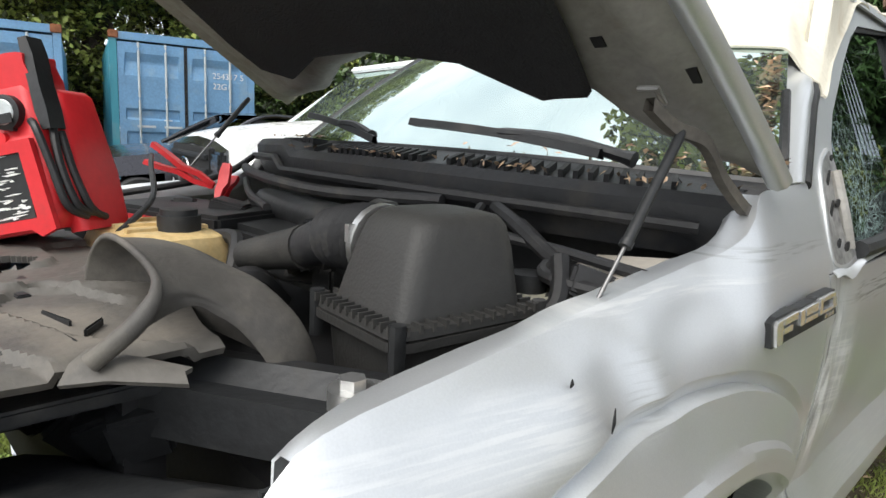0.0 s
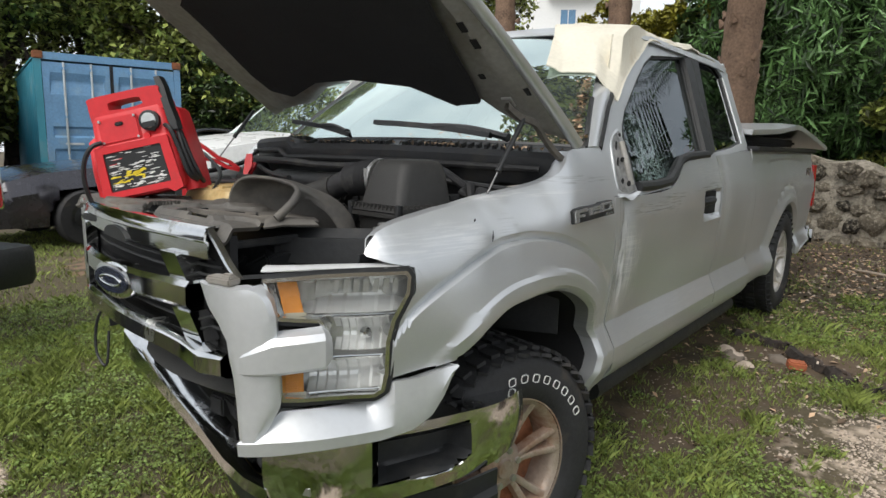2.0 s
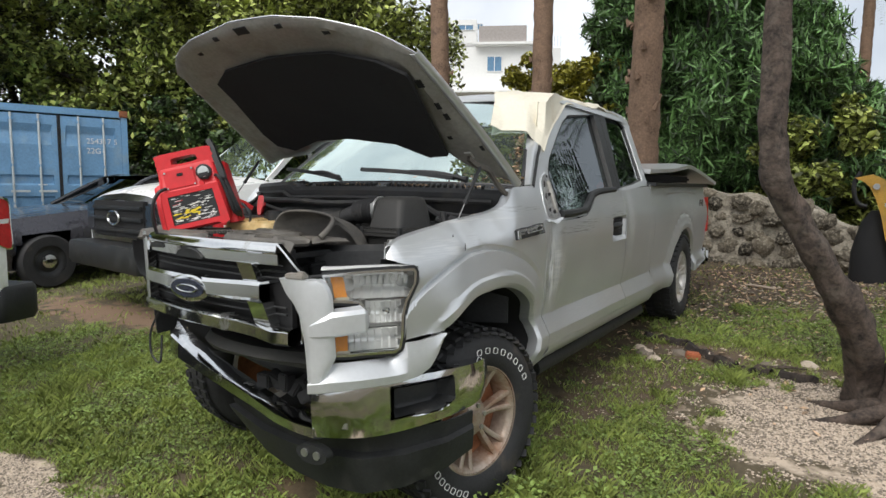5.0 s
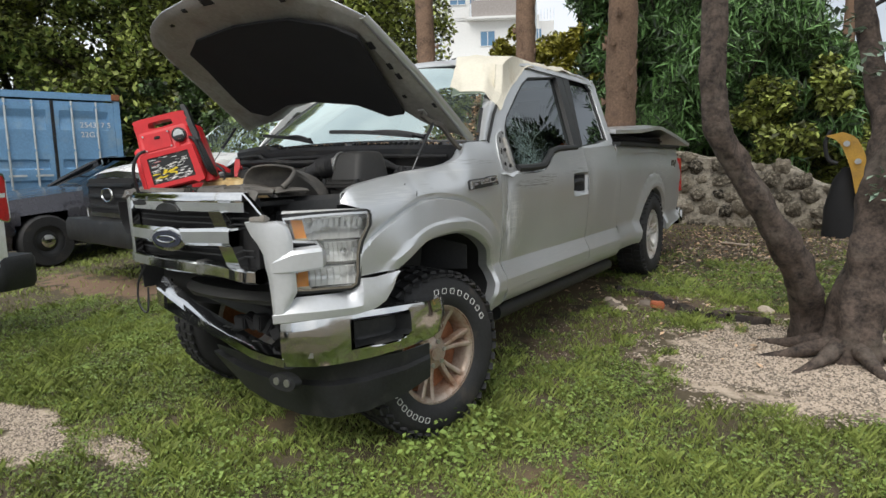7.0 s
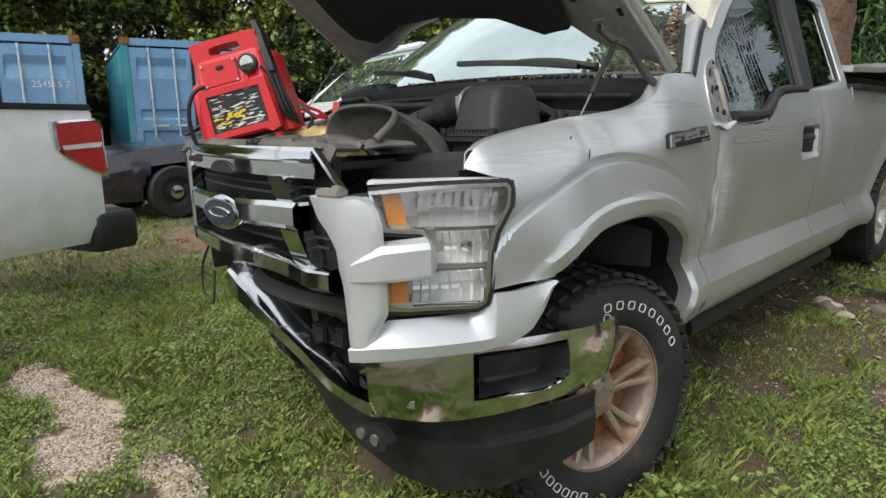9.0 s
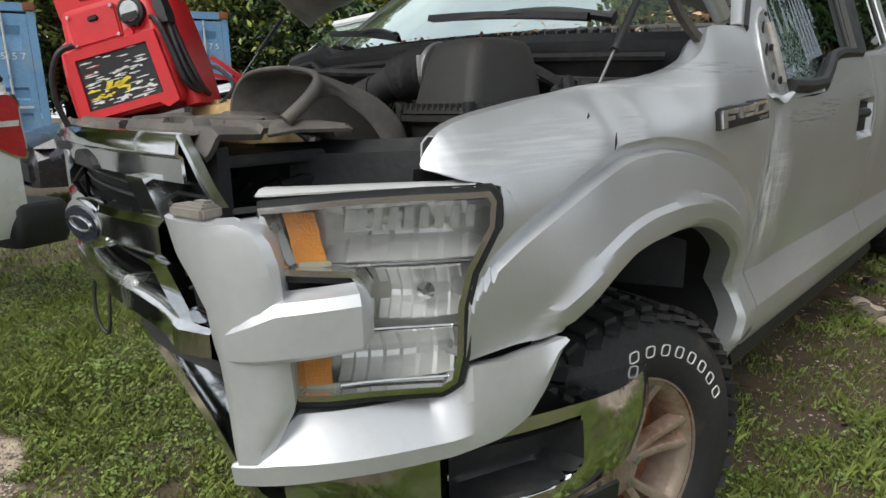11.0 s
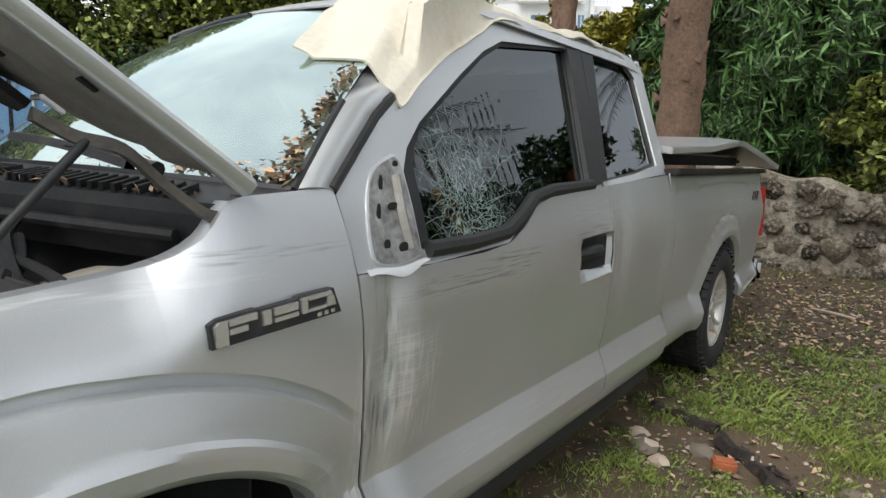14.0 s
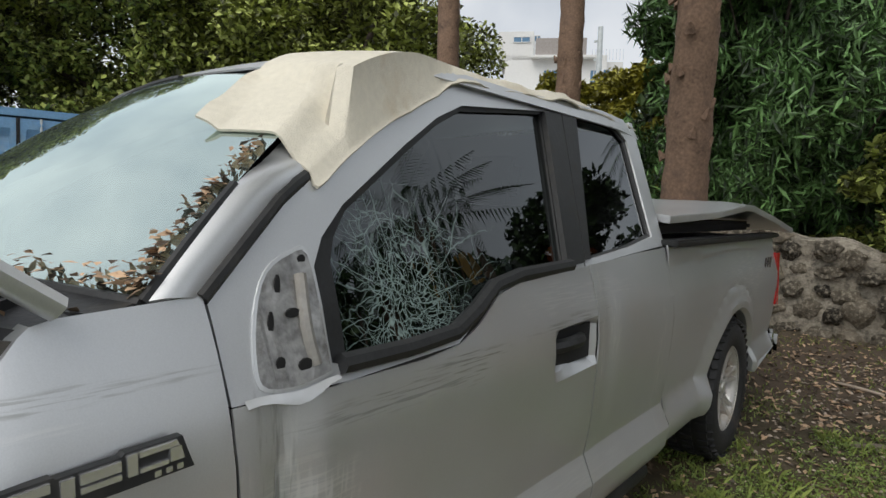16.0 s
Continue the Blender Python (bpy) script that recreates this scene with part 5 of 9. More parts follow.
# corrugated intake hose and resonator
bm = bmesh.new()
pts = smooth_path([(0.655, -0.255, 1.295), (0.585, -0.262, 1.300), (0.53, -0.262, 1.298), (0.47, -0.262, 1.288), (0.40, -0.272, 1.262)], 9)
tube(bm, pts, [0.054 + (0.010 if k % 3 == 0 else 0) * (1 if 10 < k < 28 else 0) - 0.0005 * k for k in range(len(pts))], 20)
hose = part("intake_hose", bm, RUBBER, truck, "corrugated rubber intake hose")
bm = bmesh.new()
tube(bm, [(0.598, -0.262, 1.299), (0.585, -0.262, 1.300)], 0.060, 20)
part("hose_clamp", bm, STEEL, hose, "steel hose clamp")
bm = bmesh.new()
box(bm, (0.59, -0.318, 1.318), (0.010, 0.012, 0.026))
part("clamp_screw", bm, STEEL, hose)
bm = bmesh.new()
tube(bm, smooth_path([(0.40, -0.272, 1.262), (0.33, -0.285, 1.245), (0.25, -0.31, 1.225)], 6), [0.040 - 0.001 * k for k in range(13)], 14)
part("intake_elbow", bm, AIRBOX, truck, "dark intake elbow")
bm = bmesh.new()
tube(bm, [(0.43, -0.12, 1.22), (0.42, -0.122, 1.295), (0.41, -0.125, 1.322), (0.40, -0.125, 1.333)], [0.048, 0.048, 0.038, 0.015], 14)
part("resonator", bm, AIRBOX, truck, "dark intake resonator")
# radiator cover: flat dusty moulding with cut-outs and a wide-mouthed intake scoop
HOLES = ([(0.322, -0.766), (0.303, -0.722), (0.495, -0.748), (0.508, -0.788)], [(0.15, -0.775), (-0.03, -0.665), (0.047, -0.597), (0.10, -0.62), (0.085, -0.655), (0.165, -0.70), (0.245, -0.790)])


def inside(x, y, poly):
    hit = False
    for (xa, ya), (xb, yb) in zip(poly, poly[1:] + poly[:1]):
        if (ya > y) != (yb > y) and x < xa + (xb - xa) * (y - ya) / (yb - ya):
            hit = not hit
    return hit


bm = bmesh.new()
rows = []
for k in range(45):
    v = k / 44
    row = []
    for j in range(121):
        u = j / 120
        x = -0.44 + 1.055 * u
        y0 = -0.715 - 0.075 * sstep(0.0, 0.45, u) - 0.022 * sstep(0.6, 1.0, u) + 0.006 * noise.noise((x * 30, 4, 0)) * sstep(0.8, 1, u)
        y1 = -0.46 - 0.03 * math.sin(math.pi * u) - 0.06 * sstep(0.75, 1, u)
        y = y0 + (y1 - y0) * v
        z = 1.206 + 0.005 * math.sin(9 * u + 3 * v) + 0.010 * sstep(0.50, 0.53, noise.noise((x * 5, y * 7, 2.0)) + 0.5) - 0.035 * sstep(0.10, 0.0, v)
        z += 0.007 * sstep(0.012, 0.004, abs(x - 0.27 - 0.5 * (y + 0.7))) - 0.010 * sstep(0.985, 1.0, u)
        row.append((x, y, z))
    rows.append(row)
sheet(bm, rows)
bmesh.ops.delete(bm, geom=[f for f in bm.faces if any(inside(f.calc_center_median().x, f.calc_center_median().y, h) for h in HOLES)], context="FACES")
thicken(bm, 0.012)
cov = part("radiator_cover", bm, DUSTY, truck, "dusty grey plastic radiator cover with open slots", angle=35)
# black plate under the cut-outs paints the shade seen through them
bm = bmesh.new()
box(bm, (0.16, -0.665, 1.150), (0.86, 0.20, 0.02))
part("slot_shade_plate", bm, BLACK, cov, "dark plate under the cover's slots", bev=0.004)
for (x, y, lx, ly, a, m_) in ((0.12, -0.735, 0.09, 0.045, -20, DUSTY), (0.02, -0.66, 0.012, 0.09, -30, BLACK), (0.40, -0.755, 0.012, 0.05, -15, BLACK)):
    bm = bmesh.new()
    box(bm, (x, y, 1.172), (lx, ly, 0.03), rot(0, 0, a))
    part("slot_rib", bm, m_, cov, bev=0.004)
for (x, y, lx, ly, a) in ((0.44, -0.662, 0.07, 0.003, 14), (0.50, -0.635, 0.05, 0.004, -38), (0.535, -0.672, 0.045, 0.003, 10), (0.545, -0.735, 0.022, 0.014, 0), (0.30, -0.675, 0.035, 0.018, 12), (0.21, -0.655, 0.04, 0.012, -10)):
    bm = bmesh.new()
    box(bm, (x, y, 1.2095), (lx, ly, 0.012), rot(0, 0, a))
    part("crack", bm, BLACK, cov, "dark crack or small slot", bev=0.002)
# scoop: open mouth towards the nose, narrowing into a duct that bends down behind
SEC = [[(0.300, -0.590, 1.205), (0.312, -0.583, 1.262), (0.362, -0.577, 1.298), (0.50, -0.588, 1.304), (0.622, -0.602, 1.288), (0.650, -0.630, 1.256), (0.640, -0.678, 1.214)],
       [(0.345, -0.52, 1.19), (0.357, -0.52, 1.25), (0.40, -0.515, 1.292), (0.51, -0.54, 1.298), (0.610, -0.565, 1.276), (0.622, -0.572, 1.262), (0.622, -0.574, 1.252)],
       [(0.46, -0.47, 1.17), (0.464, -0.472, 1.235), (0.49, -0.472, 1.276), (0.55, -0.495, 1.280), (0.612, -0.525, 1.256), (0.620, -0.530, 1.246), (0.620, -0.532, 1.236)],
       [(0.565, -0.435, 1.15), (0.57, -0.437, 1.21), (0.59, -0.437, 1.243), (0.615, -0.46, 1.242), (0.632, -0.492, 1.226), (0.636, -0.498, 1.214), (0.636, -0.499, 1.204)],
       [(0.615, -0.405, 1.11), (0.62, -0.407, 1.165), (0.632, -0.41, 1.19), (0.646, -0.43, 1.188), (0.652, -0.460, 1.176), (0.654, -0.466, 1.160), (0.654, -0.466, 1.14)],
       [(0.62, -0.385, 1.04), (0.63, -0.387, 1.085), (0.64, -0.39, 1.105), (0.655, -0.41, 1.103), (0.662, -0.435, 1.09), (0.664, -0.44, 1.075), (0.664, -0.44, 1.05)]]
rows = [smooth_path([Vector(p) for p in row], 5) for row in SEC]
cols = [smooth_path([row[k] for row in rows], 5) for k in range(len(rows[0]))]
bm = bmesh.new()
sheet(bm, [[c[k] + Vector((0, 0, 0.004 * noise.noise(c[k] * 14))) for c in cols] for k in range(len(cols[0]))])
thicken(bm, 0.005)
duct = part("snorkel_duct", bm, DUST_DUCT, truck, "dusty grey air intake duct bending down", angle=50)
bm = bmesh.new()
tube(bm, rows[0], [0.005 + 0.006 * sstep(0.6, 0.85, k / (len(rows[0]) - 1)) for k in range(len(rows[0]))], 8)
part("scoop_lip", bm, DUST_DUCT, duct, "rolled rim of the intake scoop", angle=60)
bm = bmesh.new()
sheet(bm, [[(0.595, -0.668, 1.216), (0.65, -0.628, 1.214), (0.69, -0.592, 1.207)], [(0.61, -0.690, 1.208), (0.655, -0.650, 1.213), (0.695, -0.602, 1.206)], [(0.625, -0.705, 1.192), (0.66, -0.668, 1.200), (0.716, -0.607, 1.200)]])
thicken(bm, 0.006)
part("broken_bracket", bm, DUSTY, truck, "broken piece of the radiator cover", angle=30)
# radiator cross member, lamp housing back, dark sundries at the nose
bm = bmesh.new()
rows = []
for k in range(14):
    t = k / 13
    p = Vector((0.42 + 0.40 * t, -0.62 + 0.205 * t, 1.13 + 0.015 * t))
    n = Vector((0.45, -0.88, 0))
    rows.append([p - n * 0.055 + Vector((0, 0, -0.05)), p - n * 0.055 + Vector((0, 0, 0.03)), p - n * 0.02 + Vector((0, 0, 0.035)), p + n * 0.01 + Vector((0, 0, 0.012)), p + n * 0.05 + Vector((0, 0, 0.016)), p + n * 0.055 + Vector((0, 0, -0.05))])
sheet(bm, rows, closed=True)
part("cross_member", bm, BLACK, truck, "black radiator cross member", bev=0.004)
bm = bmesh.new()
tube(bm, [(0.80, -0.462, 1.165), (0.80, -0.462, 1.188)], 0.028, 16)
tube(bm, [(0.80, -0.462, 1.188), (0.80, -0.462, 1.20)], 0.016, 6)
part("bolt", bm, STEEL, truck, "zinc flange bolt")
bm = bmesh.new()
tube(bm, [(0.885, -0.50, 1.14), (0.885, -0.50, 1.19), (0.885, -0.50, 1.206)], [0.024, 0.024, 0.018], 12)
part("rubber_stop", bm, RUBBER, truck, "black rubber hood stop")
bm = bmesh.new()
sheet(bm, [[(0.825, -0.48, 1.175), (0.84, -0.43, 1.182), (0.86, -0.36, 1.192)], [(0.905, -0.57, 1.178), (0.91, -0.46, 1.205), (0.91, -0.36, 1.222)]])
thicken(bm, 0.004)
bp = part("corner_plate", bm, BEIGE_INNER, truck, "cream metal corner plate", angle=30)
for p in ((0.872, -0.395, 1.205), (0.89, -0.53, 1.186)):
    bm = bmesh.new()
    tube(bm, [p, (p[0], p[1], p[2] + 0.006)], 0.011, 10)
    part("plate_hole", bm, BLACK_DEEP, bp)
bm = bmesh.new()
sheet(bm, [[(0.45, -0.78, 1.05), (0.62, -0.76, 1.08), (0.78, -0.66, 1.10), (0.90, -0.55, 1.12)], [(0.40, -0.70, 1.02), (0.58, -0.66, 1.06), (0.74, -0.58, 1.08), (0.87, -0.50, 1.12)], [(0.36, -0.64, 0.98), (0.52, -0.58, 1.0), (0.70, -0.50, 1.03), (0.85, -0.46, 1.10)]])
thicken(bm, 0.01)
part("lamp_housing_back", bm, BLACK, truck, "dark broken plastic behind the headlight")
for k in range(6):
    bm = bmesh.new()
    box(bm, (0.30 + 0.05 * k, -0.70 + 0.02 * k, 1.06 + 0.012 * (k % 3)), (0.07, 0.05, 0.07), rot(10 * k, 14 * k, 23 * k))
    part("broken_mount", bm, BLACK, truck, "broken black plastic mount", bev=0.006)
bm = bmesh.new()
box(bm, (0.36, -0.735, 1.10), (0.012, 0.006, 0.055), rot(0, 20, 15))
box(bm, (0.43, -0.73, 1.13), (0.014, 0.006, 0.03), rot(0, -15, 15))
part("lime_tag", bm, LIME, truck, "lime green marker tags", smooth=False)
# radiator core wall behind the grille
bm = bmesh.new()
box(bm, (0.14, -0.60, 0.95), (0.84, 0.05, 0.36))
part("radiator", bm, BLACK_DEEP, truck, "dark radiator core")
# coolant reservoir, battery, brake reservoir
bm = bmesh.new()
loft(bm, [rrect(-0.02, -0.37, 1.10, 0.14, 0.10, 0.03), rrect(-0.02, -0.37, 1.205, 0.15, 0.11, 0.04), rrect(-0.02, -0.37, 1.238, 0.14, 0.10, 0.05), rrect(-0.02, -0.37, 1.247, 0.11, 0.07, 0.04)])
for k in range(3):
    box(bm, (-0.10 + 0.07 * k, -0.37, 1.246), (0.02, 0.16, 0.014))
tank = part("coolant_tank", bm, AMBER_TANK, truck, "yellowed plastic coolant tank")
bm = bmesh.new()
tube(bm, [(0.05, -0.35, 1.23), (0.05, -0.35, 1.278)], 0.042, 18)
tube(bm, [(0.05, -0.35, 1.278), (0.05, -0.35, 1.29)], 0.036, 18)
part("tank_cap", bm, BLACK, tank, "black ribbed tank cap")
bm = bmesh.new()
box(bm, (-0.30, -0.17, 1.165), (0.40, 0.24, 0.17), rot(0, 0, 20))
bat = part("battery", bm, BLACK, truck, "black battery with a red label", bev=0.01)
bm = bmesh.new()
box(bm, (-0.258, -0.289, 1.185), (0.30, 0.004, 0.09), rot(0, 0, 20))
part("battery_label", bm, RED_BOX, bat, smooth=False)
bm = bmesh.new()
box(bm, (-0.285, -0.301, 1.20), (0.12, 0.004, 0.018), rot(0, 0, 20))
box(bm, (-0.285, -0.301, 1.172), (0.16, 0.004, 0.008), rot(0, 0, 20))
part("label_bar", bm, LETTER_WHITE, bat, smooth=False)
bm = bmesh.new()
loft(bm, [rrect(0.745, -0.03, 1.08, 0.06, 0.045, 0.015), rrect(0.745, -0.03, 1.20, 0.07, 0.05, 0.02), rrect(0.745, -0.03, 1.218, 0.055, 0.04, 0.02)])
br = part("brake_reservoir", bm, MILKY, truck, "milky brake fluid reservoir")
bm = bmesh.new()
tube(bm, [(0.70, -0.035, 1.215), (0.70, -0.035, 1.248)], 0.032, 16)
part("reservoir_cap", bm, BLACK, br)
# hoses, harness and rail clutter
rng = random.Random(5)
for pts, r in (([(0.88, 0.02, 1.27), (0.72, 0.03, 1.28), (0.55, 0.0, 1.30), (0.50, 0.06, 1.33)], 0.010), ([(0.86, -0.02, 1.24), (0.74, -0.04, 1.25), (0.70, 0.02, 1.27), (0.60, 0.06, 1.31)], 0.012),
               ([(0.52, 0.08, 1.33), (0.62, 0.03, 1.31), (0.76, 0.0, 1.25), (0.86, 0.02, 1.20)], 0.014), ([(0.75, -0.02, 1.28), (0.78, -0.06, 1.22), (0.76, -0.10, 1.17)], 0.016),
               ([(-0.05, -0.30, 1.20), (0.10, -0.27, 1.235), (0.20, -0.30, 1.225), (0.26, -0.36, 1.13)], 0.016), ([(0.05, -0.36, 1.18), (0.14, -0.38, 1.20), (0.22, -0.34, 1.15), (0.22, -0.28, 1.05)], 0.012),
               ([(-0.55, 0.10, 1.33), (-0.35, 0.02, 1.33), (-0.1, -0.05, 1.33), (0.10, -0.02, 1.32), (0.4, 0.05, 1.33)], 0.014), ([(-0.45, 0.05, 1.30), (-0.25, -0.04, 1.28), (-0.05, -0.1, 1.27)], 0.010),
               ([(0.2, 0.05, 1.33), (0.3, 0.02, 1.28), (0.36, 0.0, 1.2)], 0.012), ([(0.84, 0.10, 1.25), (0.80, 0.04, 1.21), (0.84, -0.04, 1.18), (0.80, -0.10, 1.15)], 0.011),
               ([(0.30, -0.40, 1.18), (0.32, -0.33, 1.20), (0.30, -0.26, 1.14)], 0.02), ([(-0.62, -0.25, 1.25), (-0.55, 0.0, 1.30), (-0.60, 0.15, 1.36)], 0.01)):
    bm = bmesh.new()
    tube(bm, smooth_path(pts, 6), r, 8)
    part("hose", bm, RUBBER, truck)
for k in range(26):
    x, y = rng.uniform(-0.5, 0.45), rng.uniform(-0.22, 0.02)
    if k > 14:
        x, y = rng.uniform(0.55, 0.84), rng.uniform(-0.03, 0.1)
    bm = bmesh.new()
    box(bm, (x, y, rng.uniform(1.1, 1.24)), (rng.uniform(0.03, 0.1), rng.uniform(0.03, 0.08), rng.uniform(0.03, 0.09)), rot(rng.uniform(-25, 25), rng.uniform(-25, 25), rng.uniform(0, 90)))
    part("connector", bm, rng.choice((BLACK, BLACK, RUBBER, AIRBOX)), truck, bev=0.006)
bm = bmesh.new()
tube(bm, [(-0.28, 0.02, 1.25), (0.34, -0.02, 1.25)], 0.045, 12)
box(bm, (0.05, -0.06, 1.18), (0.7, 0.22, 0.1))
part("intake_manifold", bm, BLACK, truck, "black intake manifold", bev=0.015)

# ---- front end ----
# grille: knocked loose, chrome surround with bars
grille = part("grille_mesh", (lambda b: (box(b, (0.11, -0.715, 1.03), (0.98, 0.02, 0.29), rot(0, 0, -6.5)), b)[1])(bmesh.new()), BLACK_DEEP, truck, "black grille mesh")


def bar(bm, pts, h, d, top=None):
    """A chrome bar along points: h tall, d deep, rounded front."""
    rows = []
    for p in pts:
        p = Vector(p)
        rows.append([p + Vector((0, d, h / 2)), p + Vector((0, d * 0.25, h / 2)), p + Vector((0, 0, h * 0.32)), p + Vector((0, 0, -h * 0.32)), p + Vector((0, d * 0.25, -h / 2)), p + Vector((0, d, -h / 2))])
    sheet(bm, rows, closed=True)


def gy(x):
    """Front curve of the grille, swept back at the far end."""
    return lerp_table([(-0.42, -0.692), (-0.3, -0.735), (-0.15, -0.772), (0.0, -0.800), (0.15, -0.820), (0.3, -0.832), (0.45, -0.836), (0.7, -0.836)], x)


xs = [-0.395 + 0.975 * k / 24 for k in range(25)]
bm = bmesh.new()
rows = []
for k, x in enumerate(xs):
    y, z = gy(x), 1.20
    rows.append([(x, y + 0.10, z - 0.012), (x, y + 0.06, z + 0.002), (x, y + 0.012, z), (x, y, z - 0.012), (x, y - 0.004, z - 0.034), (x, y + 0.004, z - 0.040), (x, y + 0.006, z - 0.078), (x, y + 0.03, z - 0.084)])
sheet(bm, rows)
thicken(bm, 0.005)
part("grille_top_bar", bm, CHROME, truck, "scratched chrome grille bar", angle=35)
bm = bmesh.new()
bar(bm, [(x, gy(x) - 0.010, 1.010 + 0.012 * sstep(0.1, 0.5, x)) for x in xs[1:23]], 0.072, 0.05)
part("grille_middle_bar", bm, CHROME, truck, "chrome grille bar", angle=40)
bm = bmesh.new()
bar(bm, [(x, gy(x) - 0.012 - 0.02 * sstep(0.45, 0.6, x), 0.885 - 0.012 * sstep(0.3, 0.62, x)) for x in xs] + [(0.635, -0.842, 0.870)], 0.062, 0.07)
part("grille_lower_bar", bm, CHROME, truck, "chrome grille bar", angle=40)
bm = bmesh.new()
rows = [[Vector(p) + Vector(q) for q in ((-0.008, 0.008, 0), (-0.004, -0.005, 0), (0.004, -0.004, 0.003), (0.008, 0.010, 0.003))] for p in ((0.584, -0.830, 1.196), (0.632, -0.838, 1.165), (0.685, -0.847, 1.128), (0.73, -0.852, 1.10))]
sheet(bm, rows, closed=True)
part("grille_side_bar", bm, CHROME, truck, angle=50)
bm = bmesh.new()
rows = [[Vector((-0.402 + 0.014 * k, gy(-0.402 + 0.014 * k), 1.20 - 0.085 * k)) + Vector(q) for q in ((-0.012, 0.06, 0), (-0.014, 0.0, 0), (-0.004, -0.012, 0), (0.026, -0.014, 0), (0.032, 0.02, 0))] for k in range(5)]
sheet(bm, rows, closed=True)
part("grille_side_bar", bm, CHROME, truck, angle=50)
for x0, x1, z0, z1 in ((0.395, 0.475, 1.125, 1.045), (0.45, 0.53, 0.985, 0.905)):
    bm = bmesh.new()
    prism(bm, [(x0, gy(x0) + 0.012, z1), (x1, gy(x1) + 0.012, z1), (x1 - 0.012, gy(x1) - 0.012, z0), (x0 - 0.012, gy(x0) - 0.012, z0)], (0, 0.05, 0))
    part("grille_nostril", bm, CHROME, truck, "chrome grille divider", bev=0.008)
for z in (1.095, 1.07, 0.965, 0.94):
    bm = bmesh.new()
    tube(bm, [(x, gy(x) + 0.045, z) for x in xs[1:]], 0.004, 6)
    part("grille_slat", bm, BLACK, truck)
# half-moon camera recess in the top bar
bm = bmesh.new()
pts = [(0.05 + 0.10 * math.cos(a), gy(0.05 + 0.10 * math.cos(a)) - 0.002, 1.118 + 0.036 * math.sin(a)) for a in (math.pi * k / 14 for k in range(15))]
prism(bm, pts, (0, 0.02, 0))
part("top_bar_recess", bm, BLACK, truck, "black half-moon recess", smooth=False)
# oval badge as plain shapes
badge_y = gy(0.07) - 0.018
bm = bmesh.new()
loft(bm, [[(0.075 + sx * math.cos(a), badge_y + dy, 1.0 + sz * math.sin(a)) for a in (2 * math.pi * k / 32 for k in range(32))] for sx, sz, dy in ((0.125, 0.055, 0.03), (0.122, 0.053, 0.0), (0.112, 0.045, -0.006))])
bd = part("oval_badge", bm, CHROME, truck, "oval badge with chrome rim")
bm = bmesh.new()
loft(bm, [[(0.075 + sx * math.cos(a), badge_y + dy, 1.0 + sz * math.sin(a)) for a in (2 * math.pi * k / 32 for k in range(32))] for sx, sz, dy in ((0.104, 0.039, -0.004), (0.10, 0.036, -0.010))])
part("badge_field", bm, NAVY, bd, "dark blue badge field")
bm = bmesh.new()
tube(bm, [(0.075 + 0.062 * math.cos(a), badge_y - 0.011, 1.0 + 0.014 * math.sin(a)) for a in (2 * math.pi * k / 24 for k in range(25))], 0.0028, 6, caps=False)
part("badge_stroke", bm, CHROME, bd)

# silver trim round the headlight, laid on the corner's curve
CORNER = [(0.60, -0.895), (0.655, -0.900), (0.72, -0.905), (0.78, -0.890), (0.84, -0.845), (0.90, -0.765), (0.96, -0.64), (1.0, -0.53), (1.022, -0.43), (1.03, -0.36)]
corner_fine = smooth_path([(x, y, 0) for x, y in CORNER], 8)
corner_len = [0.0]
for p, q in zip(corner_fine, corner_fine[1:]):
    corner_len.append(corner_len[-1] + (q - p).length)


def cor(q, z, off=0.0):
    """A point on the corner: q metres along its plan, height z, pushed out by off."""
    k = 0
    while k < len(corner_len) - 2 and corner_len[k + 1] < q:
        k += 1
    a, b = corner_fine[k], corner_fine[k + 1]
    f = (q - corner_len[k]) / (corner_len[k + 1] - corner_len[k])
    d = (corner_fine[min(k + 2, len(corner_fine) - 1)] - corner_fine[max(k - 1, 0)]).normalized()
    p = a.lerp(b, f)
    return Vector((p.x + d.y * off, p.y - d.x * off, z))


B_LO = [(0.71, 0.183), (0.755, 0.174), (0.83, 0.170), (0.893, 0.163), (0.924, 0.154), (0.973, 0.146), (1.014, 0.12), (1.045, 0.085), (1.092, 0.05)]
B_HI = [(0.71, 0.22), (0.749, 0.23), (0.83, 0.274), (0.995, 0.268), (1.034, 0.266), (1.064, 0.257), (1.085, 0.242), (1.092, 0.225)]
bm = bmesh.new()
rows = []
for k in range(40):
    z = 0.735 + (1.092 - 0.735) * k / 39
    a, b = lerp_table(B_LO, z), lerp_table(B_HI, z)
    rows.append([cor(a + 0.004, z, -0.07), cor(a, z, -0.01), cor(a + 0.012, z, 0.0)] + [cor(a + (b - a) * f, z, 0.004) for f in (0.25, 0.5, 0.75)] + [cor(b - 0.012, z, 0.0), cor(b, z, -0.010), cor(b - 0.002, z, -0.06)])
rows.append([cor(lerp_table(B_LO, 1.092) + 0.02 + 0.018 * j, 1.096, -0.02 - 0.012 * (j % 2)) for j in range(9)])
sheet(bm, rows)
thicken(bm, 0.006)
trim = part("headlight_trim", bm, TRIM_SILVER, truck, "bright silver trim panel beside the grille", angle=35)
bm = bmesh.new()
box(bm, cor(0.13, 1.103, -0.02), (0.075, 0.035, 0.018), rot(0, 0, 8))
box(bm, cor(0.15, 1.113, -0.02), (0.03, 0.02, 0.012), rot(0, 0, 8))
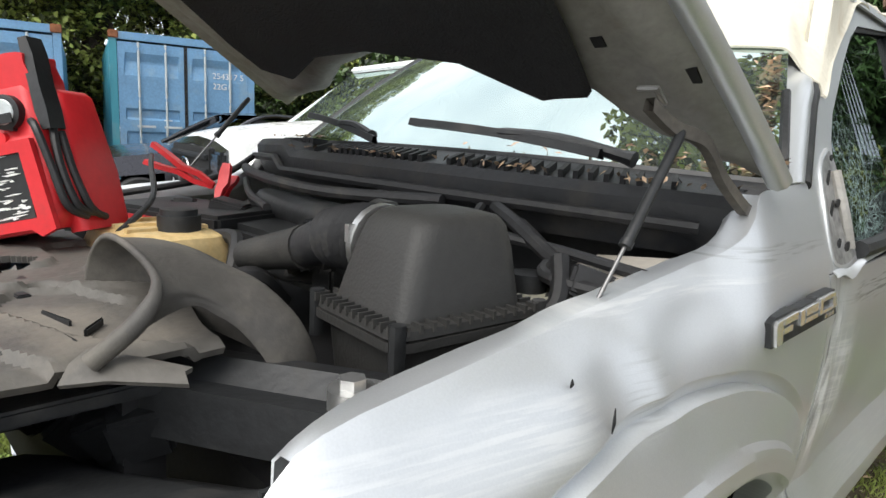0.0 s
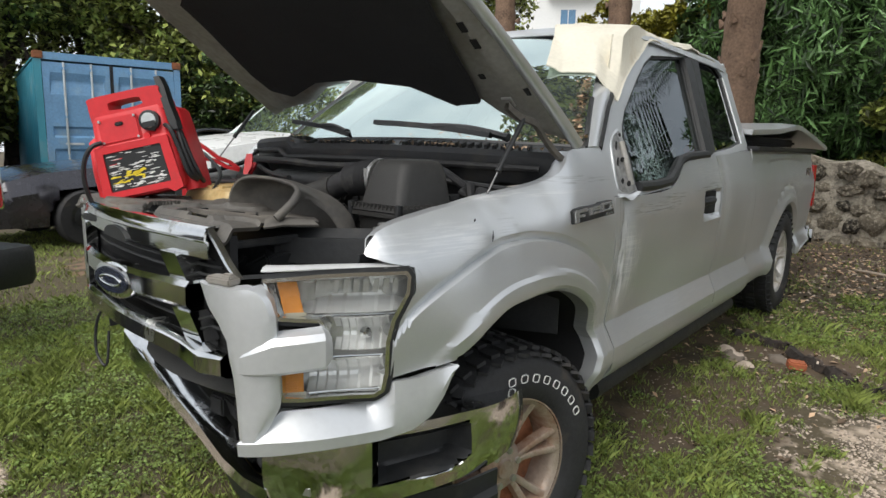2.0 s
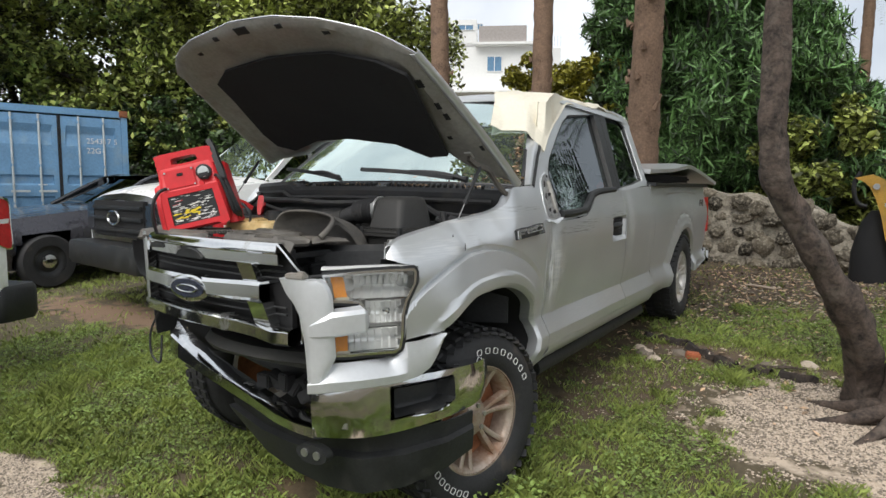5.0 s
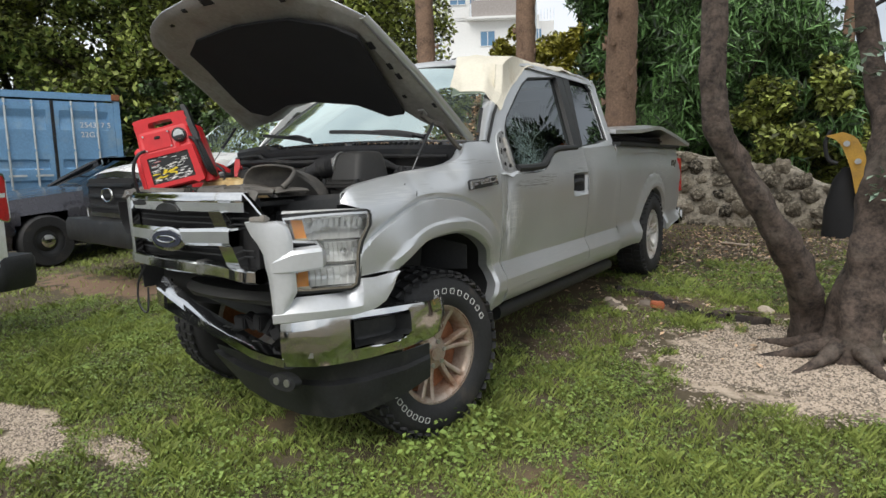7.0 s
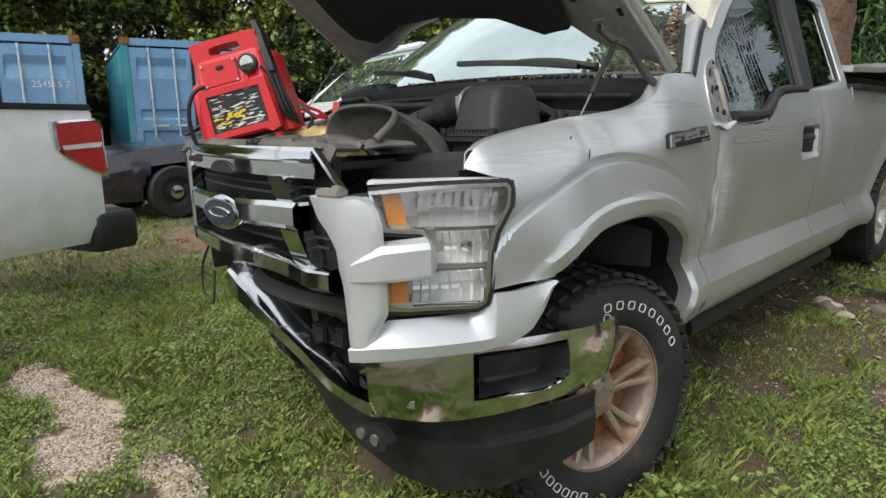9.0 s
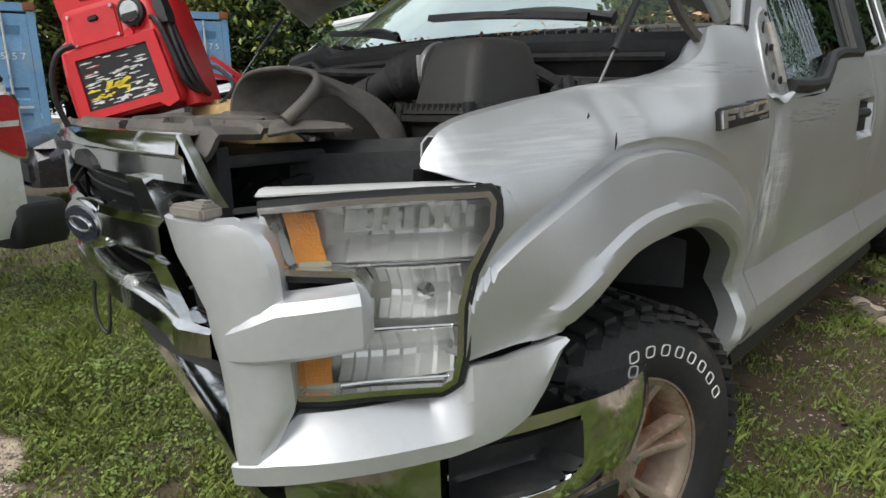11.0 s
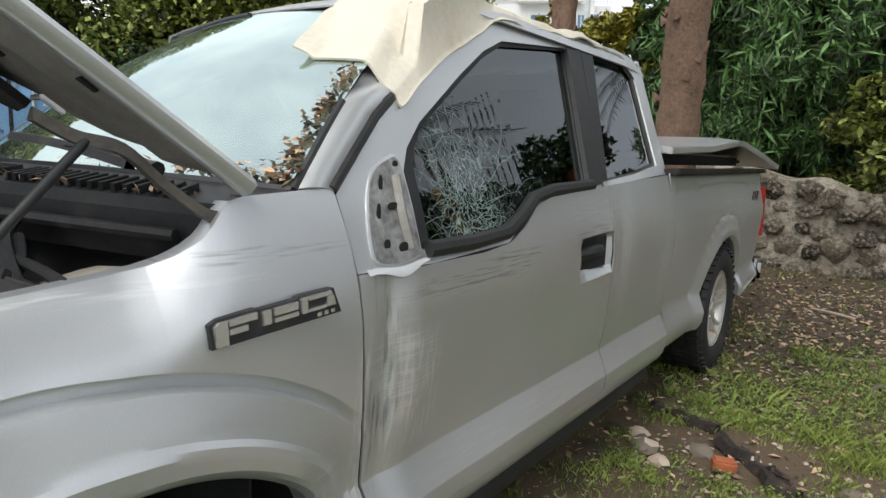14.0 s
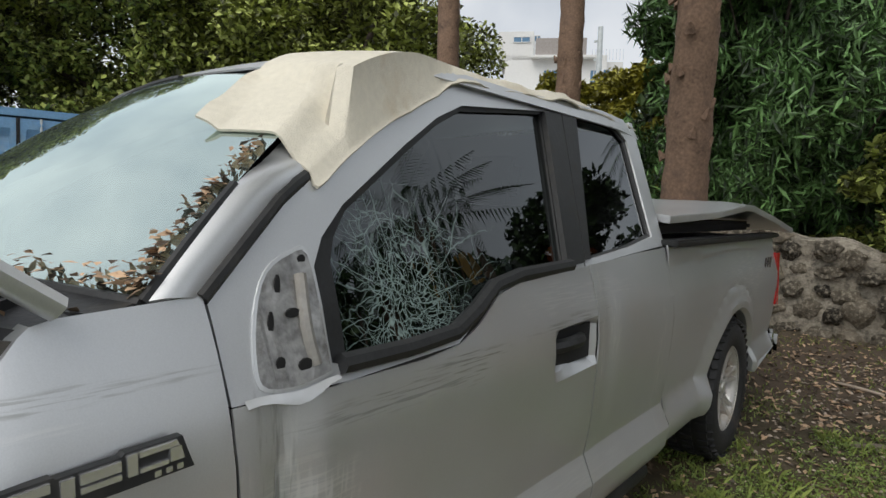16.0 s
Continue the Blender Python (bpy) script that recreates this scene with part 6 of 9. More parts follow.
part("trim_clip", bm, SILVER_DARK, trim, "grey mounting clip", bev=0.004)
bm = bmesh.new()
rows = []
for q in (0.178, 0.20, 0.23, 0.26, 0.29, 0.32, 0.35, 0.37, 0.382, 0.388):
    zt = lerp_table([(0.178, 0.958), (0.262, 0.992), (0.37, 0.998), (0.388, 0.985)], q)
    zb = lerp_table([(0.178, 0.898), (0.37, 0.912), (0.388, 0.925)], q)
    o = 0.013 * sstep(0.17, 0.22, q) - 0.014 * sstep(0.372, 0.39, q)
    rows.append([cor(q, zb + 0.004, -0.05), cor(q, zb, o - 0.008), cor(q, zb + 0.008, o), cor(q, zt - 0.020, o), cor(q, zt - 0.006, o - 0.012), cor(q, zt, o - 0.05)])
rows.append([cor(0.39, z, -0.05) for z in (0.925, 0.93, 0.94, 0.96, 0.975, 0.98)])
sheet(bm, rows)
thicken(bm, 0.006)
part("trim_arm", bm, TRIM_SILVER, trim, "silver arm reaching into the headlight", angle=35)
V_B = [(0.178, 0.711), (0.33, 0.718), (0.5, 0.714), (0.586, 0.723), (0.64, 0.745), (0.68, 0.79), (0.705, 0.838), (0.724, 0.858)]
V_C = [(0.178, 0.745), (0.25, 0.752), (0.5, 0.746), (0.585, 0.753), (0.62, 0.77), (0.66, 0.80), (0.70, 0.848), (0.724, 0.860)]
V_T = [(0.178, 0.748), (0.19, 0.752), (0.272, 0.803), (0.48, 0.802), (0.51, 0.825), (0.535, 0.855), (0.60, 0.852), (0.66, 0.857), (0.724, 0.862)]
V_O = [(0.19, 0.0), (0.272, -0.046), (0.48, -0.046), (0.51, -0.035), (0.535, -0.003)]
bm = bmesh.new()
rows = []
for k in range(48):
    q = 0.178 + (0.722 - 0.178) * k / 47
    zb, zc, zt, o = lerp_table(V_B, q), lerp_table(V_C, q), lerp_table(V_T, q), lerp_table(V_O, q)
    zc = min(max(zc, zb + 0.002), zt - 0.001)
    p1, p2 = cor(q, zc, 0.006), cor(q, zt, o)
    rows.append([cor(q, zb + 0.004, -0.06), cor(q, zb, -0.006), cor(q, zb + (zc - zb) * 0.12, 0.002), p1, p1.lerp(p2, 0.5), p2, cor(q, zt - 0.006, o - 0.03)])
sheet(bm, rows)
thicken(bm, 0.005)
part("trim_sill", bm, TRIM_SILVER, trim, "silver lower arm running to the wheel arch", angle=24)
# dark void behind the trim and lamp: a black sheet paints its shade
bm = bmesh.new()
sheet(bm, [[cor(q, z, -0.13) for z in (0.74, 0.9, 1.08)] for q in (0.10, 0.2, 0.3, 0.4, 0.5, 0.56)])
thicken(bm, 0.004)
part("lamp_void_sheet", bm, BLACK_DEEP, truck, "black sheet for the dark void behind the lamp")

# headlight: follows the corner from the nose to the fender
def hp_(u, z):
    """On the lamp's face: u from the nose (0) to the fender (1)."""
    return cor(0.222 + 0.372 * u, z, -0.052 + 0.048 * sstep(0.35, 1.0, u) - 0.06 * (z - 0.98) * (1 - 0.6 * u))


HL = [(0.02, 1.103), (0.35, 1.110), (0.7, 1.114), (0.94, 1.114), (0.965, 1.10), (0.955, 1.062), (0.86, 1.0), (0.825, 0.95), (0.815, 0.875), (0.79, 0.835), (0.73, 0.822), (0.30, 0.824), (0.15, 0.828), (0.13, 0.84), (0.125, 0.905), (0.40, 0.912), (0.43, 0.925), (0.43, 0.985), (0.40, 1.003), (0.12, 1.012), (0.10, 1.02), (0.055, 1.06)]
hl_d = dense(HL, 3)
cu, cz_ = 0.6, 0.98


def scale_outline(pts, f):
    out = []
    n = len(pts)
    for k in range(n):
        a, p, b = pts[k - 1], pts[k], pts[(k + 1) % n]
        tx, tz = b[0] - a[0], b[1] - a[1]
        l = math.hypot(tx * 0.36, tz) or 1
        out.append((p[0] + f * tz / l / 0.36, p[1] - f * tx * 0.36 / l))
    return out


HN = Vector((0.60, -0.80, 0.06))
outer = scale_outline(hl_d, -0.011)
bm = bmesh.new()
band(bm, [hp_(u, z) + HN * 0.004 for u, z in outer], [hp_(u, z) + HN * 0.004 for u, z in hl_d], -HN * 0.09)
lampb = part("headlight_bezel", bm, BLACK, truck, "black headlight bezel", angle=40)
bm = bmesh.new()
band(bm, [hp_(u, z) + HN * 0.010 for u, z in scale_outline(hl_d, -0.001)], [hp_(u, z) + HN * 0.010 for u, z in scale_outline(hl_d, 0.008)], -HN * 0.05)
part("headlight_rim", bm, CHROME, lampb, "chrome headlight rim", angle=40)
bm = bmesh.new()
vs = [bm.verts.new(hp_(u, z) + HN * 0.006) for u, z in hl_d]
bm.faces.new(vs)
bmesh.ops.triangulate(bm, faces=bm.faces[:])
ln = part("headlight_lens", bm, LENS, lampb, "slightly hazed clear headlight lens", smooth=False)
ln.visible_shadow = False
bm = bmesh.new()
vs = [bm.verts.new(hp_(u, z) - HN * 0.075) for u, z in hl_d]
bm.faces.new(vs)
bmesh.ops.triangulate(bm, faces=bm.faces[:])
part("headlight_back", bm, LAMP_DEPTH, lampb, smooth=False)


def lamp_patch(nm, m, us, zs, depth, wav=0.0, label="", lean=0.0):
    bm = bmesh.new()
    rows = []
    for i in range(29):
        i = i / 2
        u = us[0] + (us[1] - us[0]) * i / 14
        rows.append([hp_(u + lean * (1 - k / 8), zs[0] + (zs[1] - zs[0]) * k / 8) - HN * (depth - 0.05 * math.sin(math.pi * k / 8) * wav + 0.02 * wav * math.cos(math.pi * (i / 14 - 0.5)) + 0.0025 * (i % 2) * (1 if wav else 0)) for k in range(9)])
    sheet(bm, rows)
    thicken(bm, 0.004)
    part(nm, bm, m, lampb, label, smooth=False)


lamp_patch("upper_reflector", REFLECTOR, (0.24, 0.93), (1.015, 1.108), 0.05, -0.7)
lamp_patch("middle_reflector", REFLECTOR, (0.46, 0.80), (0.925, 1.0), 0.05, -0.6)
lamp_patch("lower_reflector", REFLECTOR, (0.27, 0.76), (0.832, 0.904), 0.045, -0.6)
lamp_patch("amber_reflector", AMBER, (0.10, 0.235), (1.022, 1.094), 0.018, 0, "amber side reflector", 0.045)
lamp_patch("amber_reflector", AMBER, (0.15, 0.27), (0.838, 0.90), 0.018, 0, "amber side reflector")
for u0_, u1_, z0_, z1_ in ((0.155, 0.30, 1.016, 1.024), (0.15, 0.285, 0.832, 0.84)):
    lamp_patch("amber_foot", MILKY, (u0_, u1_), (z0_, z1_), 0.016)
for u, z, r in ((0.66, 0.965, 0.014),):
    bm = bmesh.new()
    p = hp_(u, z) - HN * 0.045
    q = HN.normalized()
    tube(bm, [p - q * 0.02, p, p + q * 0.012], [r * 0.7, r, r * 0.3], 16)
    part("bulb_cover", bm, CHROME, lampb)

for k in range(9):
    u = 0.36 + 0.06 * k
    lamp_patch("facet", LAMP_DEPTH, (u, u + 0.034), (1.062, 1.094), 0.030, 0, "grey facet inside the lamp", -0.012)
for u0, u1, z in ((0.14, 0.86, 1.012), (0.44, 0.82, 0.915), (0.30, 0.78, 0.834), (0.20, 0.92, 1.104)):
    bm = bmesh.new()
    tube(bm, [hp_(u0 + (u1 - u0) * k / 10, z) - HN * 0.022 for k in range(11)], 0.0025, 6)
    part("lamp_divider", bm, CHROME, lampb)
bm = bmesh.new()
sheet(bm, [[hp_(u, 1.121 + 0.003 * math.sin(3 * u)) + HN * 0.004, hp_(u, 1.128) - HN * 0.012, hp_(u, 1.130) - HN * 0.035, hp_(u, 1.124) - HN * 0.075] for u in (0.0, 0.1, 0.25, 0.4, 0.55, 0.7, 0.8, 0.88)])
thicken(bm, 0.003)
part("lamp_top", bm, REFLECTOR, lampb, "clear grey top edge of the headlight")
# bumper: chrome, torn on the far side, hanging
END = [(0.985, -0.06), (1.0, -0.12), (1.005, -0.22), (0.985, -0.34), (0.945, -0.46), (0.885, -0.57), (0.80, -0.655), (0.70, -0.70), (0.63, -0.715)]
E_TOP = [(0, 0.685), (0.3, 0.70), (0.5, 0.705), (0.75, 0.69), (0.9, 0.672)]
E_LOW = [(0, 0.535), (0.15, 0.52), (0.4, 0.508), (0.75, 0.485), (0.9, 0.478)]
end_fine = smooth_path([(x, y, 0) for x, y in END], 9)
end_len = [0.0]
for p, q in zip(end_fine, end_fine[1:]):
    end_len.append(end_len[-1] + (q - p).length)


def fog_mask(q, z, grow=0.0):
    """1 inside the fog lamp pocket: a slanted rounded box."""
    lo = lerp_table([(0.24, 0.600), (0.33, 0.562), (0.56, 0.556)], q)
    d = max(abs(q - 0.405) - 0.130 - grow, lo - grow - z, z - 0.668 - grow)
    return sstep(0.006, -0.006, d)


bm, bl_ = bmesh.new(), bmesh.new()
rows, liner = [], []
for k, p in enumerate(end_fine):
    q = end_len[k]
    d = (end_fine[min(k + 1, len(end_fine) - 1)] - end_fine[max(k - 1, 0)]).normalized()
    n = Vector((-d.y, d.x, 0))
    top, low = lerp_table(E_TOP, q), lerp_table(E_LOW, q)
    row, lrow = [p - n * 0.07 + Vector((0, 0, top))], []
    for j in range(25):
        v = j / 24
        z = top + (low - top) * v
        o = 0.016 * math.sin(math.pi * (0.12 + 0.76 * v)) + 0.004 * noise.noise((p.x * 7, p.y * 7, z * 9))
        row.append(p + n * (o - 0.075 * fog_mask(q, z)) + Vector((0, 0, z)))
        if 0.24 < q < 0.57:
            lrow.append(p + n * (o + 0.003 - 0.075 * fog_mask(q, z, -0.008)) + Vector((0, 0, z)))
    rows.append(row + [p - n * 0.07 + Vector((0, 0, low - 0.004))])
    if lrow:
        liner.append((q, lrow))
sheet(bm, rows)
thicken(bm, 0.004)
bumper = part("bumper_corner", bm, CHROME, truck, "dented chrome bumper corner with fog lamp pocket", angle=40)
for (q0, a), (q1, b) in zip(liner, liner[1:]):
    for j in range(24):
        pts = (a[j], b[j], b[j + 1], a[j + 1])
        if all(fog_mask((q0 + q1) / 2, p.z, 0.004) > 0.4 for p in pts):
            bl_.faces.new([bl_.verts.new(p) for p in pts])
bmesh.ops.remove_doubles(bl_, verts=bl_.verts, dist=0.0005)
part("fog_lamp_pocket", bl_, BLACK, bumper, "black empty fog lamp pocket")
bm = bmesh.new()
STRIP = [((0.64, -0.715, 0.495), 0.06), ((0.55, -0.72, 0.50), 0.055), ((0.42, -0.70, 0.505), 0.055), ((0.23, -0.66, 0.53), 0.06), ((0.05, -0.63, 0.555), 0.07), ((-0.16, -0.60, 0.59), 0.08), ((-0.30, -0.59, 0.63), 0.11), ((-0.40, -0.58, 0.66), 0.13), ((-0.45, -0.55, 0.67), 0.14)]
rows = []
for k, (p, h) in enumerate(STRIP):
    p = Vector(p)
    j = 0.012 * math.sin(4.1 * k)
    rows.append([p + Vector((0, 0.07, h / 2)), p + Vector((0, 0.015 + j, h / 2 + j)), p + Vector((0, -0.014, h * 0.3)), p + Vector((0, -0.016, -h * 0.3)), p + Vector((0, 0.01 + j, -h / 2)), p + Vector((0, 0.07, -h / 2 - 0.01))])
sheet(bm, rows)
thicken(bm, 0.006)
part("bumper_strip", bm, CHROME, truck, "bent torn chrome bumper strip", angle=35)
bm = bmesh.new()
bar(bm, [(-0.30, -0.46, 0.70), (-0.10, -0.49, 0.68), (0.1, -0.51, 0.65), (0.4, -0.53, 0.62), (0.66, -0.55, 0.60)], 0.08, 0.05)
part("bumper_beam", bm, BLACK, truck, "black bumper beam", angle=40)
bm = bmesh.new()
rows = []
for k in range(13):
    t = k / 12
    x = -0.02 + 0.76 * t
    y = -0.69 - 0.09 * math.sin(math.pi * min(1, t * 1.1)) ** 0.7
    z = 0.782 - 0.012 * t
    rows.append([(x, y + 0.14, z + 0.02), (x, y + 0.03, z + 0.012), (x, y, z - 0.02), (x, y + 0.03, z - 0.06 + 0.02 * math.sin(math.pi * t))])
sheet(bm, rows)
thicken(bm, 0.008)
part("bumper_top_pad", bm, AIRBOX, truck, "grey-black curved plastic bumper pad")
for k in range(12):
    bm = bmesh.new()
    box(bm, (0.25 + 0.04 * k, -0.60 + 0.02 * (k % 3), 0.60 + 0.03 * math.sin(3 * k)), (0.07, 0.05, 0.06), rot(20 * k, 31 * k, 17 * k))
    part("broken_plastic", bm, BLACK_DEEP, truck, "broken black plastic behind the bumper", bev=0.006)
# torn bracket metal at the tear
bm = bmesh.new()
box(bm, (0.68, -0.705, 0.60), (0.11, 0.006, 0.012), rot(0, 8, 12))
box(bm, (0.68, -0.705, 0.565), (0.10, 0.006, 0.02), rot(0, -6, 12))
box(bm, (0.70, -0.70, 0.53), (0.14, 0.01, 0.02), rot(0, -4, 12))
part("torn_bracket", bm, STEEL, truck, smooth=False)
# black box puts the tear's deep shade behind the bracket
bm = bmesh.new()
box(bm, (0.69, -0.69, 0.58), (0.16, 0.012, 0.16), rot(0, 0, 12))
part("bracket_gap_shade", bm, BLACK_DEEP, truck, smooth=False)
# air dam, tow hook
bm = bmesh.new()
rows = []
for x, y, zt, zb in ((-0.18, -0.36, 0.38, 0.29), (-0.05, -0.40, 0.39, 0.25), (0.15, -0.46, 0.41, 0.19), (0.35, -0.50, 0.43, 0.16), (0.55, -0.53, 0.45, 0.155), (0.72, -0.53, 0.47, 0.17), (0.86, -0.46, 0.49, 0.21), (0.96, -0.33, 0.50, 0.27), (1.0, -0.20, 0.51, 0.32)):
    zb = zt - 0.82 * (zt - zb)
    n = Vector((x - 0.35, -0.75, 0)).normalized()
    p = Vector((x, y, 0))
    rows.append([p + n * 0.05 + Vector((0, 0, zt)), p + n * 0.04 + Vector((0, 0, zt * 0.66 + zb * 0.34)), p + n * 0.07 + Vector((0, 0, zt * 0.6 + zb * 0.4)), p + n * 0.06 + Vector((0, 0, zt * 0.3 + zb * 0.7)), p + n * 0.045 + Vector((0, 0, zb))])
sheet(bm, rows)
thicken(bm, 0.008)
part("air_dam", bm, BLACK, truck, "black plastic air dam hanging under the bumper", angle=35)
bm = bmesh.new()
loft(bm, [[Vector((0.63, -0.695 - 0.02 * k, 0.415)) + Vector((0.075 * math.cos(a), 0, 0.036 * math.sin(a))) for a in (2 * math.pi * q / 20 for q in range(20))] for k in (0, 1, 2)])
hk = part("tow_hook_plate", bm, BLACK, truck, "black tow hook plate", bev=0.005)
for x in (0.60, 0.66):
    bm = bmesh.new()
    tube(bm, [(x, -0.735, 0.417), (x, -0.741, 0.417)], 0.016, 12)
    part("hook_eye", bm, STEEL, hk)
bm = bmesh.new()
tube(bm, smooth_path([(-0.38, -0.66, 0.83), (-0.42, -0.68, 0.74), (-0.41, -0.69, 0.64), (-0.36, -0.68, 0.60), (-0.37, -0.66, 0.72)], 6), 0.005, 6)
part("hanging_wire", bm, WIRE, truck, "loose black wire hanging from the grille")

# fender badge: a dark plate with raised chrome blocks, drawn as plain shapes
def badge_p(a, b, off=0.0):
    """a along the badge (0 front to 1 rear), b up it (0 to 1); rides on the fender."""
    y = 0.171 + 0.258 * a
    z = 1.164 + 0.020 * a + 0.047 * b
    x = max(fender_x(y, z), 1.013 + 0.018 * a) - 0.004 * b
    return Vector((x + 0.004 + off, y, z))


bm = bmesh.new()
prism(bm, [badge_p(a, b, 0.004) for a, b in ((0, 0), (1.02, -0.02), (0.985, 0.55), (0.96, 1.0), (0.66, 1.02), (0.64, 0.94), (0.34, 0.94), (0.33, 1.0), (0.05, 1.0), (-0.015, 0.86))], (-0.016, 0, 0))
eb = part("fender_badge", bm, BLACK, truck, "black badge with raised chrome blocks", smooth=False)
for pts in (((0.02, 0.06), (0.10, 0.06), (0.10, 0.90), (0.04, 0.90), (0.01, 0.78)), ((0.11, 0.68), (0.31, 0.68), (0.31, 0.92), (0.11, 0.90)), ((0.11, 0.38), (0.24, 0.38), (0.24, 0.58), (0.11, 0.58)), ((0.355, 0.36), (0.415, 0.36), (0.415, 0.88), (0.355, 0.86)),
            ((0.44, 0.36), (0.63, 0.36), (0.63, 0.52), (0.44, 0.52)), ((0.44, 0.60), (0.63, 0.60), (0.63, 0.88), (0.44, 0.88)), ((0.66, 0.36), (0.71, 0.36), (0.71, 0.96), (0.66, 0.96)), ((0.72, 0.80), (0.93, 0.80), (0.92, 0.96), (0.72, 0.96)), ((0.88, 0.38), (0.955, 0.38), (0.94, 0.78), (0.88, 0.78)), ((0.72, 0.36), (0.87, 0.36), (0.87, 0.48), (0.72, 0.48))):
    bm = bmesh.new()
    prism(bm, [badge_p(a, b, 0.010) for a, b in pts], (-0.008, 0, 0))
    part("badge_block", bm, BADGE, eb, smooth=False, bev=0.0016)
for a in (0.80, 0.86, 0.92):
    bm = bmesh.new()
    prism(bm, [badge_p(a + p, q, 0.006) for p, q in ((0, 0.06), (0.035, 0.06), (0.035, 0.22), (0, 0.22))], (-0.004, 0, 0))
    part("badge_letter_bar", bm, BADGE, eb, smooth=False)
# sharp gash and puncture in the fender
for (y, z, h) in ((-0.262, 1.152, 0.030), (-0.305, 1.206, 0.010)):
    x = fender_x(y, z) + 0.001
    bm = bmesh.new()
    prism(bm, [(x, y, z), (x + 0.001, y + 0.004, z + h * 0.4), (x, y + 0.002, z + h), (x + 0.001, y - 0.002, z + h * 0.5)], (0.0015, 0, 0))
    part("gash", bm, BLACK_DEEP, truck, "small dark puncture in the fender", smooth=False)


# ---- wheels ----
def wheel(m, alloy, lettered, label):
    """Tyre with tread blocks and rim of six twin spokes; axis along local x, outer face towards +x."""
    w = bpy.data.objects.new("wheel", None)
    scene.collection.objects.link(w)
    w.parent = truck
    w.matrix_local = m
    w["label"] = label
    R, hw = 0.395, 0.132
    prof = [(0.232, -hw + 0.02), (0.26, -hw), (0.33, -hw - 0.002), (0.375, -hw + 0.018), (R, -hw + 0.05), (R, -0.03), (R, 0.03), (R, hw - 0.05), (0.375, hw - 0.018), (0.345, hw + 0.004), (0.29, hw + 0.006), (0.25, hw - 0.002), (0.232, hw - 0.02)]
    bm = bmesh.new()
    sheet(bm, [[(x, r * math.cos(a), r * math.sin(a)) for r, x in prof] for a in (2 * math.pi * k / 56 for k in range(57))])
    bmesh.ops.remove_doubles(bm, verts=bm.verts, dist=1e-5)
    t = part("tyre", bm, TYRE, w, "black all-terrain tyre", angle=50)
    bm = bmesh.new()
    for k in range(44):
        a = 2 * math.pi * k / 44
        for x, l in ((-0.085, 0.055), (0.0, 0.06), (0.085, 0.055), (0.118, 0.03)):
            rr = R + 0.003 if x < 0.11 else R - 0.016
            box(bm, (x, rr * math.cos(a + 0.05 * (x > 0)), rr * math.sin(a + 0.05 * (x > 0))), (l, 0.012, 0.034), rot(math.degrees(a) - 0, 0, 0) if x < 0.11 else rot(math.degrees(a), 0, 35))
    part("tread", bm, TYRE, t, smooth=False)
    rim_prof = [(0.238, 0.118), (0.238, 0.108), (0.222, 0.102), (0.212, 0.085), (0.205, -0.10), (0.23, -0.115)]
    bm = bmesh.new()
    sheet(bm, [[(x, r * math.cos(a), r * math.sin(a)) for r, x in rim_prof] for a in (2 * math.pi * k / 48 for k in range(49))])
    thicken(bm, 0.005)
    rm = part("rim", bm, alloy, w, "aluminium rim" if alloy is ALLOY else "rust-stained aluminium rim", angle=40)
    bm = bmesh.new()
    loft(bm, [[(0.02, 0.2 * math.cos(a), 0.2 * math.sin(a)) for a in (2 * math.pi * k / 24 for k in range(24))], [(0.0, 0.2 * math.cos(a), 0.2 * math.sin(a)) for a in (2 * math.pi * k / 24 for k in range(24))]])
    part("brake_disc", bm, RUST, rm)
    for k in range(6):
        for s in (-1, 1):
            bm = bmesh.new()
            a = 2 * math.pi * k / 6 + 0.2
            da0, da1 = 0.10 * s, 0.16 * s
            rows = []
            for j in range(5):
                f = j / 4
                r = 0.055 + (0.220 - 0.055) * f
                aa = a + da0 + (da1 - da0) * f
                hwid = (0.024 + 0.006 * f) / r * 0.5 if r else 0
                x = 0.083 + 0.022 * f - 0.02 * math.sin(math.pi * f) * 0.4
                rows.append([(x - 0.03, r * math.cos(aa - hwid), r * math.sin(aa - hwid)), (x, r * math.cos(aa - hwid * 0.8), r * math.sin(aa - hwid * 0.8)), (x + 0.004, r * math.cos(aa), r * math.sin(aa)), (x, r * math.cos(aa + hwid * 0.8), r * math.sin(aa + hwid * 0.8)), (x - 0.03, r * math.cos(aa + hwid), r * math.sin(aa + hwid))])
            sheet(bm, rows, closed=True)
            part("spoke", bm, alloy, rm, angle=50)
    bm = bmesh.new()
    loft(bm, [[(x, r * math.cos(a), r * math.sin(a)) for a in (2 * math.pi * k / 24 for k in range(24))] for x, r in ((0.03, 0.085), (0.07, 0.085), (0.085, 0.07), (0.09, 0.035), (0.098, 0.03))])
    part("hub", bm, alloy, rm, angle=40)
    for k in range(6):
        a = 2 * math.pi * k / 6 + 0.2
        bm = bmesh.new()
        tube(bm, [(0.07, 0.058 * math.cos(a), 0.058 * math.sin(a)), (0.096, 0.058 * math.cos(a), 0.058 * math.sin(a))], 0.011, 6)
        part("lug_nut", bm, STEEL, rm)
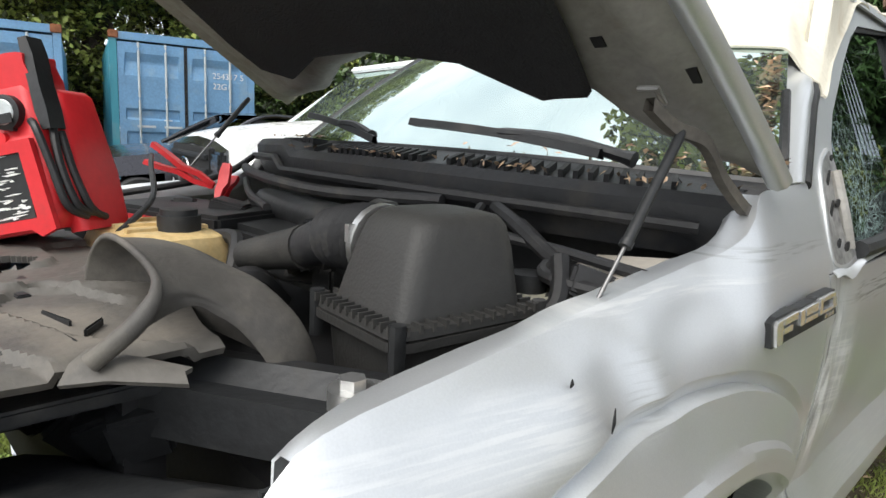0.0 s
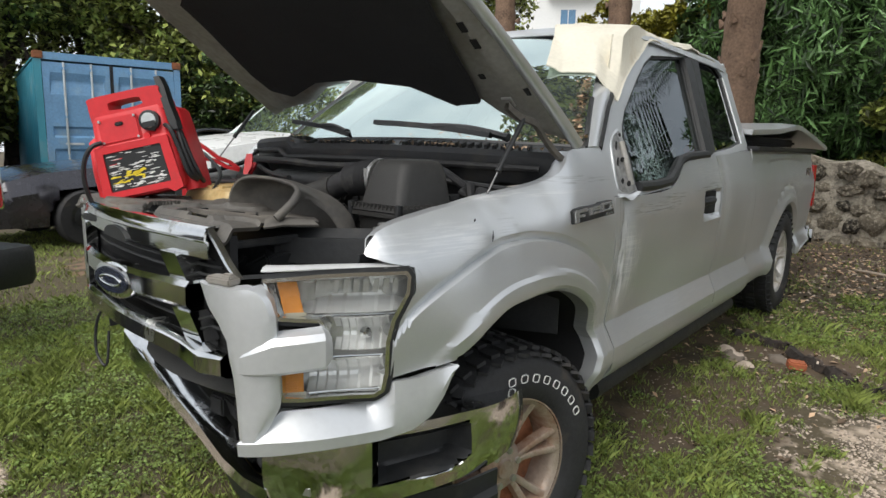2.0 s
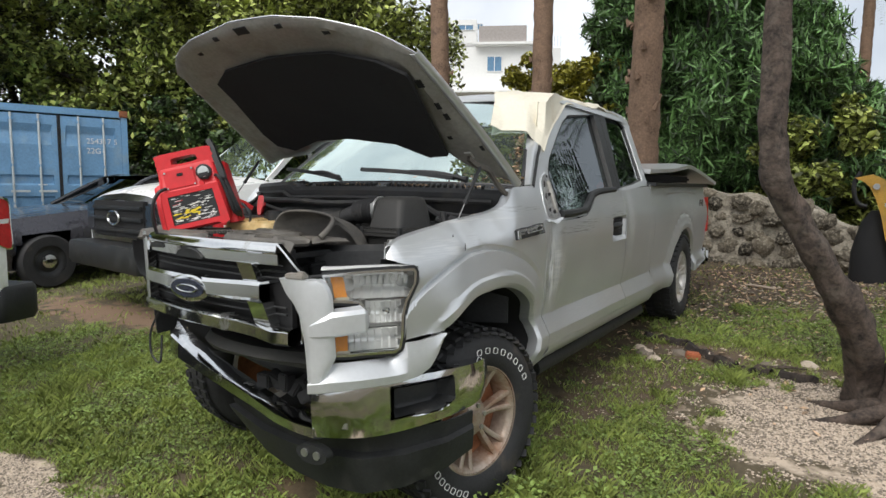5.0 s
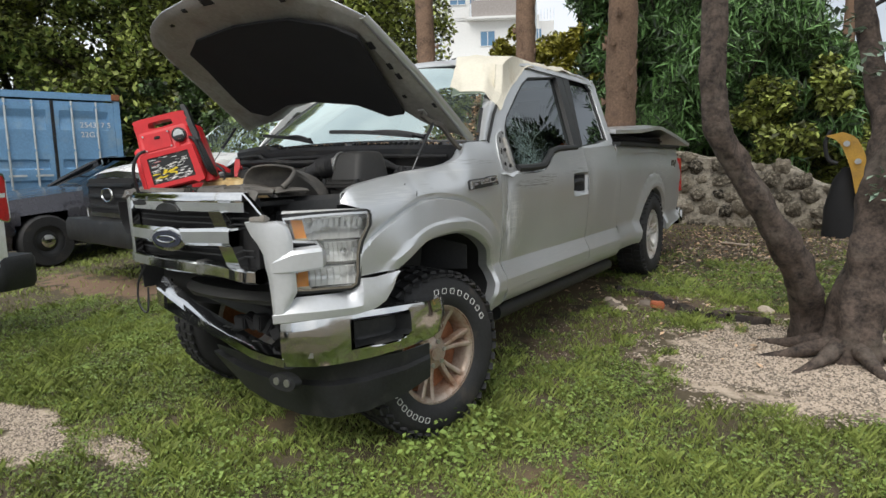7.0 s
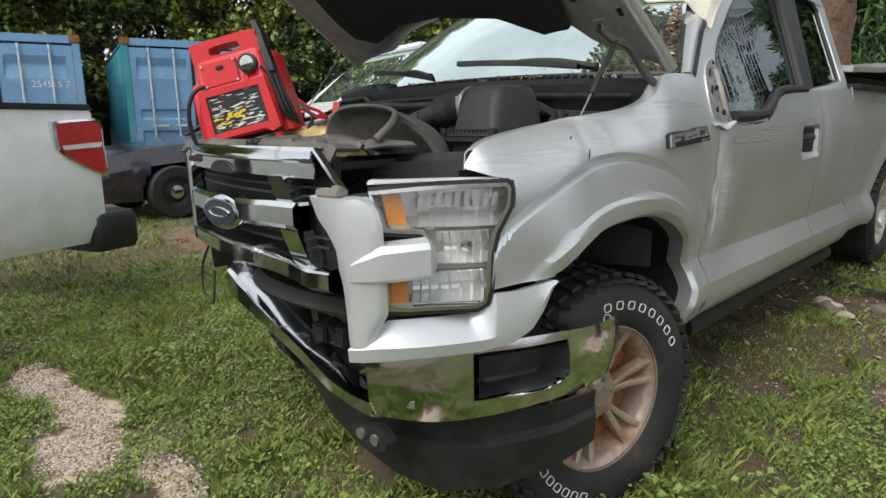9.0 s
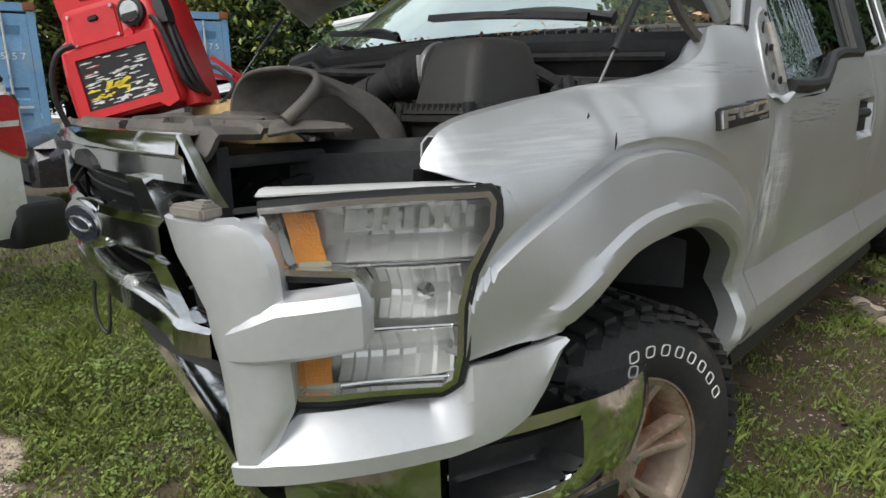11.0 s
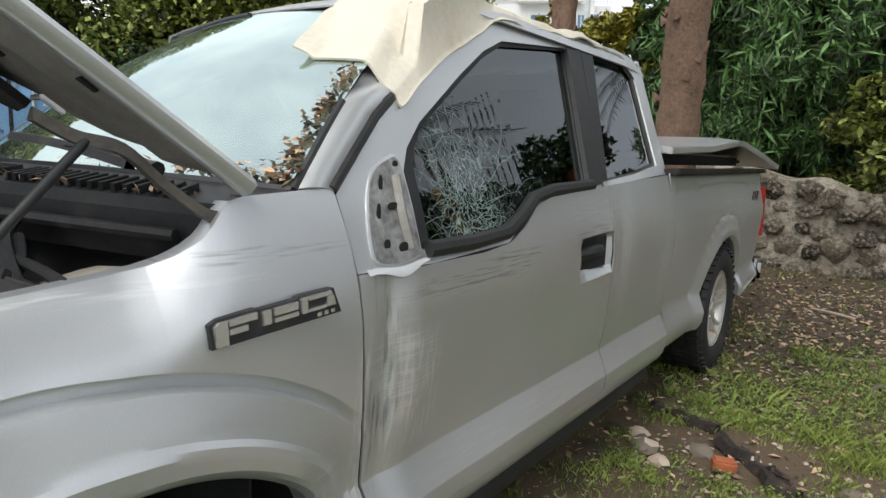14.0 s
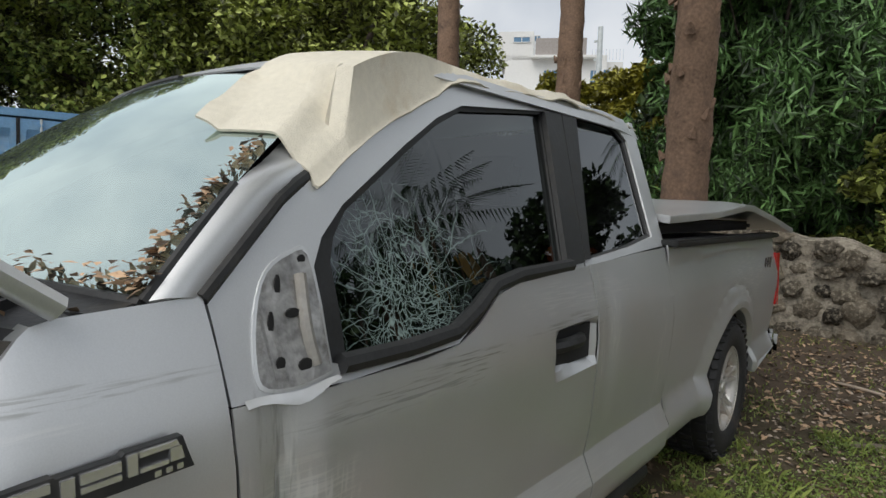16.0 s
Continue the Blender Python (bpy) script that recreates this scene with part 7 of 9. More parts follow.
    if lettered:
        # raised white outline blocks in place of the maker's lettering
        for a0, n in ((62, 8), (-112, 7)):
            for k in range(n):
                a = math.radians(a0 - k * 9.6) if a0 > 0 else math.radians(a0 - k * 8.0)
                rm_ = Matrix.Translation((0.140, 0.308 * math.sin(a), 0.308 * math.cos(a))) @ rot(-math.degrees(a), 0, 0)
                bm = bmesh.new()
                wl, hl_ = 0.029, 0.027
                ring = [(math.copysign(abs(math.cos(q)) ** 0.55, math.cos(q)), math.copysign(abs(math.sin(q)) ** 0.55, math.sin(q))) for q in (2 * math.pi * c / 16 for c in range(16))]
                band(bm, [(0, a_ * wl / 2, b_ * hl_ / 2) for a_, b_ in ring], [(0, a_ * (wl / 2 - 0.0022), b_ * (hl_ / 2 - 0.0022)) for a_, b_ in ring], (-0.003, 0, 0))
                bmesh.ops.transform(bm, matrix=rm_, verts=bm.verts)
                part("white_letter_block", bm, LETTER_WHITE, t, smooth=False)
    return w


wheel(pose(0.845, -0.02, 0.395, 0, 0, -14), RUSTY_ALLOY, True, "front wheel turned outward, white-lettered tyre and rusty rim")
wheel(pose(0.865, 3.72, 0.585), ALLOY, False, "rear wheel with dirty alloy rim")
wheel(pose(mx(0.80), 0.14, 0.395, 0, 0, 166), ALLOY, False, "front wheel on the far side")
wheel(pose(mx(0.865), 3.72, 0.585, 0, 0, 180), ALLOY, False, "rear wheel on the far side")

# ---- tonneau cover, cloth on the roof, leaves ----
ton = thing("tonneau_cover", "bent silver-grey bed cover lying loose on the truck bed", "bed cover", pose(0, 0, 0, 0, 0, YAW))
bm = bmesh.new()
rows = []
for k in range(19):
    t = k / 18
    y = 2.74 + 2.36 * t
    z = lerp_table([(2.74, 1.56), (3.4, 1.585), (3.95, 1.635), (4.05, 1.63), (4.6, 1.56), (5.1, 1.485)], y)
    rows.append([(0.93 + 0.10 * t, y, z - 0.012), (0.80 + 0.1 * t, y, z + 0.004), (0.4, y, z + 0.01), (-0.2, y, z + 0.0), (-0.75, y, z - 0.03)])
sheet(bm, rows)
thicken(bm, 0.035)
part("panel", bm, TRIM_SILVER, ton, bev=0.004)
bm = bmesh.new()
box(bm, (CX, 3.7, 1.49), (1.5, 1.9, 0.06))
part("folded_vinyl", bm, BLACK_DEEP, ton, "black vinyl underside", bev=0.02)

bm = bmesh.new()
LE = [(0.868, 0.80, 1.615), (0.812, 1.04, 1.757), (0.748, 1.38, 1.92), (0.725, 1.7, 1.955), (0.715, 2.1, 1.978), (0.70, 2.5, 1.985), (0.70, 2.86, 1.955)]
RE = [(0.60, 0.69, 1.735), (0.50, 0.92, 1.885), (0.36, 1.2, 1.985), (0.25, 1.6, 2.02), (0.16, 2.1, 2.025), (0.12, 2.5, 2.02), (0.12, 2.86, 2.0)]
le, re_ = smooth_path(LE, 10), smooth_path(RE, 10)
rows = []
for i, (a, b) in enumerate(zip(le, re_)):
    row = []
    for k in range(31):
        v = k / 30
        p = a.lerp(b, v)
        p.z += 0.028 * math.sin(math.pi * v) ** 0.6 * sstep(0.72, 1.05, p.y) 
        p.z += 0.020 * noise.noise((p.x * 7, p.y * 5, 3)) + 0.008 * noise.noise((p.x * 22, p.y * 14, 8)) + 0.004 * math.sin(p.y * 17 + 4 * p.x) * (1 - v) ** 2 * sstep(1.2, 1.6, p.y)
        p.x += 0.012 * noise.noise((p.y * 8, 1.5, p.x * 3)) * (1 - v)
        if v < 0.05:
            p.z -= 0.018
        if v >= 0.05 and p.y > 0.93:
            p.z = max(p.z, roof_z(p.x, p.y) + 0.016)
        elif p.y < 0.95:
            su = (p.x - CX) / (0.835 - 0.235 * min(1, (p.y - 0.285) / 0.66))
            vv = (p.y - 0.285 - 0.13 * su * su) / (0.66 - 0.06 * su * su)
            over = 1.425 - 0.02 * su * su + (0.48 - 0.03 * su * su) * vv + 0.045
            p.z += max(0.0, over - p.z) * sstep(1.12, 1.02, su)
        row.append(p)
    rows.append(row)
sheet(bm, rows)
thicken(bm, 0.006)
cl = part("roof_cloth", bm, CLOTH, None, angle=60)
cl.matrix_world = pose(0, 0, 0, 0, 0, YAW)
tagged(cl, "cream stained headliner cloth draped over the cab roof", "cloth")


def leaf_mesh(name, places, size, material, kind="stuff", label="", category="", up=None, curl=0.3, ratio=0.5, rng=None):
    """Many small leaves, each a folded pair of quads, with random turns."""
    rng = rng or np.random.default_rng(1)
    n = len(places)
    P = np.asarray(places, float)
    a = rng.uniform(0, 2 * np.pi, n)
    tilt = rng.normal(0, 0.5, n) if up is None else rng.normal(0, up, n)
    tilt2 = rng.normal(0, 0.4, n) if up is None else rng.normal(0, up, n)
    L = size * rng.uniform(0.6, 1.4, n)
    d = np.stack([np.cos(a) * np.cos(tilt), np.sin(a) * np.cos(tilt), np.sin(tilt)], 1)
    s = np.stack([-np.sin(a), np.cos(a), np.zeros(n)], 1)
    u = np.cross(d, s)
    s = s * np.cos(tilt2)[:, None] + u * np.sin(tilt2)[:, None]
    u = np.cross(d, s)
    W = L * ratio / 2
    V = np.stack([P - d * L[:, None] / 2, P + s * W[:, None] + u * (curl * W)[:, None], P + d * L[:, None] / 2, P - s * W[:, None] + u * (curl * W)[:, None]], 1).reshape(-1, 3)
    F = np.arange(4 * n).reshape(n, 4)
    tri = np.concatenate([F[:, [0, 1, 2]], F[:, [0, 2, 3]]])
    ob = from_arrays(name, V.tolist(), tri.tolist(), material)
    if label:
        tagged(ob, label, category, kind=kind)
    return ob


T = pose(0, 0, 0, 0, 0, YAW)
rngn = np.random.default_rng(7)
pl = []
for k in range(110):
    t = rngn.uniform(0, 1) ** 1.1
    p = ws_point(1 - abs(rngn.normal(0, 0.016)) - 0.012, 0.02 + 0.55 * t) + Vector((0, 0, 0.010))
    pl.append(T @ p)
for k in range(70):
    u = 1 - abs(rngn.normal(0, 0.13))
    p = ws_point(u, abs(rngn.normal(0, 0.025))) + Vector((0, 0, 0.012 + 0.015 * rngn.uniform()))
    pl.append(T @ p)
leaf_mesh("fallen_leaves_on_windshield", [tuple(p) for p in pl], 0.026, DRY_LEAF, label="dry brown leaves gathered along the windshield edge", category="leaves", up=0.3, rng=rngn)
pl = []
for k in range(110):
    x = rngn.uniform(-0.55, 0.9)
    yf, zf = cowl_front(x)
    pl.append(tuple(T @ Vector((x, yf + rngn.uniform(0.01, 0.16), zf + 0.022))))
leaf_mesh("fallen_leaves_on_cowl", pl, 0.02, DRY_LEAF, label="small dry leaves scattered on the cowl", category="leaves", rng=rngn)

# ---- jump starter ----
js = thing("jump_starter", "red portable jump starter leaning on the radiator cover", "jump starter", pose(-0.135, -0.585, 1.222, -2, -13, 40))
# local: x across the face, y depth, face towards -y
bm = bmesh.new()
shell = []
for z, hw, y0, y1 in ((0.0, 0.125, -0.055, 0.075), (0.02, 0.14, -0.066, 0.08), (0.10, 0.140, -0.064, 0.08), (0.175, 0.134, -0.058, 0.076), (0.182, 0.130, -0.050, 0.075), (0.262, 0.124, -0.044, 0.065), (0.275, 0.118, -0.040, 0.055)):
    shell.append(rrect(0, (y0 + y1) / 2, z, hw, (y1 - y0) / 2, 0.022))
loft(bm, shell)
part("case", bm, RED_BOX, js, "red moulded case", angle=45)
bm = bmesh.new()
OUT = bumpy_outline([(-0.120, 0.26), (-0.120, 0.315), (-0.110, 0.336), (0.0, 0.338), (0.110, 0.336), (0.120, 0.315), (0.120, 0.26), (0.0, 0.255)], 4)
INN = bumpy_outline([(-0.055, 0.288), (-0.055, 0.301), (-0.048, 0.312), (0.0, 0.314), (0.048, 0.312), (0.055, 0.301), (0.055, 0.288), (0.0, 0.284)], 4)
band(bm, [(x, -0.038, z) for x, z in OUT], [(x, -0.038, z) for x, z in INN], (0, 0.085, 0))
part("handle", bm, RED_BOX, js, "moulded grip with a slot", bev=0.006, angle=50)
for sx, top_z, yc in ((-1, 0.215, 0.025), (1, 0.265, 0.045)):
    bm = bmesh.new()
    loft(bm, [rrect(sx * (0.140 - 0.05 * max(0, z - 0.1)), yc, z, 0.022, 0.070 - 0.12 * max(0, z - 0.1), 0.016) for z in (-0.012, 0.0, 0.10, top_z - 0.012)] + [rrect(sx * 0.130, yc, top_z, 0.014, 0.045, 0.012)])
    part("side_wing", bm, RED_BOX, js, angle=50)
# raised frame round the label, standing on two feet
bm = bmesh.new()
band(bm, [(x, -0.062, z) for x, z in ((-0.128, 0.0), (-0.095, -0.010), (-0.075, 0.006), (0.085, 0.006), (0.105, -0.010), (0.137, 0.0), (0.124, 0.172), (-0.118, 0.172))], [(x, -0.062, z) for x, z in ((-0.098, 0.026), (-0.07, 0.026), (-0.02, 0.026), (0.04, 0.026), (0.08, 0.026), (0.103, 0.026), (0.097, 0.150), (-0.095, 0.150))], (0, -0.012, 0))
part("front_frame", bm, RED_BOX, js, bev=0.004)
bm = bmesh.new()
box(bm, (0.0, -0.066, 0.088), (0.197, 0.006, 0.126))
lab = part("label_panel", bm, BLACK, js, "worn black label with white and yellow print", bev=0.002)
rl = random.Random(3)
for k in range(120):
    x, z = rl.uniform(-0.086, 0.086), rl.uniform(0.03, 0.148)
    yel = 0.052 < z < 0.082 and -0.085 < x < 0.035 and rl.random() < 0.85
    if not yel and z > 0.105 and rl.random() < 0.5:
        continue
    red_ = z > 0.112 and rl.random() < 0.5
    lx, lz = rl.uniform(0.008, 0.050), rl.uniform(0.001, 0.0035 if not yel else 0.009)
    bm = bmesh.new()
    n_ = 9
    x = max(-0.094 + lx * 0.55, min(0.094 - lx * 0.55, x))
    ring = [(x + lx / 2 * math.cos(6.283 * q / n_) * rl.uniform(0.5, 1.1), -0.0690, min(0.149, max(0.027, z + lz * math.sin(6.283 * q / n_) * rl.uniform(0.2, 1.1)))) for q in range(n_)]
    loft(bm, [ring, [(p[0], p[1] - 0.0012, p[2]) for p in ring]])
    part("label_bar", bm, YELLOW if yel else (RED_BOX if red_ else LETTER_WHITE), lab, smooth=False)
bm = bmesh.new()
box(bm, (-0.030, -0.050, 0.221), (0.132, 0.010, 0.082), rot(-4, 0, 0))
pan = part("upper_panel", bm, RED_BOX, js, bev=0.004)
for x, z in ((-0.088, 0.255), (0.028, 0.255), (-0.088, 0.187), (0.028, 0.187)):
    bm = bmesh.new()
    tube(bm, [(x, -0.052, z), (x, -0.0585, z)], 0.0042, 10)
    part("screw", bm, STEEL, pan)
bm = bmesh.new()
box(bm, (-0.026, -0.056, 0.238), (0.028, 0.006, 0.013))
part("switch", bm, BLACK, pan, bev=0.003)
bm = bmesh.new()
loft(bm, [[(0.075 + r * math.cos(a), -0.046 - d, 0.228 + r * math.sin(a)) for a in (2 * math.pi * k / 24 for k in range(24))] for r, d in ((0.033, 0), (0.033, 0.016), (0.026, 0.018))])
gau = part("gauge", bm, BLACK, js, "round gauge with black bezel")
bm = bmesh.new()
loft(bm, [[(0.075 + r * math.cos(a), -0.065 - d, 0.228 + r * math.sin(a)) for a in (2 * math.pi * k / 24 for k in range(24))] for r, d in ((0.024, 0), (0.022, 0.002))])
part("gauge_face", bm, GALV, gau)
bm = bmesh.new()
box(bm, (0.075, -0.068, 0.215), (0.040, 0.002, 0.018))
part("gauge_field", bm, BLACK, gau, smooth=False)
for x, z, r in ((0.055, 0.183, 0.011), (0.082, 0.196, 0.004)):
    bm = bmesh.new()
    tube(bm, [(x, -0.046, z), (x, -0.060, z)], r, 12)
    part("button", bm, BLACK if r < 0.01 else RED_BOX, js)
# clamp holder and cables at its side
bm = bmesh.new()
pts = [Vector(p) for p in ((0.118, -0.005, 0.365), (0.126, -0.012, 0.33), (0.134, -0.022, 0.27), (0.142, -0.030, 0.22), (0.148, -0.034, 0.185))]
sheet(bm, [[p + Vector((a * w, b * 0.020, 0)) for a, b in ((-1, -1), (1, -1), (1, 1), (-1, 1))] for p, w in zip(pts, (0.009, 0.012, 0.011, 0.013, 0.009))], closed=True)
part("cable_clip", bm, BLACK, js, "black clamp grip stowed at the side", bev=0.004)
for pts in ([(0.118, -0.050, 0.205), (0.138, -0.066, 0.185), (0.150, -0.066, 0.12), (0.158, -0.058, 0.04), (0.166, -0.02, 0.015)], [(0.148, -0.036, 0.19), (0.158, -0.052, 0.12), (0.168, -0.045, 0.04), (0.172, -0.01, 0.02)], [(0.150, -0.02, 0.18), (0.165, -0.03, 0.10), (0.176, -0.02, 0.03), (0.165, 0.03, 0.01)],
            [(-0.095, -0.058, 0.190), (-0.125, -0.078, 0.178), (-0.160, -0.080, 0.130), (-0.178, -0.070, 0.06), (-0.180, -0.04, -0.005), (-0.165, 0.02, -0.01)]):
    bm = bmesh.new()
    tube(bm, smooth_path(pts, 6), 0.0075, 8)
    part("cable", bm, WIRE, js, "black cable")
bm = bmesh.new()
inv = js.matrix_world.inverted()
loc = [inv @ (T @ Vector(p)) for p in ((0.0, -0.45, 1.24), (-0.15, -0.33, 1.29), (-0.35, -0.26, 1.345), (-0.54, -0.19, 1.365))]
tube(bm, smooth_path(loc, 7), 0.007, 8)
part("lead", bm, WIRE, js, "black lead running to the clamp")


def clamp(a, b, lab):
    """A battery clamp: two long jaws with grips."""
    a, b = Vector(a), Vector(b)
    d = (b - a).normalized()
    o = thing("battery_clamp", lab, "battery clamp", Matrix.Translation(T @ a))
    d = (T.to_3x3() @ d)
    s = d.cross(Vector((0, 0, 1))).normalized()
    u = s.cross(d)
    L = (b - a).length
    for sg in (1, -1):
        bm = bmesh.new()
        rows = []
        for t, off, hw in ((0, 0.028, 0.012), (0.25, 0.02, 0.016), (0.5, 0.008, 0.016), (0.75, 0.012, 0.012), (1.0, 0.002, 0.008)):
            c = d * (L * t) + u * sg * off
            rows.append([c + s * hw - u * 0.007, c + s * hw + u * 0.007, c - s * hw + u * 0.007, c - s * hw - u * 0.007])
        sheet(bm, rows, closed=True)
        part("jaw", bm, RED_BOX, o, bev=0.003)
    return o


clamp((-0.56, -0.19, 1.37), (-0.43, -0.06, 1.285), "red battery clamp biting the battery post")
clamp((-0.40, -0.02, 1.33), (-0.36, -0.08, 1.25), "red battery clamp on the second post")


# ---- ground ----
bm = bmesh.new()
xs_ = [-60, -40, -28, -20, -15, -12] + [-10 + 0.25 * k for k in range(61)] + [6, 8, 11, 15, 20, 28, 40, 60]
ys_ = [-60, -40, -25, -15, -10, -7] + [-5 + 0.25 * k for k in range(61)] + [11, 13, 16, 20, 28, 40, 60, 90]
sheet(bm, [[(x, y, ground_z(x, y)) for x in xs_] for y in ys_])
g = part("ground", bm, SOIL)
tagged(g, "patchy lawn with bare soil, gravel and leaf litter", "ground", kind="structure")


def bare(x, y):
    """How bare the ground is, 0 to 1."""
    b = 0.0
    for cx, cy, rx, ry, w in ((2.45, 1.75, 0.88, 0.80, 1.3), (-1.75, -1.04, 0.36, 0.12, 1.0), (-1.22, -0.97, 0.33, 0.12, 1.0), (-0.82, -1.10, 0.24, 0.18, 1.0), (-0.40, -0.90, 0.26, 0.08, 0.65), (0.95, 1.65, 0.28, 0.7, 0.62), (1.30, 2.05, 0.32, 0.3, 0.75), (1.2, 0.52, 0.2, 0.13, 0.6), (1.05, -1.2, 0.3, 0.2, 0.7), (1.0, 6.2, 1.9, 1.8, 0.75), (-4.3, 1.2, 1.5, 0.35, 0.8), (0.0, 2.2, 0.85, 2.2, 0.85), (1.45, 2.65, 0.75, 0.25, 0.6)):
        d = math.hypot((x - cx) / rx, (y - cy) / ry)
        b = max(b, w * sstep(1.25, 0.75, d + 0.45 * noise.noise((x * 2.4, y * 2.4, 4)) + 0.45 * noise.noise((x * 8, y * 8, 7))))
    return min(1, b + 0.45 * sstep(0.2, 0.55, noise.noise((x * 1.3, y * 1.3, 8))) + 0.55 * sstep(0.12, 0.45, noise.noise((x * 4.5, y * 4.5, 3))))


def blades(name, n, area, h, w, material, seed, label, category, lean=0.5):
    rr = np.random.default_rng(seed)
    V, F = [], []
    x = rr.uniform(area[0], area[1], n)
    y = rr.uniform(area[2], area[3], n)
    keep = rr.uniform(0, 1, n)
    a = rr.uniform(0, 2 * np.pi, n)
    hh = h * rr.uniform(0.4, 1.3, n)
    ln = rr.uniform(0.1, lean, n)
    for k in range(n):
        bx = bare(x[k], y[k])
        if keep[k] < bx:
            continue
        z = ground_z(x[k], y[k]) - 0.004
        c, s = math.cos(a[k]), math.sin(a[k])
        H = hh[k] * (1 - 0.4 * bx) * (0.75 + 0.6 * noise.noise((x[k] * 2.2, y[k] * 2.2, 6)) + 0.7 * noise.noise((x[k] * 9, y[k] * 9, 2)))
        i = len(V)
        V += [(x[k] - s * w, y[k] + c * w, z), (x[k] + s * w, y[k] - c * w, z), (x[k] + c * ln[k] * H * 0.5 - s * w * 0.7, y[k] + s * ln[k] * H * 0.5 + c * w * 0.7, z + H * 0.65), (x[k] + c * ln[k] * H * 1.4, y[k] + s * ln[k] * H * 1.4, z + H)]
        F += [(i, i + 1, i + 2), (i + 1, i + 3, i + 2)]
    ob = from_arrays(name, V, F, material)
    return tagged(ob, label, category, kind="stuff")


blades("grass", 230000, (-3.0, 3.2, -1.9, 3.2), 0.058, 0.0015, GRASS, 11, "short green grass", "grass", 0.7)
blades("grass", 245000, (-8.5, 6.5, -5.5, 9), 0.055, 0.0045, GRASS, 12, "short green grass further off", "grass", 0.9)

rg = np.random.default_rng(21)
pts = []
while len(pts) < 165000:
    x, y = rg.uniform(-4, 3.4), rg.uniform(-1.9, 5)
    if rg.uniform() > bare(x, y) + 0.15 + 0.5 * sstep(0.0, -0.4, noise.noise((x * 1.6, y * 1.6, 2.2))):
        pts.append((x, y, ground_z(x, y) + rg.uniform(0.006, 0.034 + 0.07 * max(0.0, noise.noise((x * 6, y * 6, 1.5))))))
leaf_mesh("clover", pts, 0.0165, WEED, label="low green weeds and clover among the grass", category="weeds", up=0.35, ratio=0.75, rng=rg)
pts = []
for cx, cy, n in ((1.12, -0.25, 160), (1.15, 0.05, 120), (0.3, -0.75, 60), (0.75, -0.85, 40), (1.45, 0.35, 70), (0.9, -0.55, 60)):
    for k in range(n):
        x, y = rg.normal(cx, 0.12), rg.normal(cy, 0.1)
        pts.append((x, y, ground_z(x, y) + rg.uniform(0.03, 0.13)))
leaf_mesh("broadleaf_weed", pts, 0.026, WEED, label="broad-leaved weeds by the front wheel", category="weeds", up=0.4, ratio=0.8, rng=rg)
pts = []
while len(pts) < 3600:
    x, y = rg.normal(1.2, 1.1), rg.normal(5.4, 1.6)
    if y > 1.2:
        pts.append((x, y, ground_z(x, y) + 0.01))
leaf_mesh("leaf_litter", pts, 0.05, DRY_LEAF, label="brown leaf litter on bare soil", category="leaves", up=0.25, rng=rg)


def pebbles(name, n, fn, smin, smax, seed, label):
    rr = np.random.default_rng(seed)
    V, F = [], []
    base = [(1, 0, 0), (-1, 0, 0), (0, 1, 0), (0, -1, 0), (0, 0, 1), (0, 0, -1)]
    tri = [(0, 2, 4), (2, 1, 4), (1, 3, 4), (3, 0, 4), (2, 0, 5), (1, 2, 5), (3, 1, 5), (0, 3, 5)]
    for k in range(n):
        x, y = fn(rr)
        s = rr.uniform(smin, smax)
        i = len(V)
        a = rr.uniform(0, 6.28)
        c, sn = math.cos(a), math.sin(a)
        z = ground_z(x, y) + s * 0.2
        sx, sy, sz = s * rr.uniform(0.7, 1.3), s * rr.uniform(0.7, 1.2), s * rr.uniform(0.4, 0.8)
        V += [(x + c * px * sx - sn * py * sy, y + sn * px * sx + c * py * sy, z + pz * sz) for px, py, pz in base]
        F += [(i + a_, i + b_, i + c_) for a_, b_, c_ in tri]
    return tagged(from_arrays(name, V, F, PEBBLE), label, "gravel", kind="stuff")


def patch(cx, cy, rx, ry):
    """A place drawn at random inside a ragged oval of bare ground."""
    def place(r):
        while True:
            x, y = cx + rx * r.uniform(-1.35, 1.35), cy + ry * r.uniform(-1.35, 1.35)
            d = math.hypot((x - cx) / rx, (y - cy) / ry) + 0.4 * noise.noise((x * 4, y * 4, 4)) + 0.35 * noise.noise((x * 14, y * 14, 7))
            if r.uniform() < sstep(1.25, 0.7, d):
                return x, y
    return place


pebbles("gravel", 26000, patch(2.45, 1.75, 0.88, 0.80), 0.003, 0.010, 31, "pale gravel round the tree roots")
pebbles("gravel", 2600, patch(-1.75, -1.04, 0.38, 0.13), 0.002, 0.008, 32, "pale marl grit on bare ground")
pebbles("gravel", 2600, patch(-1.22, -0.97, 0.35, 0.13), 0.002, 0.008, 35, "pale marl grit on bare ground")
pebbles("gravel", 2600, patch(-0.82, -1.10, 0.25, 0.19), 0.002, 0.008, 34, "pale marl grit on bare ground")
pebbles("gravel", 1200, patch(-0.40, -0.90, 0.3, 0.10), 0.002, 0.010, 36, "pale marl grit on bare ground")
pebbles("gravel", 2500, lambda r: (r.uniform(0.9, 3.2), r.uniform(2.2, 6.5)), 0.004, 0.02, 33, "scattered pale stones")
pebbles("gravel", 700, patch(1.0, 1.8, 0.4, 0.8), 0.002, 0.009, 37, "scattered pale grit and twigs beside the sill")

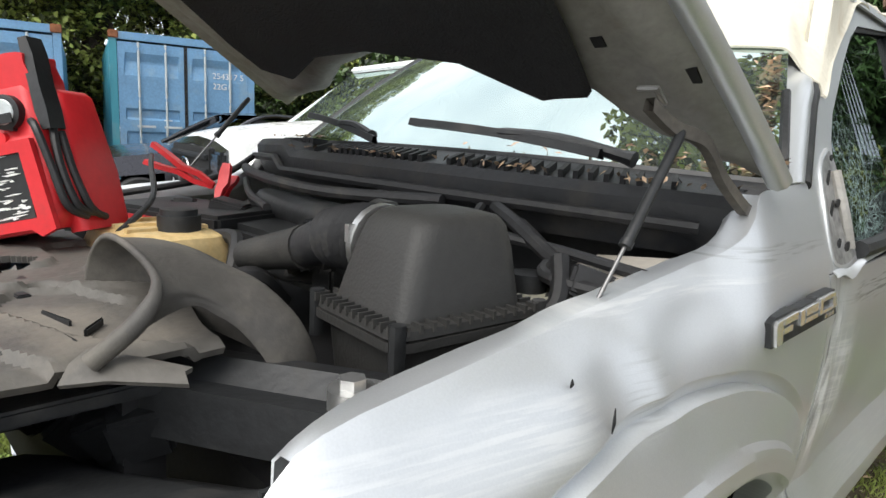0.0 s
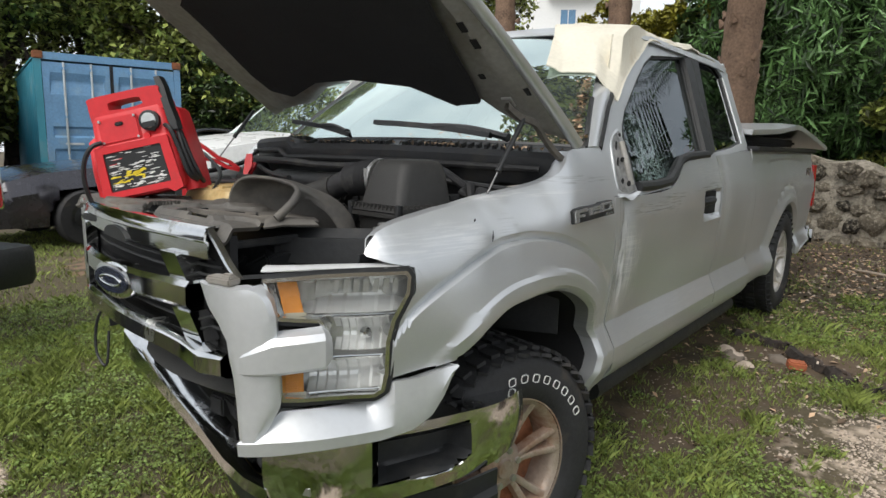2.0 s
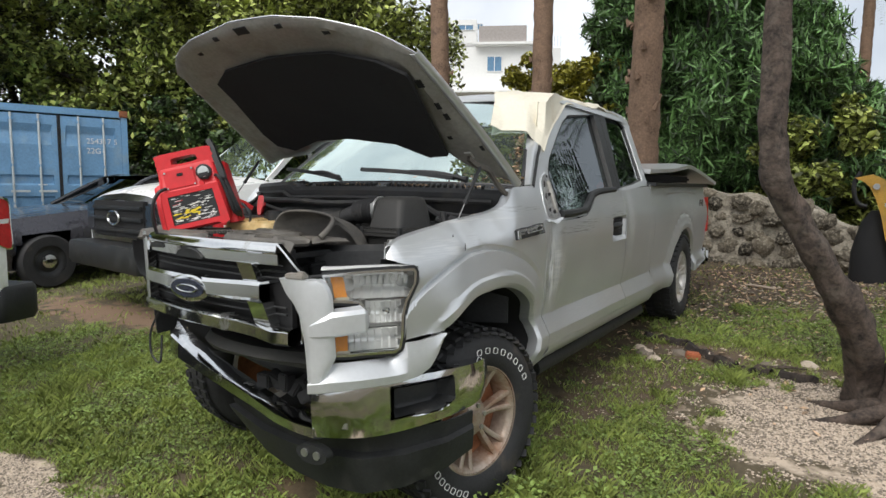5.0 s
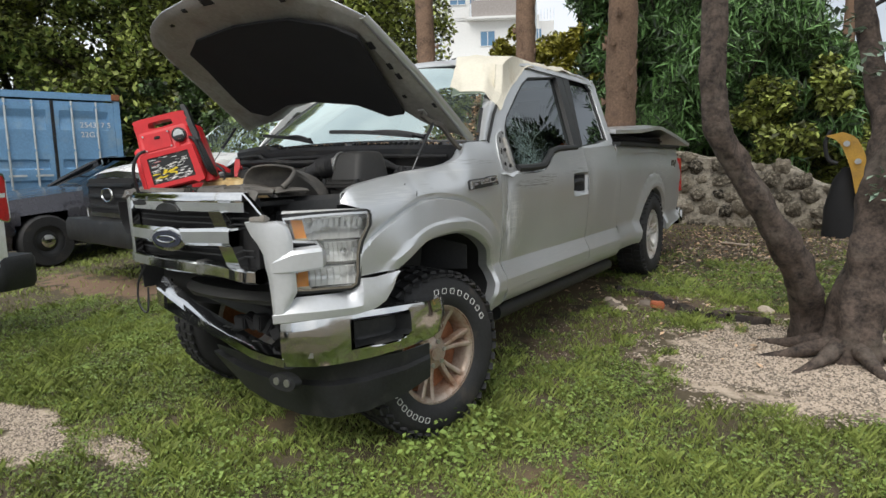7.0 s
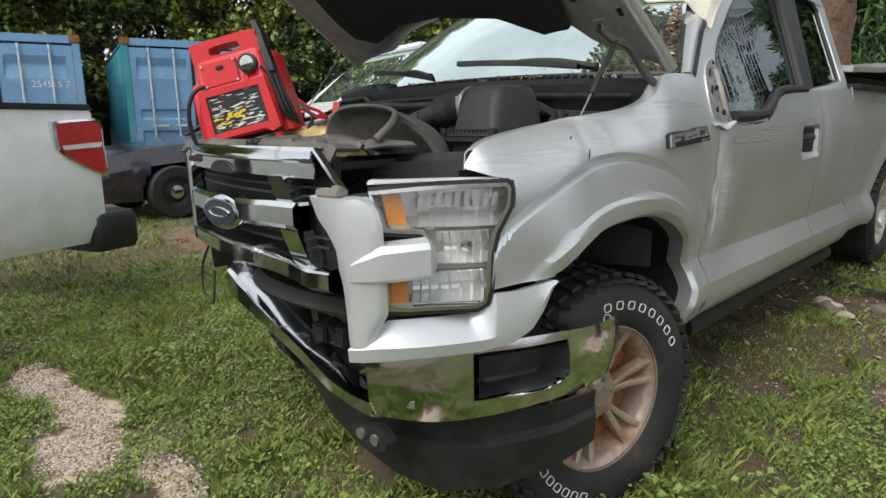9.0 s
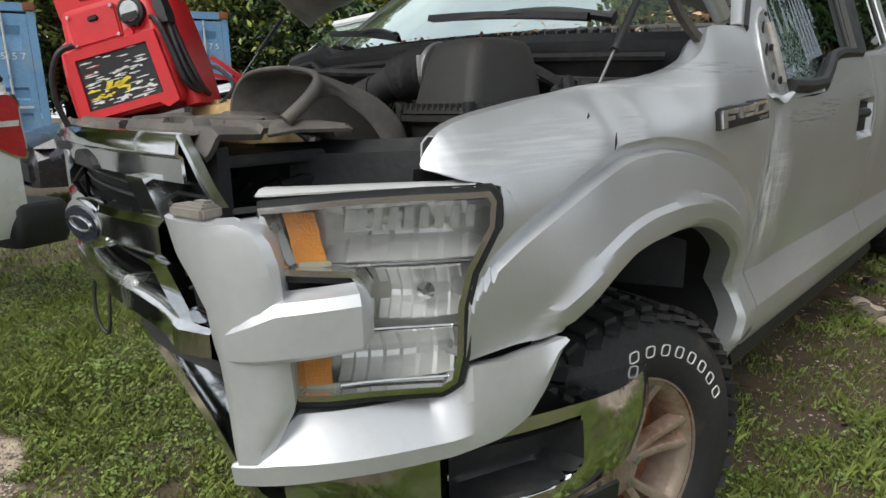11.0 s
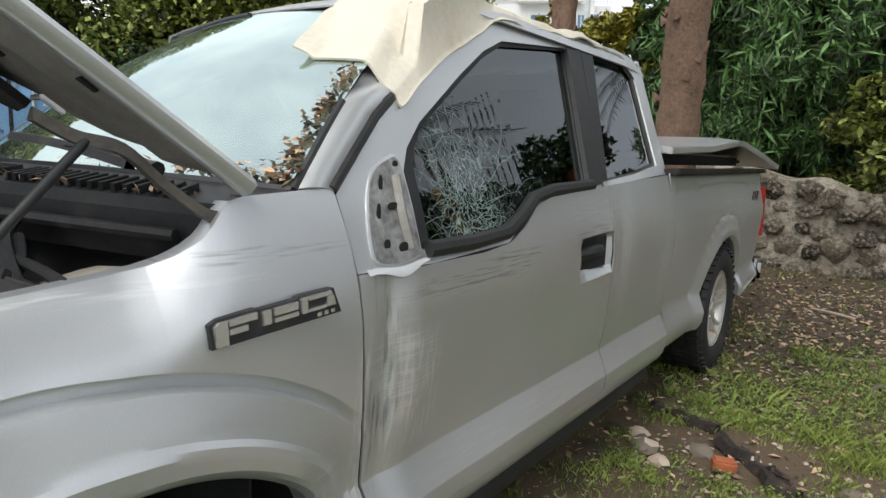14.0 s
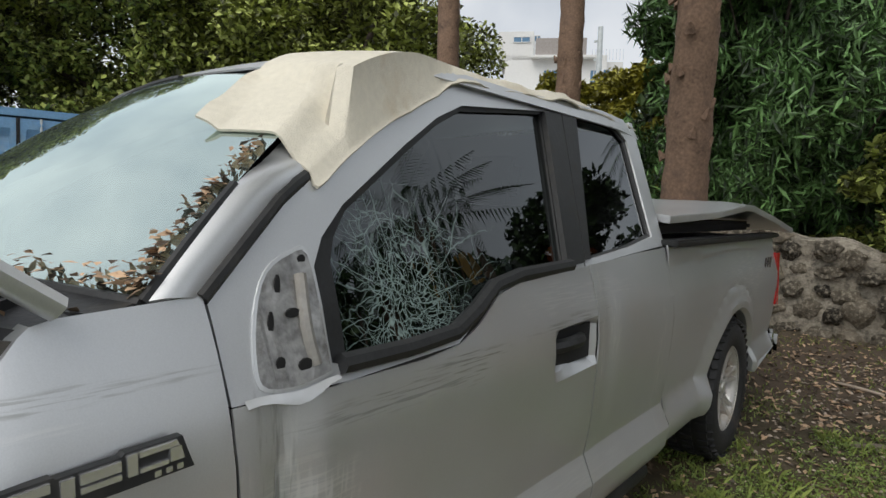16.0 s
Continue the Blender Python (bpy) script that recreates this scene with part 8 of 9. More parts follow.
# ---- debris ----
ROT_WOOD = mat("rotten_wood", (0.035, 0.028, 0.024), 0.9, 0, vary=0.4, bump=0.8, bscale=40, dirt=(0.12, 0.085, 0.06), dirt_amt=0.3, dirt_scale=9)


def trunk_mesh_plain(a, b, w):
    bm = bmesh.new()
    pts = [Vector((a[0] + (b[0] - a[0]) * k / 6, a[1] + (b[1] - a[1]) * k / 6, 0)) + Vector((0.02 * math.sin(2.1 * k), 0.02 * math.cos(1.7 * k), 0)) for k in range(7)]
    tube(bm, [Vector((p.x, p.y, ground_z(p.x, p.y) + 0.03)) for p in pts], [w, w * 1.1, w * 0.8, w, w * 0.7, w * 0.6, w * 0.3], 7)
    return bm


db = thing("fallen_branch", "dark rotten branch and torn rubber strip lying on the ground", "branch", Matrix.Translation((0, 0, 0)))
rbk = random.Random(12)
for a, b, n, w in (((0.80, 2.93), (1.16, 2.86), 8, 0.034), ((1.22, 2.74), (1.44, 2.58), 7, 0.04), ((1.42, 2.60), (1.60, 2.42), 5, 0.03), ((1.62, 2.36), (1.80, 2.42), 6, 0.038), ((1.84, 2.44), (2.08, 2.40), 6, 0.026)):
    rows = []
    for k in range(n + 1):
        t = k / n
        x, y = a[0] + (b[0] - a[0]) * t + rbk.uniform(-0.03, 0.03), a[1] + (b[1] - a[1]) * t + rbk.uniform(-0.03, 0.03)
        z = ground_z(x, y) + rbk.uniform(0.02, 0.06)
        hw = w * rbk.uniform(0.4, 1.2)
        rows.append([(x - hw * 0.5, y - hw, z - 0.03), (x - hw * 0.2, y - hw * 0.5, z + 0.01), (x, y, z + rbk.uniform(0.0, 0.03)), (x + hw * 0.3, y + hw * 0.6, z + 0.005), (x + hw * 0.5, y + hw, z - 0.03)])
    bm = bmesh.new()
    sheet(bm, rows)
    thicken(bm, 0.006)
    part("strip", bm, ROT_WOOD, db, angle=30)
for a, b, w in (((1.3, 2.72), (1.62, 2.47), 0.016), ((0.95, 2.86), (1.2, 2.95), 0.012), ((1.7, 2.5), (2.0, 2.62), 0.014)):
    bm = trunk_mesh_plain(a, b, w)
    part("twig", bm, BARK, db)


def stone(x, y, s, m, nm, lab, cat, seed):
    bm = bmesh.new()
    bmesh.ops.create_icosphere(bm, subdivisions=2, radius=1)
    for v in bm.verts:
        v.co *= 1 + 0.35 * noise.noise(v.co * 1.3 + Vector((seed, 0, 0)))
        v.co = Vector((v.co.x * s[0], v.co.y * s[1], v.co.z * s[2]))
    ob = part(nm, bm, m, None, angle=30)
    ob.location = (x, y, ground_z(x, y) + s[2] * 0.35)
    return tagged(ob, lab, cat)


bm = bmesh.new()
box(bm, (0, 0, 0), (0.10, 0.06, 0.05), rot(8, 5, 30))
ob = part("brick", bm, BRICK, None, bev=0.008)
ob.location = (1.28, 2.49, ground_z(1.28, 2.49) + 0.05)
tagged(ob, "broken red brick piece on the ground", "brick")
for k, (x, y, s) in enumerate(((1.36, 2.66, 0.05), (0.92, 2.5, 0.07), (1.02, 2.42, 0.05), (1.15, 2.62, 0.06), (0.85, 2.62, 0.05), (1.75, 2.62, 0.05), (2.0, 2.75, 0.06))):
    stone(x, y, (s, s * 0.8, s * 0.6), PEBBLE, "stone", "pale broken stone on the ground", "stone", k)
for k, (x, y, a, l) in enumerate(((1.55, 4.4, 20, 0.3), (1.75, 4.0, 70, 0.22), (1.9, 5.4, 110, 0.4), (1.3, 5.6, 160, 0.35), (2.4, 4.6, 45, 0.25))):
    bm = bmesh.new()
    tube(bm, smooth_path([(-l / 2, 0, 0), (0, 0.03, 0.015), (l / 2, 0, 0.005)], 4), [0.012] * 8 + [0.006], 6)
    ob = part("stick", bm, PEBBLE, None)
    ob.matrix_world = pose(x, y, ground_z(x, y) + 0.015, 0, 0, a)
    tagged(ob, "pale dry stick on the leaf litter", "stick")


# ---- trees ----
def trunk_mesh(path, radii, seg=16, rough=0.12, seed=0, rings=0.0):
    bm = bmesh.new()
    rs = tube(bm, path, radii, seg)
    for k, ring in enumerate(rs):
        c = sum((v.co for v in ring), Vector()) / len(ring)
        for v in ring:
            d = v.co - c
            f = 1 + rough * noise.noise(Vector((v.co.x * 9, v.co.y * 9, v.co.z * 4)) + Vector((seed, 0, 0))) + 0.4 * rough * noise.noise(v.co * 22 + Vector((seed, 5, 0))) + rings * (k % 2)
            v.co = c + d * f
    return bm


def cloud(center, radius, n, rr, flat=1.0, shell=0.55):
    d = rr.normal(0, 1, (n, 3))
    d /= np.linalg.norm(d, axis=1)[:, None]
    r = radius * (shell + (1 - shell) * rr.uniform(0, 1, n) ** 0.6)
    return np.asarray(center) + d * r[:, None] * np.array((1, 1, flat))


lt = thing("leaning_tree", "leaning bare twin-trunked tree with rough grey-brown bark", "tree", Matrix.Translation((2.4, 2.0, 0.09)))
def rel(pts):
    return [Vector(p) - Vector((2.4, 2.0, 0.09)) for p in pts]
def gnarl(bm, path, flutes, depth, seed):
    """Twisting flutes and knots along a trunk."""
    for v in bm.verts:
        c = min(path, key=lambda p: (p - v.co).length)
        d = v.co - c
        d.z *= 0.3
        a = math.atan2(d.y, d.x)
        v.co += d * (depth * math.sin(flutes * a + 3.0 * v.co.z + seed) * (0.6 + 0.8 * noise.noise((v.co.z * 2, seed, 0))) + 0.22 * noise.noise(v.co * 7 + Vector((seed, 0, 0))))


for pts, radii, seed in (([(2.33, 2.16, -0.03), (2.32, 2.04, 0.32), (2.29, 1.86, 0.60), (2.15, 1.68, 0.90), (1.99, 1.54, 1.22), (1.875, 1.43, 1.50), (1.86, 1.40, 1.9), (1.87, 1.39, 2.6), (1.90, 1.40, 3.6)], (0.125, 0.095, 0.09, 0.082, 0.072, 0.066, 0.062, 0.06, 0.055), 3),
                         ([(2.56, 1.95, -0.03), (2.59, 1.96, 0.35), (2.64, 1.98, 0.8), (2.69, 2.0, 1.2), (2.72, 2.02, 1.55)], (0.20, 0.135, 0.118, 0.115, 0.105), 5),
                         ([(2.71, 2.01, 1.35), (2.84, 2.03, 1.75), (3.02, 2.06, 2.15), (3.18, 2.1, 2.7), (3.3, 2.1, 3.6)], (0.10, 0.088, 0.075, 0.06, 0.05), 7),
                         ([(2.68, 2.02, 1.40), (2.60, 2.08, 1.75), (2.52, 2.12, 2.2), (2.46, 2.15, 2.9), (2.44, 2.2, 3.7)], (0.075, 0.06, 0.05, 0.042, 0.035), 9),
                         ([(2.72, 2.05, 1.50), (2.74, 2.14, 1.9), (2.73, 2.2, 2.5), (2.76, 2.25, 3.5)], (0.06, 0.05, 0.04, 0.03), 11)):
    path = smooth_path(rel(pts), 9)
    fine = [lerp_table(list(enumerate(radii)), k / 9) for k in range(len(path))]
    bm = trunk_mesh(path, fine, 28, 0.25, seed)
    gnarl(bm, path, 5, 0.13, seed)
    part("trunk" if seed < 6 else "limb", bm, BARK, lt, angle=80)
for k, (dx, dy, l) in enumerate(((-0.35, -0.22, 1), (-0.15, -0.38, 1), (0.2, -0.35, 1), (-0.45, 0.05, 1), (0.4, -0.1, 1))):
    bm = trunk_mesh(smooth_path([Vector((0.14, -0.06, 0.12)), Vector((0.14 + dx * 0.5, -0.05 + dy * 0.5, 0.06)), Vector((0.12 + dx, dy, 0.0)), Vector((0.1 + dx * 1.4, dy * 1.35, -0.02))], 4), [0.07, 0.06, 0.055, 0.05, 0.045, 0.04, 0.035, 0.03, 0.028, 0.025, 0.02, 0.015, 0.01], 8, 0.2, k)
    part("root", bm, BARK, lt, angle=80)
rr = np.random.default_rng(5)
lv = np.concatenate([cloud((x, y, z), 0.10, 26, rr) for x, y, z in ((0.28, -0.15, 1.02), (0.05, 0.0, 1.95), (0.12, -0.05, 2.15), (0.3, -0.1, 2.05), (0.2, -0.1, 1.7), (0.0, 0.1, 2.4))])
lo = leaf_mesh("succulent_leaves", lv, 0.06, mat("grey_green_leaf", (0.19, 0.26, 0.19), 0.6, 0, vary=0.25, island=0.6, bump=0), rng=rr)
lo.parent = lt
# crown out of view: mirrored in the windshield, last clumps added to shade ground
cr_pts = np.concatenate([cloud((x, y, z), 0.75, 900, rr, 0.6, 0.2) for x, y, z in ((-0.7, 0.2, 4.6), (-1.6, 0.6, 5.2), (0.5, -0.3, 4.9), (-1.0, -0.7, 5.4), (-0.2, 0.9, 5.3), (-2.3, 0.1, 5.8), (-1.9, 1.6, 5.6), (0.2, 0.3, 5.8), (-2.6, -0.5, 5.4), (-3.3, 0.1, 5.8), (-2.0, -1.2, 5.7), (-3.0, -1.1, 6.2), (1.3, 0.9, 5.4), (2.0, 0.2, 5.9), (1.8, 1.8, 5.7), (0.9, 2.2, 5.6))])
lo = leaf_mesh("crown", cr_pts, 0.14, LEAF_A, rng=rr)
lo.parent = lt


def palm(x, y, r, h, top, seed, nm="palm_tree", lab="tall palm with rough brown trunk"):
    o = thing(nm, lab, "palm tree", Matrix.Translation((x, y, ground_z(x, y))))
    n = 60
    pts = [Vector((top[0] * (k / n) ** 1.5, top[1] * (k / n) ** 1.5, h * k / n - 0.05)) for k in range(n + 1)]
    bm = trunk_mesh(pts, [r * (1.12 - 0.25 * k / n) for k in range(n + 1)], 16, 0.10, seed, 0.05)
    part("trunk", bm, PALM_BARK, o, angle=80)
    # old leaf bases
    rl_ = random.Random(seed)
    for k in range(22):
        z = rl_.uniform(1.7, 3.4)
        a = rl_.uniform(0, 6.28)
        bm = bmesh.new()
        c = Vector((r * 1.0 * math.cos(a), r * 1.0 * math.sin(a), z))
        e = c + Vector((0.05 * math.cos(a), 0.05 * math.sin(a), 0.08))
        tube(bm, [c, e], [0.05, 0.01], 6)
        part("leaf_base", bm, PALM_BARK, o)
    rp = np.random.default_rng(seed)
    V, F = [], []
    for k in range(18):
        a = 2 * math.pi * k / 18 + rp.uniform(-0.15, 0.15)
        el = rp.uniform(-0.3, 1.0)
        L = rp.uniform(1.8, 2.4)
        prev = None
        for j in range(34):
            t = j / 33
            rad = L * t * math.cos(el * (1 - 0.4 * t))
            z = h + L * t * math.sin(el) - 1.1 * t * t
            p = Vector((top[0] + rad * math.cos(a), top[1] + rad * math.sin(a), z))
            for s in (-1, 1):
                i = len(V)
                q = Vector((-math.sin(a) * s, math.cos(a) * s, -0.5)) * (0.42 * rp.uniform(0.6, 1.15) * math.sin(math.pi * min(1, 0.15 + 0.85 * t)) ** 0.7)
                w = Vector((math.cos(a), math.sin(a), 0)) * 0.016
                V += [tuple(p - w), tuple(p + w), tuple(p + q + w * 3)]
                F += [(i, i + 1, i + 2)]
    cr = from_arrays("crown", V, F, LEAF_BAMBOO, o)
    return o


palm(-0.15, 5.75, 0.175, 6.5, (0.1, 0.1), 1, lab="tall palm with ringed brown trunk behind the truck bed")
palm(-2.62, 8.0, 0.165, 7.5, (0.1, -0.1), 2, lab="slim straight palm behind the truck cab")
palm(-4.45, 7.6, 0.165, 7.5, (-0.2, 0.1), 3, lab="slim palm with shaggy leaf bases")


palm(1.9, 15.5, 0.13, 6.2, (0.1, 0.0), 6, lab="distant palm with drooping fronds beyond the bamboo")
palm(5.2, 9.0, 0.16, 5.5, (0.2, 0.1), 4, lab="tall palm seen mirrored in the truck's side glass")
palm(6.3, 8.0, 0.16, 4.3, (0.1, -0.2), 5, lab="tall palm seen mirrored in the truck's side glass")


def tree(nm, lab, x, y, h, trunk_r, blobs, leaf, size, seed, ratio=0.5, up=0.6, cat="tree", flat=0.8, density=1.0):
    """Tapered trunk with limbs and a crown of many small leaves in uneven clumps."""
    o = thing(nm, lab, cat, Matrix.Translation((x, y, ground_z(x, y))))
    rt = np.random.default_rng(seed)
    if trunk_r:
        bm = trunk_mesh([Vector((0.15 * math.sin(0.7 * k), 0.1 * math.sin(1.1 * k), h * 0.55 * k / 8 - 0.05)) for k in range(9)], [trunk_r * (1.2 - 0.09 * k) for k in range(9)], 12, 0.15, seed)
        part("trunk", bm, BARK, o, angle=80)
        for k, (bx, by, bz, br) in enumerate(blobs[:7]):
            bm = bmesh.new()
            s = Vector((0, 0, h * rt.uniform(0.25, 0.5)))
            e = Vector((bx, by, bz))
            tube(bm, smooth_path([s, s.lerp(e, 0.5) + Vector((0, 0, 0.25)), e], 4), [trunk_r * (0.5 - 0.045 * q) for q in range(9)], 7)
            part("limb", bm, BARK, o, angle=80)
    L = []
    for bx, by, bz, br in blobs:
        n = int(density * 3600 * br * br / (size / 0.12) ** 1.6)
        sub = max(3, int(br * 7))
        cs = cloud((bx, by, bz), br, sub, rt, flat, 0.3)
        for c in cs:
            L.append(cloud(c, br * 0.42, max(10, n // sub), rt, flat, 0.25))
    lv_ = leaf_mesh("crown", np.concatenate(L), size, leaf, up=up, ratio=ratio, rng=rt)
    lv_.parent = o
    return o


rb = np.random.default_rng(3)
# big broad trees behind the containers and along the back
for k, (x, y, h) in enumerate(((-18.5, 6.5, 9), (-18.5, 1.0, 8.5), (-14.0, 10.5, 9), (-11.6, 11.2, 8.5), (-19.0, -5.0, 9), (-12.2, 12.0, 9), (-16.0, 8.0, 9.5), (-17.0, 3.8, 9), (-15.8, -2.5, 8.5))):
    bl = [(rb.normal(0, 1.5), rb.normal(0, 1.5), rb.uniform(1.6, h - 1.2), rb.uniform(1.1, 1.9)) for _ in range(20)]
    tree("broadleaf_tree", "large broadleaf tree with dense olive-green crown", x, y, h, 0.28, bl, LEAF_A, 0.18, 40 + k, ratio=0.55, density=0.5)
# dark hedge under them
for k, (x, y) in enumerate(((-12.8, 7.6), (-10.2, 9.0), (-8.2, 10.2), (-13.8, -1.5), (-7.0, 11.5), (-9.2, 7.6))):
    bl = [(rb.normal(0, 1.0), rb.normal(0, 0.8), rb.uniform(0.3, 2.6), rb.uniform(0.6, 1.1)) for _ in range(15)]
    tree("dark_shrub", "dark dense shrub at the edge of the yard", x, y, 2.5, 0.0, bl, LEAF_DARK, 0.16, 60 + k, cat="shrub", density=0.8)
# bamboo-like drooping mass behind the truck bed
for k, (x, y, hh) in enumerate(((-1.5, 10.2, 6.5), (-0.5, 9.9, 6.3), (0.4, 9.8, 4.0), (1.1, 9.9, 2.4), (-1.0, 11.4, 7.0), (0.1, 11.3, 4.6), (1.1, 11.4, 2.4))):
    bl = [(rb.normal(0, 0.85), rb.normal(0, 0.7), rb.uniform(0.9, hh), rb.uniform(0.55, 0.95)) for _ in range(22)]
    tree("bamboo_clump", "dense bamboo clump with long drooping leaves", x, y, hh, 0.05, bl, LEAF_BAMBOO, 0.24, 80 + k, ratio=0.15, up=0.9, cat="bamboo", flat=1.0, density=1.7)
for k, (x, y, hh) in enumerate(((1.65, 9.3, 2.0), (3.0, 12.5, 1.5), (2.3, 10.2, 1.6))):
    bl = [(rb.normal(0, 0.6), rb.normal(0, 0.5), rb.uniform(0.4, hh), rb.uniform(0.4, 0.75)) for _ in range(14)]
    tree("green_shrub", "mid-green leafy shrub by the rock wall", x, y, hh, 0.0, bl, LEAF_A, 0.13, 90 + k, cat="shrub", density=0.9)
# added dark backdrop that blocks the sky in the bamboo's gaps
for k, (x, y) in enumerate(((-1.9, 13.2), (-0.6, 13.0))):
    bl = [(rb.normal(0, 0.7), rb.normal(0, 0.5), rb.uniform(0.5, 6.0), rb.uniform(0.8, 1.3)) for _ in range(20)]
    tree("dark_tree", "dark tree added as backdrop behind the bamboo", x, y, 7.0, 0.12, bl, LEAF_DARK, 0.22, 130 + k, ratio=0.6, density=0.7)
for k, (x, y, h) in enumerate(((8.2, 12.8, 6.6), (6.9, 15.2, 6.8), (10.5, 11.0, 7.0))):
    bl = [(rb.normal(0, 1.3), rb.normal(0, 1.3), rb.uniform(0.6, h - 1.0), rb.uniform(1.0, 1.6)) for _ in range(18)]
    tree("dark_tree", "dark broad tree mirrored in the truck's side", x, y, h, 0.2, bl, LEAF_DARK, 0.24, 150 + k, ratio=0.6, density=0.55)
# yellowish shrub before the house
for k, (x, y) in enumerate(((-5.1, 13.4), (-4.3, 13.8), (-3.2, 13.2), (-2.6, 14.6))):
    bl = [(rb.normal(0, 0.8), rb.normal(0, 0.6), rb.uniform(0.6, 4.2), rb.uniform(0.45, 0.75)) for _ in range(18)]
    tree("yellow_shrub", "yellow-green garden shrub before the house", x, y, 2.5, 0.0, bl, LEAF_YELLOW if k < 3 else LEAF_A, 0.16, 100 + k, cat="shrub", density=0.7)

# ---- coral rock wall ----
rw = thing("rock_wall", "rough wall of dark porous coral rocks set in pale mortar", "wall", Matrix.Translation((0.6, 7.75, 0.28)))
rq = random.Random(9)


def rock_top(x):
    return 1.32 - 0.12 * (x + 2.0) - 0.28 * sstep(0.7, 1.7, x) + 0.10 * noise.noise((x * 2.2, 0.5, 0))


bm = bmesh.new()
rows = []
for k in range(61):
    x = -2.2 + 4.0 * k / 60
    rows.append([(x, 0.03 + 0.10 * z - 0.06 * x + 0.07 * noise.noise((x * 3, z * 3, 1)) + 0.025 * noise.noise((x * 11, z * 11, 4)), z) for z in (rock_top(x) * q / 16 - 0.05 for q in range(17))])
    rows[-1] += [(x, 0.40 - 0.06 * x, rock_top(x) - 0.02)]
sheet(bm, rows)
part("mortar", bm, MORTAR, rw, "pale rough mortar", angle=80)
for row in range(7):
    for k in range(13):
        x = -2.05 + 0.30 * k + 0.15 * (row % 2) + rq.uniform(-0.06, 0.06)
        z = 0.06 + 0.205 * row + rq.uniform(-0.05, 0.05)
        if z > rock_top(x) - 0.02 or x > 1.7:
            continue
        bm = bmesh.new()
        bmesh.ops.create_icosphere(bm, subdivisions=3, radius=1)
        sx, sy, sz = rq.uniform(0.10, 0.18), rq.uniform(0.05, 0.10), rq.uniform(0.07, 0.13)
        q = rq.uniform(0, 99)
        for v in bm.verts:
            n = v.co.copy()
            v.co *= 1 + 0.40 * noise.noise(n * 1.5 + Vector((q, 0, 0))) + 0.22 * noise.noise(n * 4 + Vector((q, 3, 0))) + 0.14 * noise.noise(n * 10 + Vector((q, 7, 0)))
            v.co = Vector((v.co.x * sx, v.co.y * sy, v.co.z * sz))
        o = part("rock", bm, ROCK, rw, angle=40)
        o.matrix_local = pose(x, 0.02 + 0.10 * z - 0.06 * x + rq.uniform(-0.03, 0.05), z, rq.uniform(-25, 25), rq.uniform(-25, 25), rq.uniform(-20, 20))

# ---- digger arm at the edge ----
dg = thing("excavator_arm", "yellow excavator boom with black bucket resting on the lawn", "excavator", Matrix.Translation((2.45, 6.6, 0.3)))
bm = bmesh.new()
pth = smooth_path([(-0.25, 0, 1.25), (-0.10, 0, 1.15), (0.02, 0, 0.85), (0.12, 0, 0.45), (0.35, 0, 0.2), (0.8, 0, 0.15)], 4)
sheet(bm, [[p + Vector((0.09, -0.08, 0.02)), p + Vector((0.09, 0.08, 0.02)), p + Vector((-0.09, 0.08, -0.02)), p + Vector((-0.09, -0.08, -0.02))] for p in pth], closed=True)
part("boom", bm, YELLOW_PAINT, dg, bev=0.01)
bm = bmesh.new()
loft(bm, [[(-0.10 + r * math.cos(a) * 0.6, 0.15 + r * math.sin(a) * 0.4, z) for a in (2 * math.pi * k / 14 for k in range(14))] for r, z in ((0.42, -0.02), (0.40, 0.35), (0.26, 0.7), (0.10, 0.85))])
part("bucket", bm, BLACK_DEEP, dg, bev=0.01)
for p in ((-0.12, -0.09, 1.13), (0.0, -0.09, 0.92)):
    bm = bmesh.new()
    tube(bm, [p, (p[0], p[1] - 0.02, p[2])], 0.035, 10)
    part("pin", bm, STEEL, dg)
bm = bmesh.new()
tube(bm, smooth_path([(-0.28, -0.05, 1.3), (-0.34, -0.05, 1.15), (-0.3, -0.05, 0.95), (-0.2, -0.05, 0.9)], 5), 0.025, 8)
part("hydraulic_hose", bm, RUBBER, dg)


for x0, y0, h0, lean in ((0.22, -2.35, 2.7, 0.05), (0.46, -2.1, 2.3, 0.02)):
    bm = bmesh.new()
    sheet(bm, [[Vector((x0 + lean * z + a, y0 + b, z - 0.12)) for a, b in ((-0.045, -0.05), (0.045, -0.05), (0.045, 0.05), (-0.045, 0.05))] for z in (0, 0.5, 1.0, 1.6, h0)], closed=True)
    part("mast", bm, YELLOW_PAINT, dg, "worn yellow steel post", bev=0.008)
bm = bmesh.new()
box(bm, (0.42, -2.2, 1.05), (0.5, 0.2, 0.16))
part("cross_beam", bm, BLACK, dg, bev=0.02)
bm = bmesh.new()
tube(bm, smooth_path([(0.30, -2.45, 2.3), (0.05, -2.45, 2.15), (0.10, -2.42, 1.7), (0.3, -2.4, 1.4)], 6), 0.018, 7)
part("hydraulic_hose", bm, RUBBER, dg)


